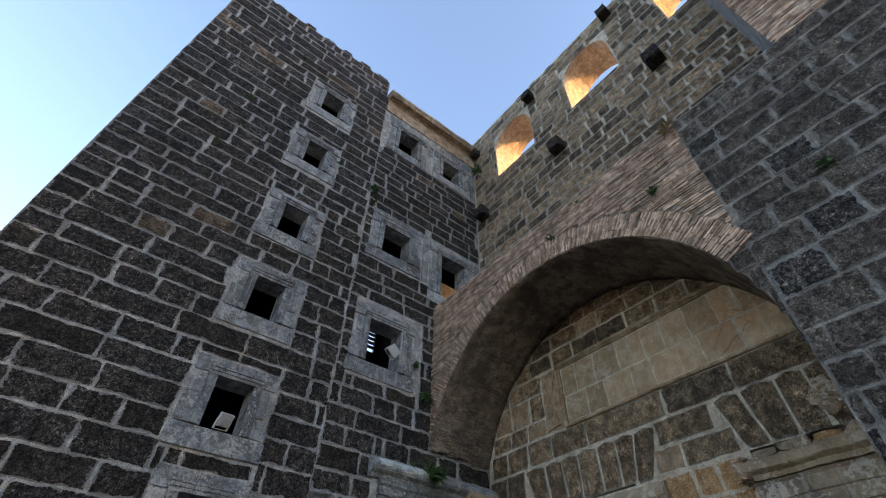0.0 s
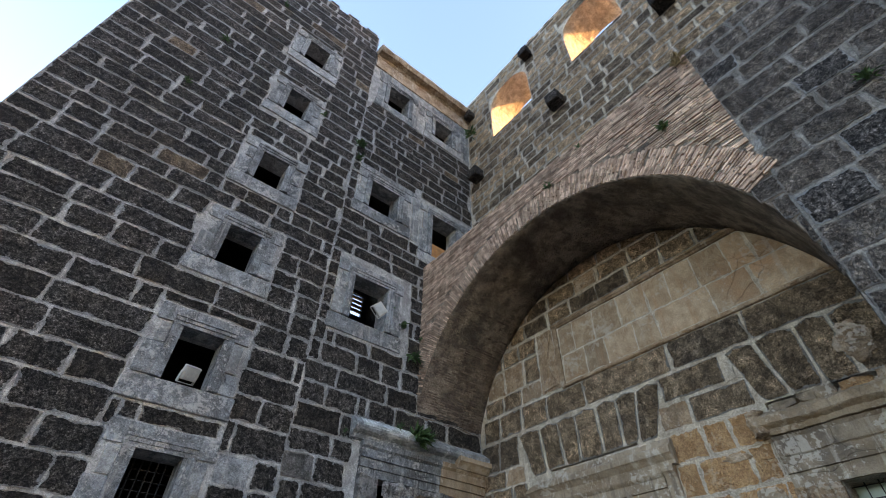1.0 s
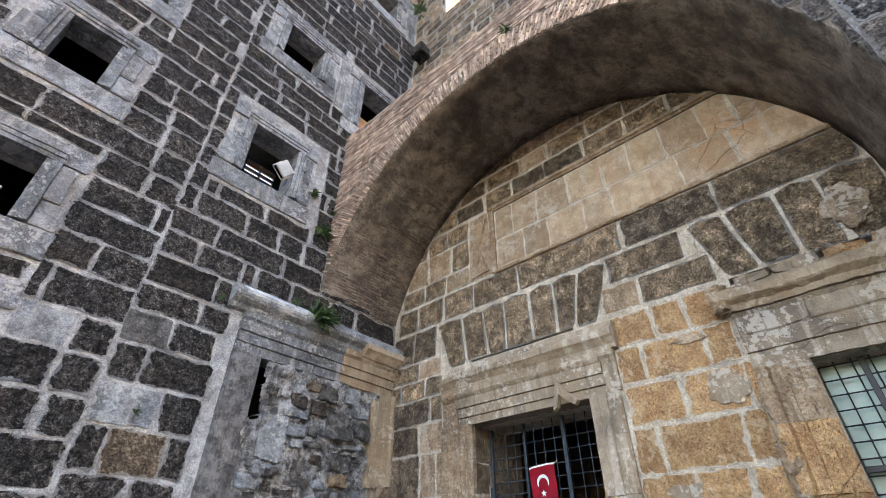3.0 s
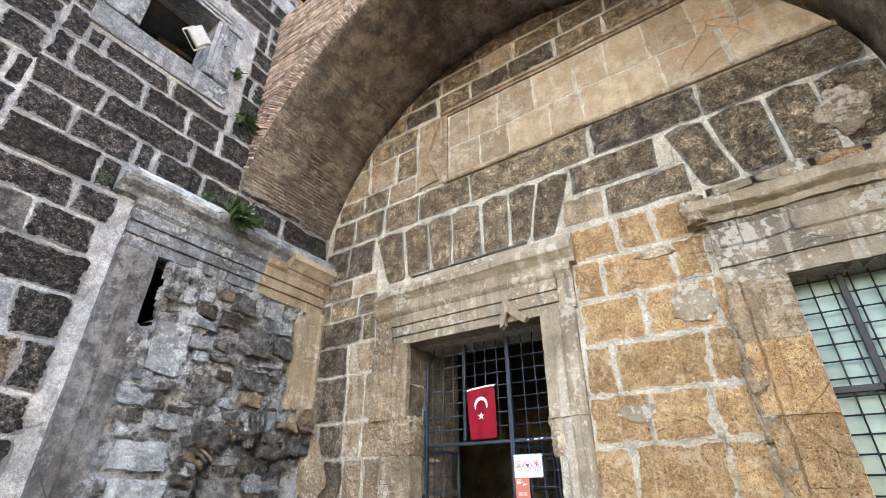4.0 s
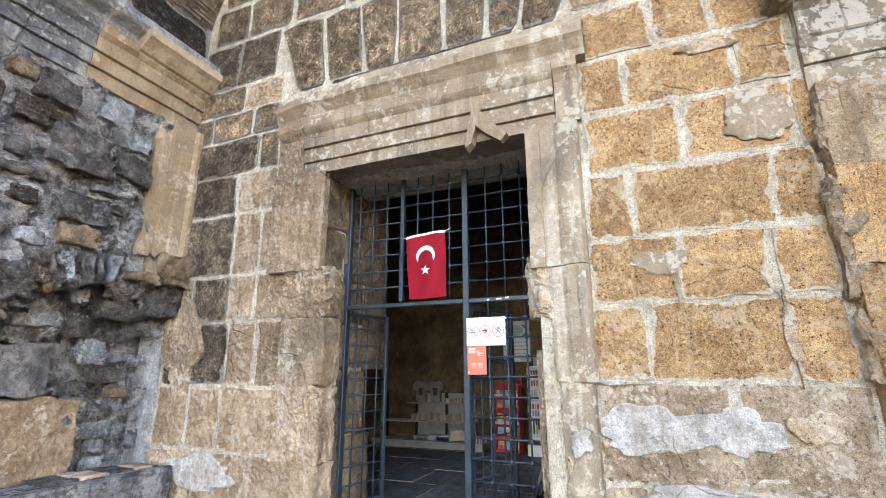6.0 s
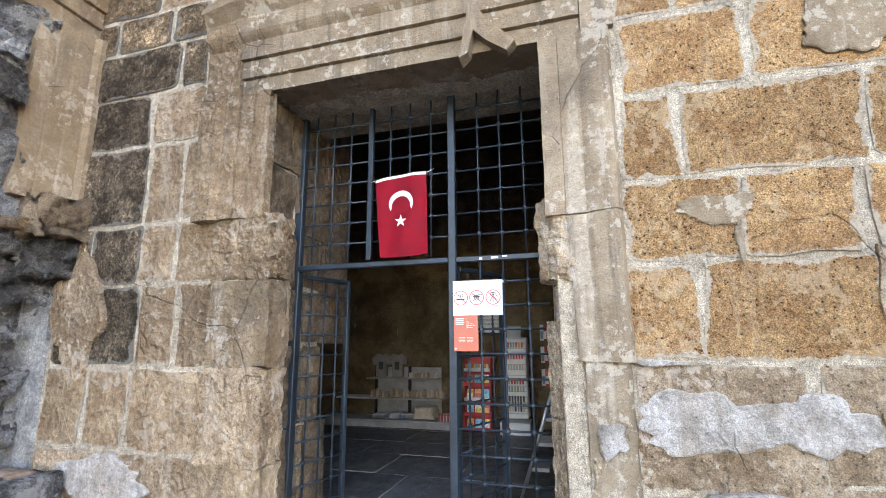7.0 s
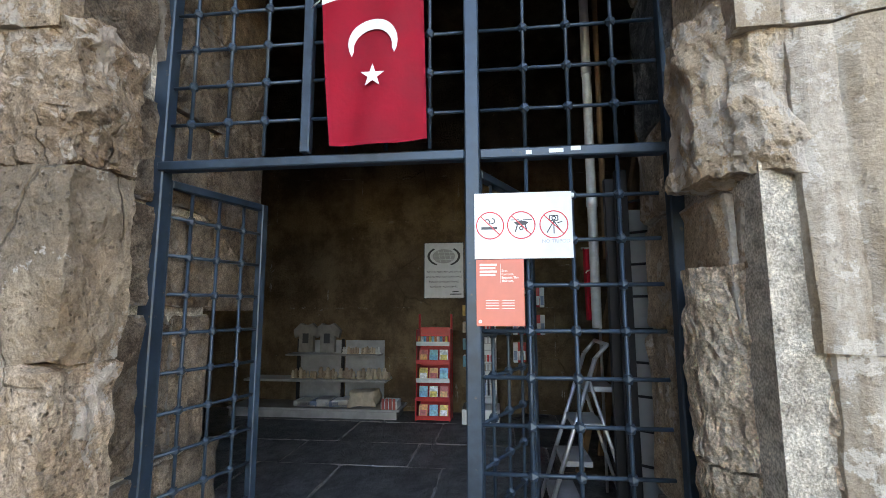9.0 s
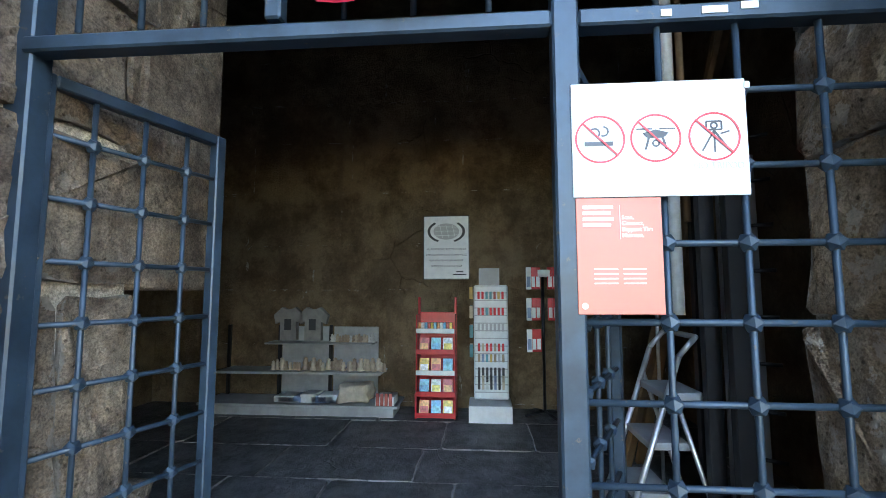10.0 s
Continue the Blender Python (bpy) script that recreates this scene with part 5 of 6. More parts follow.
for r in ashlar(4.3, 9.25, 17.6, 20.3, (0.6, 0.75), (0.6, 1.2), [(a - 0.57, b + 0.57, c - 0.46, d + 0.41) for a, b, c, d in BIG[3:]]) + [(6.55, 6.85, 11.6, 13.7), (4.4, 6.75, 13.65, 13.9), (8.98, 9.25, 11.3, 13.7)]:
    data = stone_data(outline(*r, gap=0.01), on_side, rng.uniform(0.02, 0.04), 0.03, 0.006)
    put("stone", mesh_of("stone", data[0], data[1], rng.choice([GREY, ASHGREY]), data[2]), band)

# ---- corbels of the upper wall ----
for y, z, s in ((9.35, 16.35, 0.5), (5.15, 16.45, 0.5), (0.95, 16.5, 0.55), (9.6, 21.1, 0.4), (5.9, 21.4, 0.45), (1.5, 21.9, 0.45), (-2.3, 16.6, 0.5)):
    ob = rock("corbel", GATE_X - s * 0.95, GATE_X + 0.1, y - s / 2, y + s / 2, z - s / 2, z + s / 2, DARK, None, "", 0.025, 5, 0.3)
    tagged(ob, "dark square stone corbel jutting from the wall", "corbel", "corbels of the high wall")


# ---- floodlights on the sills ----
def floodlight(loc, turn):
    t = empty("floodlight", (0, 0, 0))
    box("housing", -0.17, 0.17, -0.04, 0.05, 0.06, 0.32, GREYINK, t, "grey die-cast housing", 0.015)
    box("lamp_glass", -0.145, 0.145, -0.052, -0.041, 0.085, 0.295, LAMPGLASS, t, "pale lamp glass", 0.003)
    for s in (-1, 1):
        box("bracket", s * 0.18 - 0.012, s * 0.18 + 0.012, -0.02, 0.03, 0.0, 0.2, GREYINK, t)
    box("bracket", -0.19, 0.19, -0.02, 0.03, -0.005, 0.006, GREYINK, t)
    t.matrix_world = Matrix.Translation(loc) @ turn
    return tagged(t, "grey floodlight standing on a window sill", "floodlight", "floodlights on the sills")


floodlight((2.02, SIDE_Y - 0.02, 5.26), Euler((radians(28), radians(-12), radians(32))).to_matrix().to_4x4())
floodlight((5.62, SIDE_Y - 0.06, 8.35), Euler((radians(38), radians(40), radians(5))).to_matrix().to_4x4())


# ---- weeds growing in the joints ----
def weed(at_point, out, size, n, mat=LEAF):
    bm = bmesh.new()
    out = Vector(out)
    for _ in range(n):
        d = (out * rng.uniform(0.2, 1) + Vector((rng.uniform(-1, 1), rng.uniform(-1, 1), rng.uniform(-0.5, 1)))).normalized()
        p = Vector(at_point) + Vector((rng.uniform(-1, 1), rng.uniform(-1, 1), rng.uniform(-1, 1))) * size * 0.25
        tip = p + d * size * rng.uniform(0.4, 1) - Vector((0, 0, size * 0.15))
        side = d.cross(Vector((rng.uniform(-1, 1), rng.uniform(-1, 1), 1))).normalized() * size * rng.uniform(0.06, 0.13)
        mid = (p + tip) / 2 + Vector((0, 0, size * 0.08))
        vs = [bm.verts.new(c) for c in (p, mid + side, tip, mid - side)]
        bm.faces.new(vs)
    ob = part("weed", bm, mat, None)
    return tagged(ob, "small green weed rooted in a wall joint" if mat == LEAF else "dry weed stalks rooted in a wall joint", "weed", "weeds in the joints")


S, A = (0, -1, 0.1), (-1, 0, 0.1)
for p, o, s, n in (((7.1, 9.66, 5.42), S, 0.42, 170), ((7.4, 9.7, 5.5), S, 0.22, 50), ((6.6, 9.75, 5.6), S, 0.16, 30), ((6.55, 9.88, 8.35), S, 0.22, 40), ((6.15, 9.88, 8.75), S, 0.14, 24), ((7.1, 9.8, 8.1), A, 0.14, 24), ((6.95, 9.85, 7.5), S, 0.3, 60),
                   ((7.12, 2.16, 9.2), A, 0.2, 50), ((7.12, 4.9, 10.0), A, 0.18, 26), ((7.12, -0.3, 7.46), A, 0.2, 50), ((7.12, 3.9, 10.5), A, 0.15, 20), ((4.25, 9.88, 14.6), S, 0.3, 60), ((4.3, 9.88, 13.9), S, 0.25, 30),
                   ((-0.8, 9.88, 12.9), S, 0.2, 30), ((-0.7, 9.88, 15.6), S, 0.22, 30), ((0.2, 9.9, 19.9), S, 0.22, 30), ((2.8, 9.88, 15.0), S, 0.2, 20), ((5.3, 9.85, 5.2), S, 0.12, 20), ((4.7, 9.86, 3.2), S, 0.12, 20)):
    weed(p, o, s, n)
weed((7.1, 1.35, 10.55), A, 0.3, 30, STRAW)
weed((9.1, 9.5, 19.5), A, 0.4, 40)

# ---- the room behind the gate ----
ROOM = (10.3, 14.65, 4.2, 10.9, 5.2)
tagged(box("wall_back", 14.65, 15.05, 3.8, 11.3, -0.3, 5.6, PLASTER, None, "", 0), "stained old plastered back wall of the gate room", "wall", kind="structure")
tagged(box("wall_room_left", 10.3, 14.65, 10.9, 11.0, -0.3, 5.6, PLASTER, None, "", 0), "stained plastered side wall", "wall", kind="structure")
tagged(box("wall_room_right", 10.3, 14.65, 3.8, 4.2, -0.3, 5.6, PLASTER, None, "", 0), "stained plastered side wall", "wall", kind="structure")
tagged(box("ceiling", 10.3, 15.05, 3.8, 11.0, 5.2, 5.6, PLASTER, None, "", 0), "flat room ceiling in the lowered plaster tone", "ceiling", kind="structure")
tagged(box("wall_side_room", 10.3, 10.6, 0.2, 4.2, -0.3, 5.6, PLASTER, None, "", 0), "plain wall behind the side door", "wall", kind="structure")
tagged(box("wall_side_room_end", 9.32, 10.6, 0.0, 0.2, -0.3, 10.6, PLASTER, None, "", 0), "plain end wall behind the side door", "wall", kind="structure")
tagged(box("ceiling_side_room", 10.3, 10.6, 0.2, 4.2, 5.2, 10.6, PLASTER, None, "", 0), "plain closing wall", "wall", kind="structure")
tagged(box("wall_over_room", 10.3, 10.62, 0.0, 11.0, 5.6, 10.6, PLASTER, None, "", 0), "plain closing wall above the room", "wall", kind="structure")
floor = tagged(box("floor", 9.0, 14.65, 4.2, 10.9, -0.3, -0.012, MORTAR, None, "", 0), "worn grey stone paving of the gate room", "floor", kind="structure")


def on_floor(u, v, w):
    return Vector((u, v, w))


FLIP[on_floor] = False


def paving():
    x = 9.05
    for k, wx in enumerate((0.75, 0.85, 0.8, 0.9, 0.75, 0.9, 0.65)):
        y = 4.2 + 0.3 * (k % 3)
        joints = [4.2]
        while y < 10.9:
            joints.append(min(y, 10.9))
            y += rng.uniform(0.8, 1.5)
        joints.append(10.9)
        for a, b in zip(joints, joints[1:]):
            if b - a < 0.15:
                continue
            d = stone_data(outline(x, x + wx, a, b, gap=0.006, jit=0.01), on_floor, rng.uniform(-0.002, 0.008), 0.03, 0.003)
            put("paving_slab", mesh_of("paving_slab", d[0], d[1], PAVING, d[2]), floor)
        x += wx


# stone courses showing through the plaster of the back wall
def back_courses():
    back = bpy.data.objects["wall_back"]
    for r in ashlar(4.3, 10.8, 0.05, 4.6, (0.5, 0.75), (0.7, 1.5)):
        if rng.random() < 0.45:
            continue
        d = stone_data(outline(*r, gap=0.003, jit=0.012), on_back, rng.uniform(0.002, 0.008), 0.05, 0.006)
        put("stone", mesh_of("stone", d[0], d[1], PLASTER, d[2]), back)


# ---- steel gate ----
GX = 9.85
gate = empty("steel_gate", (GX, 6.65, 0))
tagged(gate, "blue-grey painted steel gate of bossed bars with a fixed side", "gate")
box("post", GX - 0.02, GX + 0.05, 7.75, 7.87, 0, 3.66, STEEL, gate, "", 0.006)
box("post", GX - 0.03, GX + 0.03, 6.28, 6.345, 0, 3.62, STEEL, gate, "", 0.006)
box("post", GX - 0.03, GX + 0.03, 5.462, 5.517, 0, 3.66, STEEL, gate, "", 0.006)
box("transom", GX - 0.03, GX + 0.03, 6.345, 7.775, 2.098, 2.143, STEEL, gate, "", 0.006)
box("transom", GX - 0.03, GX + 0.03, 5.517, 6.28, 2.096, 2.141, STEEL, gate, "transom with flaked paint", 0.006)
box("mullion", GX - 0.025, GX + 0.025, 7.045, 7.09, 2.16, 3.66, STEEL, gate, "", 0.006)
ZS = [2.325 + 0.187 * k for k in range(7)]
bossed_grid("grid", GX, [7.635, 7.45, 7.27], ZS, 7.08, 7.74, 2.16, 3.64, gate, STEEL, 0.0085, 0.025)
bossed_grid("grid", GX, [6.88, 6.695, 6.50], ZS, 6.34, 7.05, 2.16, 3.64, gate, STEEL, 0.0085, 0.025)
bossed_grid("grid", GX, [6.085, 5.9, 5.708], ZS, 5.53, 6.29, 2.15, 3.64, gate, STEEL, 0.0085, 0.025)
bossed_grid("grid", GX, [6.085, 5.9, 5.708], [1.932 - 0.187 * k for k in range(11)], 5.55, 6.29, 0.04, 2.1, gate, STEEL, 0.0085, 0.025)
box("bottom_rail", GX - 0.025, GX + 0.025, 5.517, 6.28, 0.02, 0.06, STEEL, gate, "", 0.005)
# flaked white paint on the transom
for y0, y1, z in ((5.93, 5.99, 2.118), (6.06, 6.085, 2.115), (5.86, 5.90, 2.125)):
    box("paint_flake", GX - 0.0325, GX - 0.029, y0, y1, z - 0.008, z + 0.01, WHITE, gate, "flaked white paint", 0)


def leaf(name, hinge, end, label):
    """A narrow gate leaf, built along its own line and turned about the hinge."""
    t = empty(name, (0, 0, 0))
    ln = (Vector(end) - Vector(hinge)).length
    box("stile", -0.022, 0.022, 0.0, 0.045, 0.03, 2.08, STEEL, t, "", 0.005)
    box("stile", -0.022, 0.022, ln - 0.045, ln, 0.03, 2.08, STEEL, t, "", 0.005)
    box("rail", -0.022, 0.022, 0.045, ln - 0.045, 2.04, 2.08, STEEL, t, "", 0.005)
    box("rail", -0.022, 0.022, 0.045, ln - 0.045, 0.03, 0.07, STEEL, t, "", 0.005)
    bossed_grid("grid", 0, [ln * k / 4 for k in (1, 2, 3)], [1.9 - 0.184 * k for k in range(10)], 0.03, ln - 0.03, 0.05, 2.05, t, STEEL, 0.0085, 0.025)
    d = Vector(end) - Vector(hinge)
    t.matrix_world = Matrix.Translation((*hinge, 0)) @ Matrix.Rotation(math.atan2(d.y, d.x) - math.pi / 2, 4, "Z")
    return tagged(t, label, "gate leaf")


leaf("gate_leaf", (9.885, 7.79), (10.52, 7.60), "blue-grey steel gate leaf of bossed bars standing open inwards")
leaf("gate_leaf", (9.90, 6.31), (10.53, 6.02), "blue-grey steel gate leaf folded back behind the fixed side")


# ---- writing ----
def word(text, size, mat, parent, x, y, z, name="lettering", align="LEFT", thick=0.0):
    cu = bpy.data.curves.new("text", "FONT")
    cu.body, cu.size, cu.align_x, cu.extrude, cu.offset = text, size, align, 0.0004, thick
    ob = bpy.data.objects.new("text", cu)
    scene.collection.objects.link(ob)
    bpy.context.view_layer.update()
    me = bpy.data.meshes.new_from_object(ob.evaluated_get(bpy.context.evaluated_depsgraph_get()))
    bpy.data.objects.remove(ob)
    me.transform(Matrix(((0, 0, -1, x), (-1, 0, 0, y), (0, 1, 0, z), (0, 0, 0, 1))))
    me.materials.clear()
    me.materials.append(mat)
    return put(name, me, parent)


def flat(name, pts, x, mat, parent, thick=0.0012):
    """A thin printed shape on a board facing the court: pts are (y, z)."""
    bm = bmesh.new()
    f = bm.faces.new([bm.verts.new((x, y, z)) for y, z in pts])
    r = bmesh.ops.extrude_face_region(bm, geom=[f])
    for v in [g for g in r["geom"] if isinstance(g, bmesh.types.BMVert)]:
        v.co.x -= thick
    bmesh.ops.recalc_face_normals(bm, faces=bm.faces)
    return part(name, bm, mat, parent)


def ring(name, x, cy, cz, r, w, mat, parent, squash=1.0, a0=0.0, a1=6.2832):
    bm = bmesh.new()
    n = 40
    closed = a1 - a0 > 6.28
    rows = []
    for k in range(n + (0 if closed else 1)):
        a = a0 + (a1 - a0) * k / n
        c, s = math.cos(a), math.sin(a)
        rows.append([bm.verts.new((x + d, cy + (r + q) * c, cz + (r + q) * s * squash)) for d, q in ((0, -w / 2), (-0.0012, -w / 2), (-0.0012, w / 2), (0, w / 2))])
    m = len(rows)
    for k in range(m if closed else m - 1):
        p, q = rows[k], rows[(k + 1) % m]
        for i in range(3):
            bm.faces.new((p[i], p[i + 1], q[i + 1], q[i]))
    bmesh.ops.recalc_face_normals(bm, faces=bm.faces)
    return part(name, bm, mat, parent)


def strip(name, x, y0, z0, y1, z1, w, mat, parent):
    d = Vector((y1 - y0, z1 - z0)).normalized()
    n = Vector((-d.y, d.x)) * w / 2
    return flat(name, [(y0 + n.x, z0 + n.y), (y1 + n.x, z1 + n.y), (y1 - n.x, z1 - n.y), (y0 - n.x, z0 - n.y)], x, mat, parent)


# white board with three bans
SX = GX - 0.036
ban = empty("prohibition_sign", (SX, 6.1, 1.69))
tagged(ban, "white sign board with three red-ringed prohibition pictograms", "sign")
box("board", SX, SX + 0.006, 5.905, 6.305, 1.665, 1.942, WHITE, ban, "", 0.001)
PX = SX - 0.0006
for i, cy in enumerate((6.240, 6.112, 5.980)):
    cz = 1.804
    ring("ban_ring", PX, cy, cz, 0.056, 0.0045, SIGNRED, ban)
    if i == 0:
        flat("cigarette", [(cy + 0.036, cz - 0.016), (cy - 0.03, cz - 0.016), (cy - 0.03, cz - 0.006), (cy + 0.036, cz - 0.006)], PX, INK, ban)
        for k in range(2):
            ring("smoke", PX, cy + 0.012 - 0.02 * k, cz + 0.015 + 0.004 * k, 0.011, 0.004, INK, ban, 1.0, 0.6 + k, 4.2 + k)
    elif i == 1:
        flat("drone_body", [(cy + 0.03, cz + 0.012), (cy + 0.018, cz), (cy - 0.018, cz), (cy - 0.03, cz + 0.012), (cy, cz + 0.02)], PX, INK, ban)
        strip("rotor", PX, cy + 0.044, cz + 0.022, cy + 0.008, cz + 0.022, 0.003, INK, ban)
        strip("rotor", PX, cy - 0.008, cz + 0.022, cy - 0.044, cz + 0.022, 0.003, INK, ban)
        for s in (-1, 1):
            strip("drone_leg", PX, cy + s * 0.016, cz, cy + s * 0.024, cz - 0.028, 0.005, INK, ban)
        ring("drone_camera", PX, cy, cz - 0.013, 0.007, 0.004, INK, ban)
    else:
        ring("lens", PX, cy, cz + 0.026, 0.007, 0.004, INK, ban)
        for a, b in (((0.017, 0.036), (-0.017, 0.036)), ((0.017, 0.016), (-0.017, 0.016)), ((0.017, 0.036), (0.017, 0.016)), ((-0.017, 0.036), (-0.017, 0.016)), ((0, 0.014), (0.028, -0.034)), ((0, 0.014), (0, -0.038)), ((0, 0.014), (-0.03, -0.03)), ((-0.014, 0.006), (-0.034, 0.012))):
            strip("tripod_line", PX, cy + a[0], cz + a[1], cy + b[0], cz + b[1], 0.004, INK, ban)
    strip("ban_bar", PX - 0.0014, cy + 0.039, cz + 0.039, cy - 0.039, cz - 0.039, 0.0042, SIGNRED, ban)
word("NO TRIPOD", 0.021, GREYINK, ban, PX, 6.030, 1.728)
for y, z in ((6.297, 1.934), (6.297, 1.674)):
    ring("rivet", PX, y, z, 0.003, 0.005, ALU, ban)
box("tie", SX - 0.004, SX + 0.05, 5.895, 5.909, 1.917, 1.934, WHITE, ban, "white plastic tie", 0.002)

# coral board below it
coral = empty("coral_sign", (SX, 6.2, 1.4))
tagged(coral, "coral sign board with pale print below a white sign", "sign")
box("board", SX + 0.002, SX + 0.008, 6.105, 6.300, 1.391, 1.663, ORANGE, coral, "", 0.001)
CX = SX + 0.0014
word("Scan,", 0.0135, PEACH, coral, CX, 6.196, 1.612)
word("Connect,", 0.0135, PEACH, coral, CX, 6.196, 1.598)
word("Support The", 0.0135, PEACH, coral, CX, 6.196, 1.584, thick=0.0004)
word("Museum.", 0.0135, PEACH, coral, CX, 6.196, 1.570, thick=0.0004)
for k in range(4):
    flat("print_bar", [(6.285, 1.637 - 0.014 * k), (6.215 + 0.006 * (k % 2), 1.637 - 0.014 * k), (6.215 + 0.006 * (k % 2), 1.645 - 0.014 * k), (6.285, 1.645 - 0.014 * k)], CX, PEACH, coral)
for k in range(4):
    z = 1.494 - 0.011 * k
    flat("print_bar", [(6.262, z), (6.208, z), (6.208, z + 0.003), (6.262, z + 0.003)], CX, PEACH, coral)
    flat("print_bar", [(6.196, z), (6.145, z), (6.145, z + 0.003), (6.196, z + 0.003)], CX, PEACH, coral)
strip("divider", CX, 6.2, 1.645, 6.2, 1.565, 0.0012, PEACH, coral)
ring("rivet", CX - 0.001, 6.285, 1.41, 0.004, 0.006, ALU, coral)

# ---- flag on the gate ----
flag = empty("flag", (GX - 0.05, 6.75, 2.16))
tagged(flag, "red flag with white crescent and star tied to the gate", "flag")


def flag_x(y, z):
    return GX - 0.085 - 0.012 * math.sin((y - 6.5) * 11) * (2.9 - z) - 0.008 * math.sin((y - 6.5) * 23 + z * 4)


def flag_cloth():
    bm = bmesh.new()
    nu, nv = 24, 34
    rows = []
    for j in range(nv + 1):
        t = j / nv
        row = []
        for i in range(nu + 1):
            s = i / nu
            top = 2.835 + 0.035 * s + 0.012 * math.sin(s * math.pi)
            y = 6.98 - 0.462 * s - (0.0 if s > 0.5 else 0) + (-0.05 * (1 - s) + 0.02 * s * 0) * t - 0.02 * t * s
            z = top + (2.165 + 0.01 * s - 0.012 * math.sin(s * 3.1) - top) * t
            row.append(bm.verts.new((flag_x(y, z), y, z)))
        rows.append(row)
    for a, b in zip(rows, rows[1:]):
        for i in range(nu):
            bm.faces.new((a[i], a[i + 1], b[i + 1], b[i]))
    r = bmesh.ops.solidify(bm, geom=bm.faces[:], thickness=0.002)
    part("cloth", bm, RED, flag, "", True)
    bm = bmesh.new()
    pts = []
    for i in range(25):
        s = i / 24
        y, z = 6.98 - 0.462 * s, 2.835 + 0.035 * s + 0.012 * math.sin(s * math.pi)
        pts.append([bm.verts.new((flag_x(y, z) - 0.003 - d, y, z + h)) for d, h in ((0, -0.012), (0.003, 0.0), (0, 0.014), (-0.008, 0.0))])
    for a, b in zip(pts, pts[1:]):
        for i in range(4):
            bm.faces.new((a[i], a[(i + 1) % 4], b[(i + 1) % 4], b[i]))
    bmesh.ops.recalc_face_normals(bm, faces=bm.faces)
    part("header_tape", bm, CLOTHWHITE, flag, "white header tape")


flag_cloth()
CRY, CRZ, CRR = 6.738, 2.620, 0.112


def crescent():
    bm = bmesh.new()
    rows = []
    for k in range(31):
        s = k / 30
        a, b = radians(-30 + 240 * s), radians(-12 + 204 * s)
        y0, z0 = CRY + CRR * math.cos(a), CRZ + CRR * math.sin(a)
        y1, z1 = CRY + 0.089 * math.cos(b), CRZ - 0.026 + 0.089 * math.sin(b)
        if k in (0, 30):
            y1, z1 = y0, z0 + 0.001
        rows.append([bm.verts.new((flag_x(y, z) - 0.009 + d, y, z)) for d in (0, 0.002) for y, z in ((y0, z0), (y1, z1))])
    for p, q in zip(rows, rows[1:]):
        for i, j in ((0, 1), (3, 2), (2, 0), (1, 3)):
            bm.faces.new((p[i], p[j], q[j], q[i]))
    bmesh.ops.recalc_face_normals(bm, faces=bm.faces)
    part("crescent", bm, CLOTHWHITE, flag, "white emblem")


crescent()


def star():
    bm = bmesh.new()
    c = (6.735, 2.462)
    tip = lambda k, r: (c[0] + r * math.sin(math.radians(36 * k)), c[1] + r * math.cos(math.radians(36 * k)))
    for k in range(0, 10, 2):
        pts = [c, tip(k - 1, 0.021), tip(k, 0.054), tip(k + 1, 0.021)]
        bm.faces.new([bm.verts.new((flag_x(*c) - 0.014, y, z)) for y, z in pts])
    bmesh.ops.remove_doubles(bm, verts=bm.verts, dist=0.0005)
    r = bmesh.ops.extrude_face_region(bm, geom=bm.faces[:])
    for v in [g for g in r["geom"] if isinstance(g, bmesh.types.BMVert)]:
        v.co.x += 0.003
    bmesh.ops.recalc_face_normals(bm, faces=bm.faces)
    part("star", bm, CLOTHWHITE, flag, "white emblem")


star()
rod("cord", (GX - 0.085, 6.99, 2.845), (GX - 0.02, 7.055, 2.86), 0.003, CLOTHWHITE, flag)
rod("cord", (GX - 0.085, 6.51, 2.875), (GX - 0.01, 6.47, 2.93), 0.003, CLOTHWHITE, flag)

# ---- plaque on the back wall ----
plaque = empty("wall_plaque", (14.6, 7.0, 1.6))
tagged(plaque, "white printed plaque with an oval emblem on the back wall", "plaque")
QX = 14.595
box("board", QX, QX + 0.02, 6.68, 7.27, 1.60, 2.42, WHITE, plaque, "", 0.002)
for a, b, c, d in ((7.27, 7.26, 1.6, 2.42), (6.69, 6.68, 1.6, 2.42), (7.27, 6.68, 1.6, 1.61), (7.27, 6.68, 2.41, 2.42)):
    flat("rim", [(a, c), (b, c), (b, d), (a, d)], QX - 0.001, INK, plaque)
flat("emblem", [(6.975 + 0.165 * math.cos(k * math.pi / 16), 2.215 + 0.105 * math.sin(k * math.pi / 16)) for k in range(32)], QX - 0.001, GREYINK, plaque)
ring("laurel", QX - 0.001, 6.975, 2.215, 0.225, 0.035, INK, plaque, 0.62, -1.1, 0.9)
ring("laurel", QX - 0.001, 6.975, 2.215, 0.225, 0.035, INK, plaque, 0.62, 2.25, 4.25)
for k in range(3):
    strip("emblem_line", QX - 0.0025, 7.12, 2.16 + 0.06 * k, 6.83, 2.17 + 0.05 * k, 0.006, WHITE, plaque)
    strip("emblem_line", QX - 0.0025, 7.06 - 0.08 * k, 2.3, 7.02 - 0.08 * k, 2.13, 0.006, WHITE, plaque)
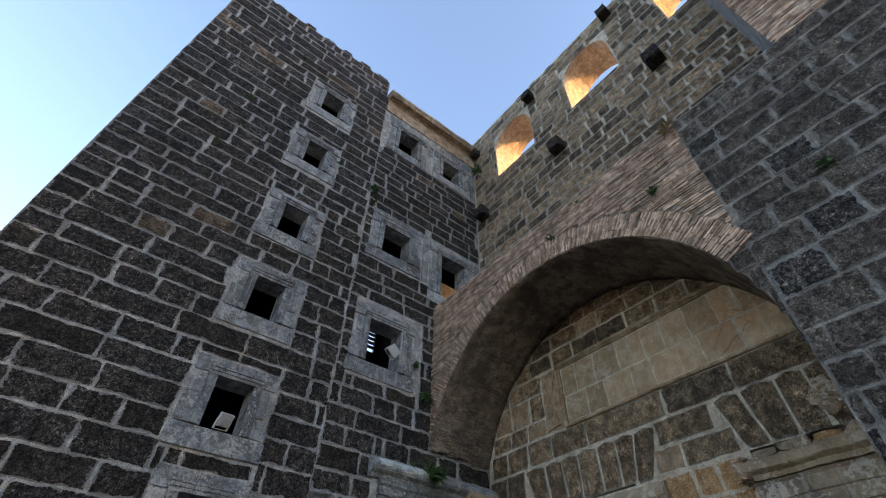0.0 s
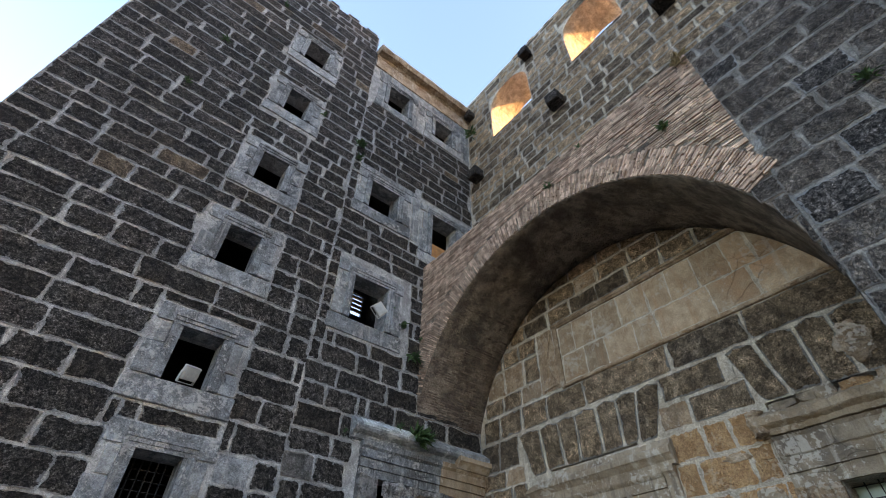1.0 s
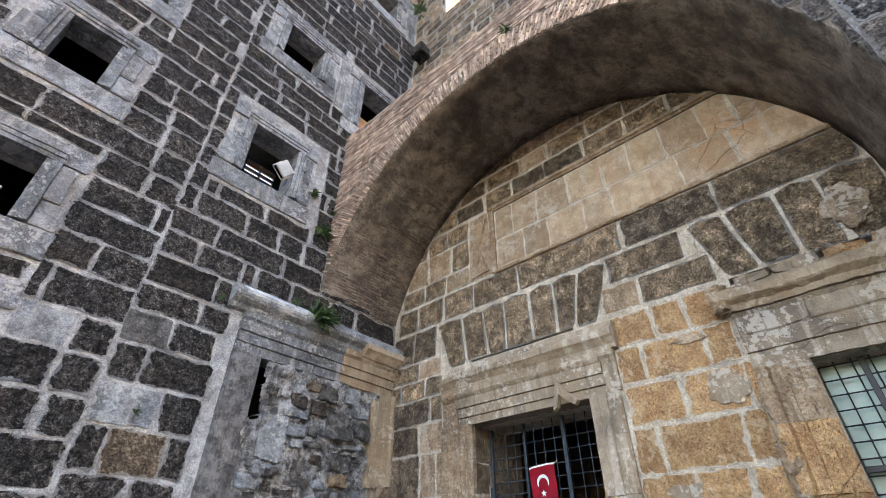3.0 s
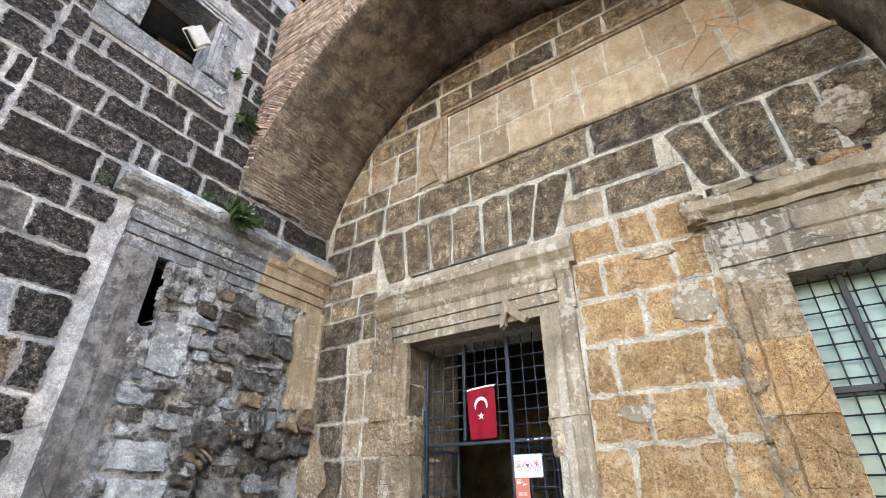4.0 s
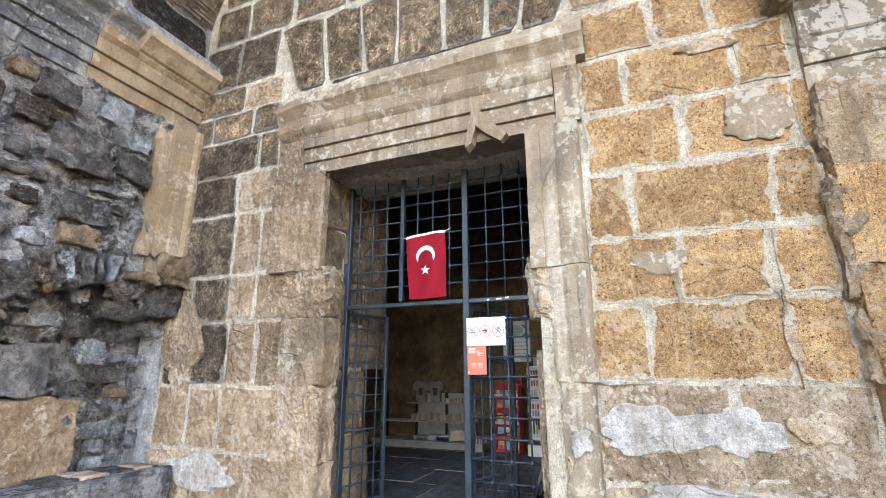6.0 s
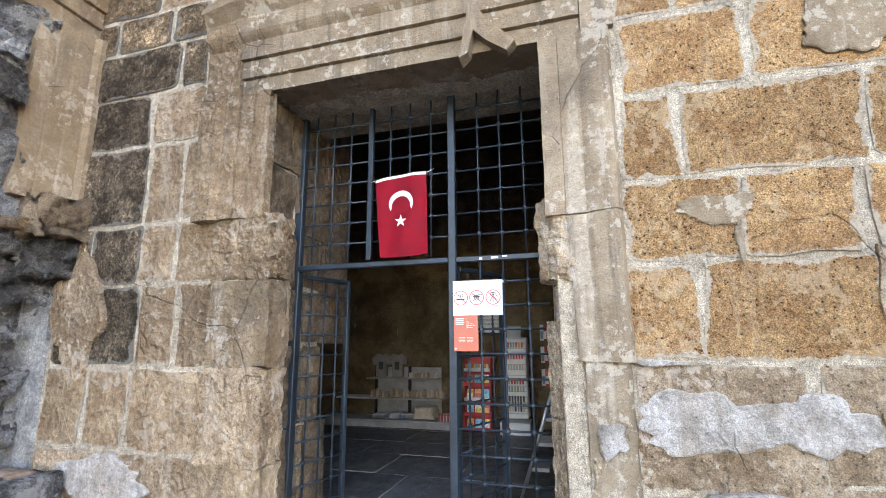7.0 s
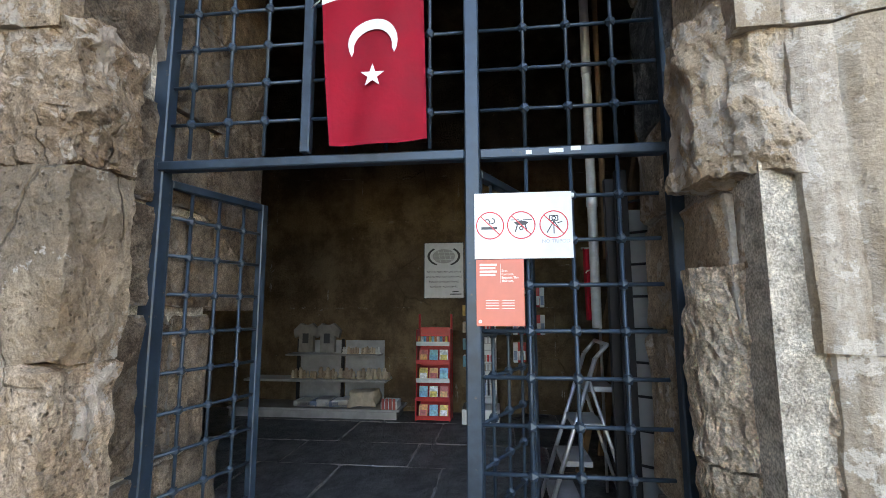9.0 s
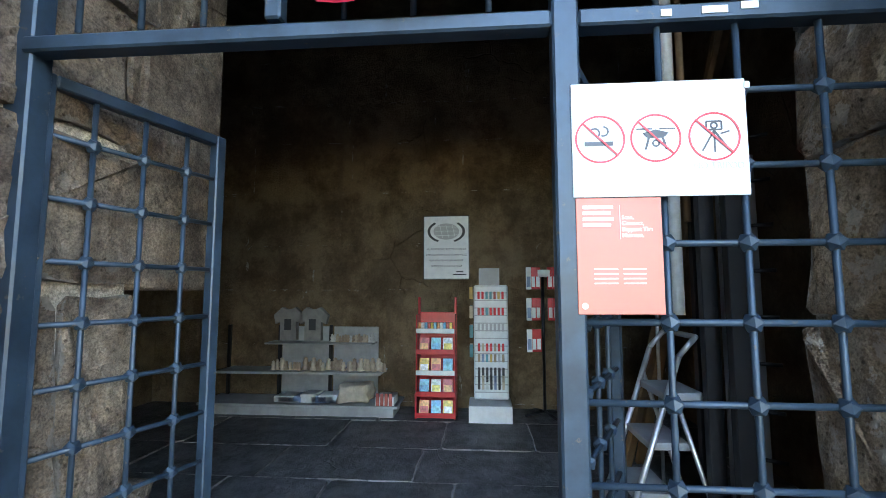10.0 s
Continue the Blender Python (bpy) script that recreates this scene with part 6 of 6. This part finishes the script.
for k, s in enumerate(("BU TIYATROYU RESTORE EDINIZ", "AMA KAPISINA KILIT VURMAYINIZ", "BURADA TEMSILLER VERINIZ", "GURESLER DUZENLEYINIZ")):
    word(s, 0.034, INK, plaque, QX - 0.001, 6.975, 1.975 - 0.072 * k, align="CENTER")
for k, (a, b) in enumerate(((6.85, 6.76), (6.89, 6.72))):
    flat("print_bar", [(a, 1.69 - 0.035 * k), (b, 1.69 - 0.035 * k), (b, 1.705 - 0.035 * k), (a, 1.705 - 0.035 * k)], QX - 0.001, INK, plaque)

# ---- shelf unit with goods ----
shelf = empty("display_shelf", (14.35, 8.5, 0))
tagged(shelf, "low white metal display shelf by the back wall", "shelf")
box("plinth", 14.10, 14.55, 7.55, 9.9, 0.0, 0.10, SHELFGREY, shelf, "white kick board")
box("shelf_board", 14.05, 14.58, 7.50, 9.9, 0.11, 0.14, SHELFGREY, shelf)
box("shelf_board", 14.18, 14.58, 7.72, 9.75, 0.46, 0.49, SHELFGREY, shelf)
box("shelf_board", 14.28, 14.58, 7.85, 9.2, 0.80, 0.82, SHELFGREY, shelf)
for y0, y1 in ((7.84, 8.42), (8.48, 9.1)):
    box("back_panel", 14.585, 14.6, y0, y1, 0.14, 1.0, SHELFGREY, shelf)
for y in (8.45, 9.12, 9.8):
    box("upright", 14.54, 14.58, y - 0.02, y + 0.02, 0.1, 1.02, BLACK, shelf)
TRINKET = [plain("trinket_" + str(k), c, 0.6) for k, c in enumerate(((0.45, 0.36, 0.26), (0.32, 0.24, 0.17), (0.5, 0.5, 0.48), (0.2, 0.26, 0.4), (0.5, 0.42, 0.32), (0.4, 0.09, 0.07), (0.55, 0.35, 0.1), (0.12, 0.3, 0.35)))]


def trinket(x, y, z, h, mat):
    bm = bmesh.new()
    n, prof = 8, [(0.9, 0), (1.0, 0.12), (0.55, 0.3), (0.8, 0.55), (0.45, 0.75), (0.55, 0.88), (0.0, 1.0)]
    rings = [[bm.verts.new((x + h * 0.32 * r * math.cos(2 * math.pi * i / n), y + h * 0.32 * r * math.sin(2 * math.pi * i / n), z + h * t)) for i in range(n)] for r, t in prof[:-1]]
    tip = bm.verts.new((x, y, z + h))
    for a, b in zip(rings, rings[1:]):
        for i in range(n):
            bm.faces.new((a[i], a[(i + 1) % n], b[(i + 1) % n], b[i]))
    for i in range(n):
        bm.faces.new((rings[-1][i], rings[-1][(i + 1) % n], tip))
    bm.faces.new(rings[0][::-1])
    ob = part("figurine", bm, mat, None, "", True)
    return tagged(ob, "small souvenir figurine on a white shelf", "figurine", "souvenirs on the shelf")


for k in range(16):
    trinket(14.42, 7.88 + k * 0.034, 0.82, rng.uniform(0.08, 0.11), rng.choice(TRINKET[:3]))
for k in range(34):
    trinket(14.34 + rng.uniform(-0.06, 0.06), 7.70 + k * 0.042, 0.49, rng.uniform(0.09, 0.16), rng.choice([TRINKET[0], TRINKET[1], TRINKET[4]]))
for k in range(12):
    y = 8.1 + rng.uniform(0, 0.9)
    tagged(box("folded_textile", 14.15, 14.42, y, y + 0.2, 0.14 + 0.0, 0.14 + rng.uniform(0.03, 0.10), rng.choice([TRINKET[3], WHITE, TRINKET[2]]), None, "", 0.012), "folded cloth souvenir on the low shelf", "textile", "cloths on the shelf")
tagged(rock("cloth_bag", 14.12, 14.4, 7.84, 8.22, 0.14, 0.36, TRINKET[4], None, "", 0.04, 6), "crumpled beige cloth bag on the low shelf", "bag")
tagged(box("postcard_box", 14.08, 14.35, 7.54, 7.76, 0.14, 0.24, WHITE, None, "", 0.006), "small white box of cards on the shelf end", "box")
for k in range(4):
    tagged(box("card_packet", 14.06, 14.075, 7.56 + k * 0.05, 7.595 + k * 0.05, 0.14, 0.28, TRINKET[5], None, "", 0.001), "red printed packet leaning on a box", "packet", "packets on the shelf end")


COTTON = plain("grey_cotton", (0.24, 0.23, 0.21), 0.9, 0, 0.2, 8.0, None, 0.003)


def tee(y):
    bm = bmesh.new()
    prof = [(-0.17, 0), (0.17, 0), (0.17, 0.3), (0.27, 0.26), (0.31, 0.4), (0.14, 0.52), (0.05, 0.49), (-0.05, 0.49), (-0.14, 0.52), (-0.31, 0.4), (-0.27, 0.26), (-0.17, 0.3)]
    f = bm.faces.new([bm.verts.new((14.46, y + a * 0.62, 0.83 + b * 0.8)) for a, b in prof])
    r = bmesh.ops.extrude_face_region(bm, geom=[f])
    for v in [g for g in r["geom"] if isinstance(g, bmesh.types.BMVert)]:
        v.co.x += 0.09
    bmesh.ops.recalc_face_normals(bm, faces=bm.faces)
    t = part("tee_shirt", bm, COTTON, None)
    flat("print", [(y + 0.05, 0.96), (y - 0.04, 0.96), (y - 0.04, 1.1), (y + 0.05, 1.1)], 14.458, INK, t)
    return tagged(t, "grey printed tee shirt hung above the shelf", "shirt", "shirts above the shelf")


tee(8.98)
tee(8.66)

# ---- red book stand ----
stand = empty("book_stand", (14.2, 7.05, 0))
tagged(stand, "red metal book stand with five tiers of booklets", "book stand")
for y in (6.84, 7.28):
    box("side_rail", 14.02, 14.34, y - 0.012, y + 0.012, 0.02, 0.30, REDPAINT, stand)
    box("side_rail", 14.30, 14.335, y - 0.015, y + 0.015, 0.0, 1.38, REDPAINT, stand)
    box("side_rail", 14.06, 14.30, y - 0.008, y + 0.008, 0.3, 1.18, REDPAINT, stand)
box("back_sheet", 14.335, 14.345, 6.85, 7.27, 0.05, 1.2, REDPAINT, stand)
BOOKS = [plain("cover_" + str(k), c, 0.35, 0, 0.35, 30.0) for k, c in enumerate(((0.75, 0.55, 0.1), (0.55, 0.12, 0.1), (0.15, 0.4, 0.6), (0.8, 0.78, 0.72), (0.75, 0.35, 0.12), (0.2, 0.5, 0.6)))]
for k in range(5):
    z = 0.03 + 0.235 * k
    box("tier", 14.03, 14.32, 6.85, 7.27, z, z + 0.018, REDPAINT, stand)
    box("tier_lip", 14.02, 14.032, 6.84, 7.28, z, z + 0.055, REDPAINT if k not in (2, 4) else WHITE, stand)
    if k < 4:
        for j in range(3):
            y = 6.92 + 0.135 * j
            turn = Matrix.Translation((14.06, y, z + 0.02)) @ Matrix.Rotation(radians(14), 4, "Y")
            ob = box("booklet", -0.008, 0.008, -0.055, 0.055, 0, 0.165, BOOKS[(j * 2 + k) % 6], None, "", 0.001, turn)
            tagged(ob, "colourful guide booklet on a red stand", "booklet", "booklets on the stand")
            b2 = box("cover_picture", -0.0092, -0.0082, -0.045, 0.045, 0.03, 0.1, BOOKS[(j * 2 + k + 3) % 6], ob, "", 0, turn)
    else:
        for j in range(11):
            tagged(box("small_box", 14.05, 14.12, 6.87 + j * 0.036, 6.898 + j * 0.036, z + 0.02, z + 0.12, BOOKS[j % 6], None, "", 0.002), "small coloured souvenir box on a red stand", "box", "small boxes on the stand")

# ---- white rotating rack ----
rack = empty("souvenir_rack", (14.15, 6.43, 0))
tagged(rack, "white slotted souvenir rack hung with key rings", "display rack")
box("base", 13.95, 14.4, 6.2, 6.68, 0.0, 0.19, WHITE, rack, "white base box", 0.006)
box("column", 14.03, 14.35, 6.23, 6.62, 0.24, 1.52, WHITE, rack, "", 0.02)
box("top_card", 14.17, 14.19, 6.32, 6.56, 1.52, 1.72, GREYINK, rack)
for k in range(14):
    box("slot_rail", 14.018, 14.03, 6.24, 6.61, 0.32 + 0.085 * k, 0.33 + 0.085 * k, GREYINK, rack, "", 0)
for row, (z, m) in enumerate(((1.36, SIGNRED), (1.18, SIGNRED), (1.0, GREYINK), (0.78, SIGNRED), (0.66, GREYINK), (0.36, INK), (0.44, INK))):
    for k in range(7):
        y = 6.28 + 0.045 * k
        h = 0.085 if row < 5 else 0.16
        tagged(box("key_ring", 13.985, 14.012, y, y + 0.026, z, z + h, m if rng.random() < 0.6 else rng.choice(TRINKET), None, "", 0.004), "small hanging key ring on a white rack", "key ring", "key rings on the rack")
for row in range(4):
    for k in range(3):
        tagged(box("key_ring", 14.08 + 0.08 * k, 14.11 + 0.08 * k, 6.63, 6.67, 0.7 + row * 0.22, 0.84 + row * 0.22, rng.choice(TRINKET), None, "", 0.004), "small hanging key ring on a white rack", "key ring", "key rings on the rack")

# ---- pole stand with hanging packets ----
pole = empty("pole_stand", (14.35, 5.8, 0))
tagged(pole, "black pole stand hung with red packets", "display stand")
rod("pole", (14.35, 5.8, 0.05), (14.35, 5.8, 1.66), 0.018, BLACK, pole)
rod("top_ring", (14.35, 5.8, 1.62), (14.35, 5.8, 1.70), 0.15, WHITE, pole, "pale round top", 20)
for k in range(4):
    a = k * math.pi / 2 + 0.4
    rod("foot", (14.35, 5.8, 0.05), (14.35 + 0.26 * math.cos(a), 5.8 + 0.26 * math.sin(a), 0.02), 0.015, BLACK, pole)
for row in range(3):
    for s in (-1, 1):
        if row == 0 and s == -1:
            continue
        for k in range(3):
            y, z = 5.8 + s * (0.07 + 0.055 * k), 0.75 + row * 0.36
            ob = tagged(box("card_packet", 14.22 - 0.02 * k, 14.25 - 0.02 * k, y - 0.03, y + 0.03, z, z + 0.26, REDPAINT if k < 2 else WHITE, None, "", 0.003), "red hanging souvenir packet on a pole stand", "packet", "packets on the pole stand")
            box("label", 14.215 - 0.02 * k, 14.219 - 0.02 * k, y - 0.02, y + 0.02, z + 0.03, z + 0.15, WHITE if k < 2 else TRINKET[3], ob, "", 0)

# ---- pipe, steps, banner and shutters behind the fixed side ----
pipe = empty("drain_pipe", (11.1, 5.56, 1.35))
tagged(pipe, "white plastic drain pipe ending above the floor", "pipe")
rod("pipe", (11.1, 5.56, 1.33), (11.1, 5.56, 5.2), 0.032, PVC, pipe, "", 14)
for z in (2.15, 3.1):
    rod("collar", (11.1, 5.56, z), (11.1, 5.56, z + 0.07), 0.037, PVC, pipe, "", 14)
rod("rust_pipe", (11.16, 5.47, 1.8), (11.16, 5.47, 5.2), 0.02, WOOD, pipe, "rusty iron pipe")
steps = empty("step_ladder", (11.3, 5.9, 0))
tagged(steps, "white and aluminium folding step ladder", "step ladder")
for x in (11.02, 11.4):
    rod("rail", (x, 5.98, 0.0), (x, 5.60, 1.14), 0.015, ALU, steps)
    rod("rear_leg", (x, 5.34, 0.0), (x, 5.64, 1.0), 0.012, ALU, steps)
    rod("handle", (x, 5.60, 1.14), (x, 5.52, 1.23), 0.014, ALU, steps)
rod("handle", (11.02, 5.52, 1.23), (11.4, 5.52, 1.23), 0.014, ALU, steps)
for k in range(4):
    y = 5.9 - 0.077 * k
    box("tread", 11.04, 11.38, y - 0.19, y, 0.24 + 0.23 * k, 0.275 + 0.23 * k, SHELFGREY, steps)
banner = empty("red_banner", (11.93, 5.365, 0.0))
tagged(banner, "narrow hanging red banner with a white crescent", "banner")

def banner_cloth():
    """A narrow cloth hanging in two soft folds."""
    bm = bmesh.new()
    cols = []
    for i in range(13):
        s = i / 12
        x = 11.9 + 0.022 * math.sin(s * 11.0)
        cols.append([[bm.verts.new((x + d + 0.008 * math.sin(z * 3 + s * 4), 5.375 + 0.11 * s + 0.006 * math.sin(z * 4), z)) for z in (1.36, 1.5, 1.65, 1.8, 1.96)] for d in (0.0, 0.004)])
    for a, b in zip(cols, cols[1:]):
        for d in (0, 1):
            for r in range(4):
                bm.faces.new((a[d][r], b[d][r], b[d][r + 1], a[d][r + 1]))
    part("cloth", bm, RED, banner, "", True)


banner_cloth()
rod("banner_pole", (11.93, 5.365, 0.0), (11.93, 5.365, 2.0), 0.012, ALU, banner)
rod("banner_arm", (11.91, 5.365, 1.965), (11.91, 5.5, 1.965), 0.008, ALU, banner)
ring("crescent", 11.868, 5.44, 1.74, 0.035, 0.012, CLOTHWHITE, banner, 1.0, 0.3, 3.6)
shutter = empty("folded_metal_door", (10.9, 5.3, 0))
tagged(shutter, "folded dark metal door with iron pegs beside the wall", "door")
for k, (x, y) in enumerate(((10.75, 5.42), (10.95, 5.44), (11.3, 5.32))):
    box("panel", x, x + 0.05, y, y + 0.07, 0.0, 2.3, BLACK, shutter)
box("sheet", 11.0, 11.02, 5.22, 5.4, 0.0, 2.1, GREYINK, shutter, "grey sheet")
for k in range(11):
    rod("peg", (10.78, 5.44, 0.2 + 0.19 * k), (10.7, 5.33, 0.2 + 0.19 * k), 0.008, BLACK, shutter)
for a, b in (((12.4, 5.5, 0.0), (11.5, 4.9, 3.6)), ((12.9, 5.2, 0.0), (11.6, 5.0, 3.2))):
    tagged(box("leaning_plank", -0.04, 0.04, -0.02, 0.02, 0, (Vector(b) - Vector(a)).length, WOOD, None, "", 0.004, Matrix.Translation(a) @ (Vector(b) - Vector(a)).to_track_quat("Z", "Y").to_matrix().to_4x4()), "rough brown plank leaning in the dim corner", "plank", "leaning planks")

# ---- blocks of the walls, last because they are many ----
gate_courses()
paving()
back_courses()
door_reveals()
lime_patches()
portal_fill()
lay(tower_blocks[0], on_side, tower, tower_blocks[1], lambda r: r[2] < 9.0 and r[0] > -1.0, (0.006, 0.03), gap=0.019)
lay(top_blocks, on_side, parapet, tower_stone, lambda r: False, (0.004, 0.03), gap=0.02)
lay(upper_blocks, on_gate, upper, lambda u, v: rng.choice([BROWN, BROWN, CORNER]), lambda r: False, (0.004, 0.022), gap=0.022)


def pier_stone(u, v):
    return rng.choices([PIERSTONE, TOWER], [9, 0.5])[0]


def pier_keep(r):
    cu, cv = (r[0] + r[1]) / 2, (r[2] + r[3]) / 2
    return not (cu > 0.9 and cv > CZ and math.hypot(cu - CY, cv - CZ) < RAD)


pier_rects = [r for r in ashlar(-7, 1.22, 0, TOP, (0.42, 0.62), (0.5, 1.2)) if pier_keep(r)]
# stones that carry the arch on from the pier
for z0, z1 in ((5.0, 5.55), (5.55, 6.05), (6.05, 6.5), (6.5, 6.9)):
    zm = (z0 + z1) / 2 - CZ
    pier_rects.append((1.2, CY - math.sqrt(RAD * RAD - zm * zm) + 0.02, z0, z1))
lay(pier_rects, on_arch, pier, pier_stone, lambda r: r[0] > -4, (0.004, 0.022), gap=0.02)
lay(ashlar(7.2, 9.3, 0, 5.2, (0.42, 0.6), (0.5, 1.0)), on_pier, pier, pier_stone, lambda r: False, (0.004, 0.02), gap=0.02)
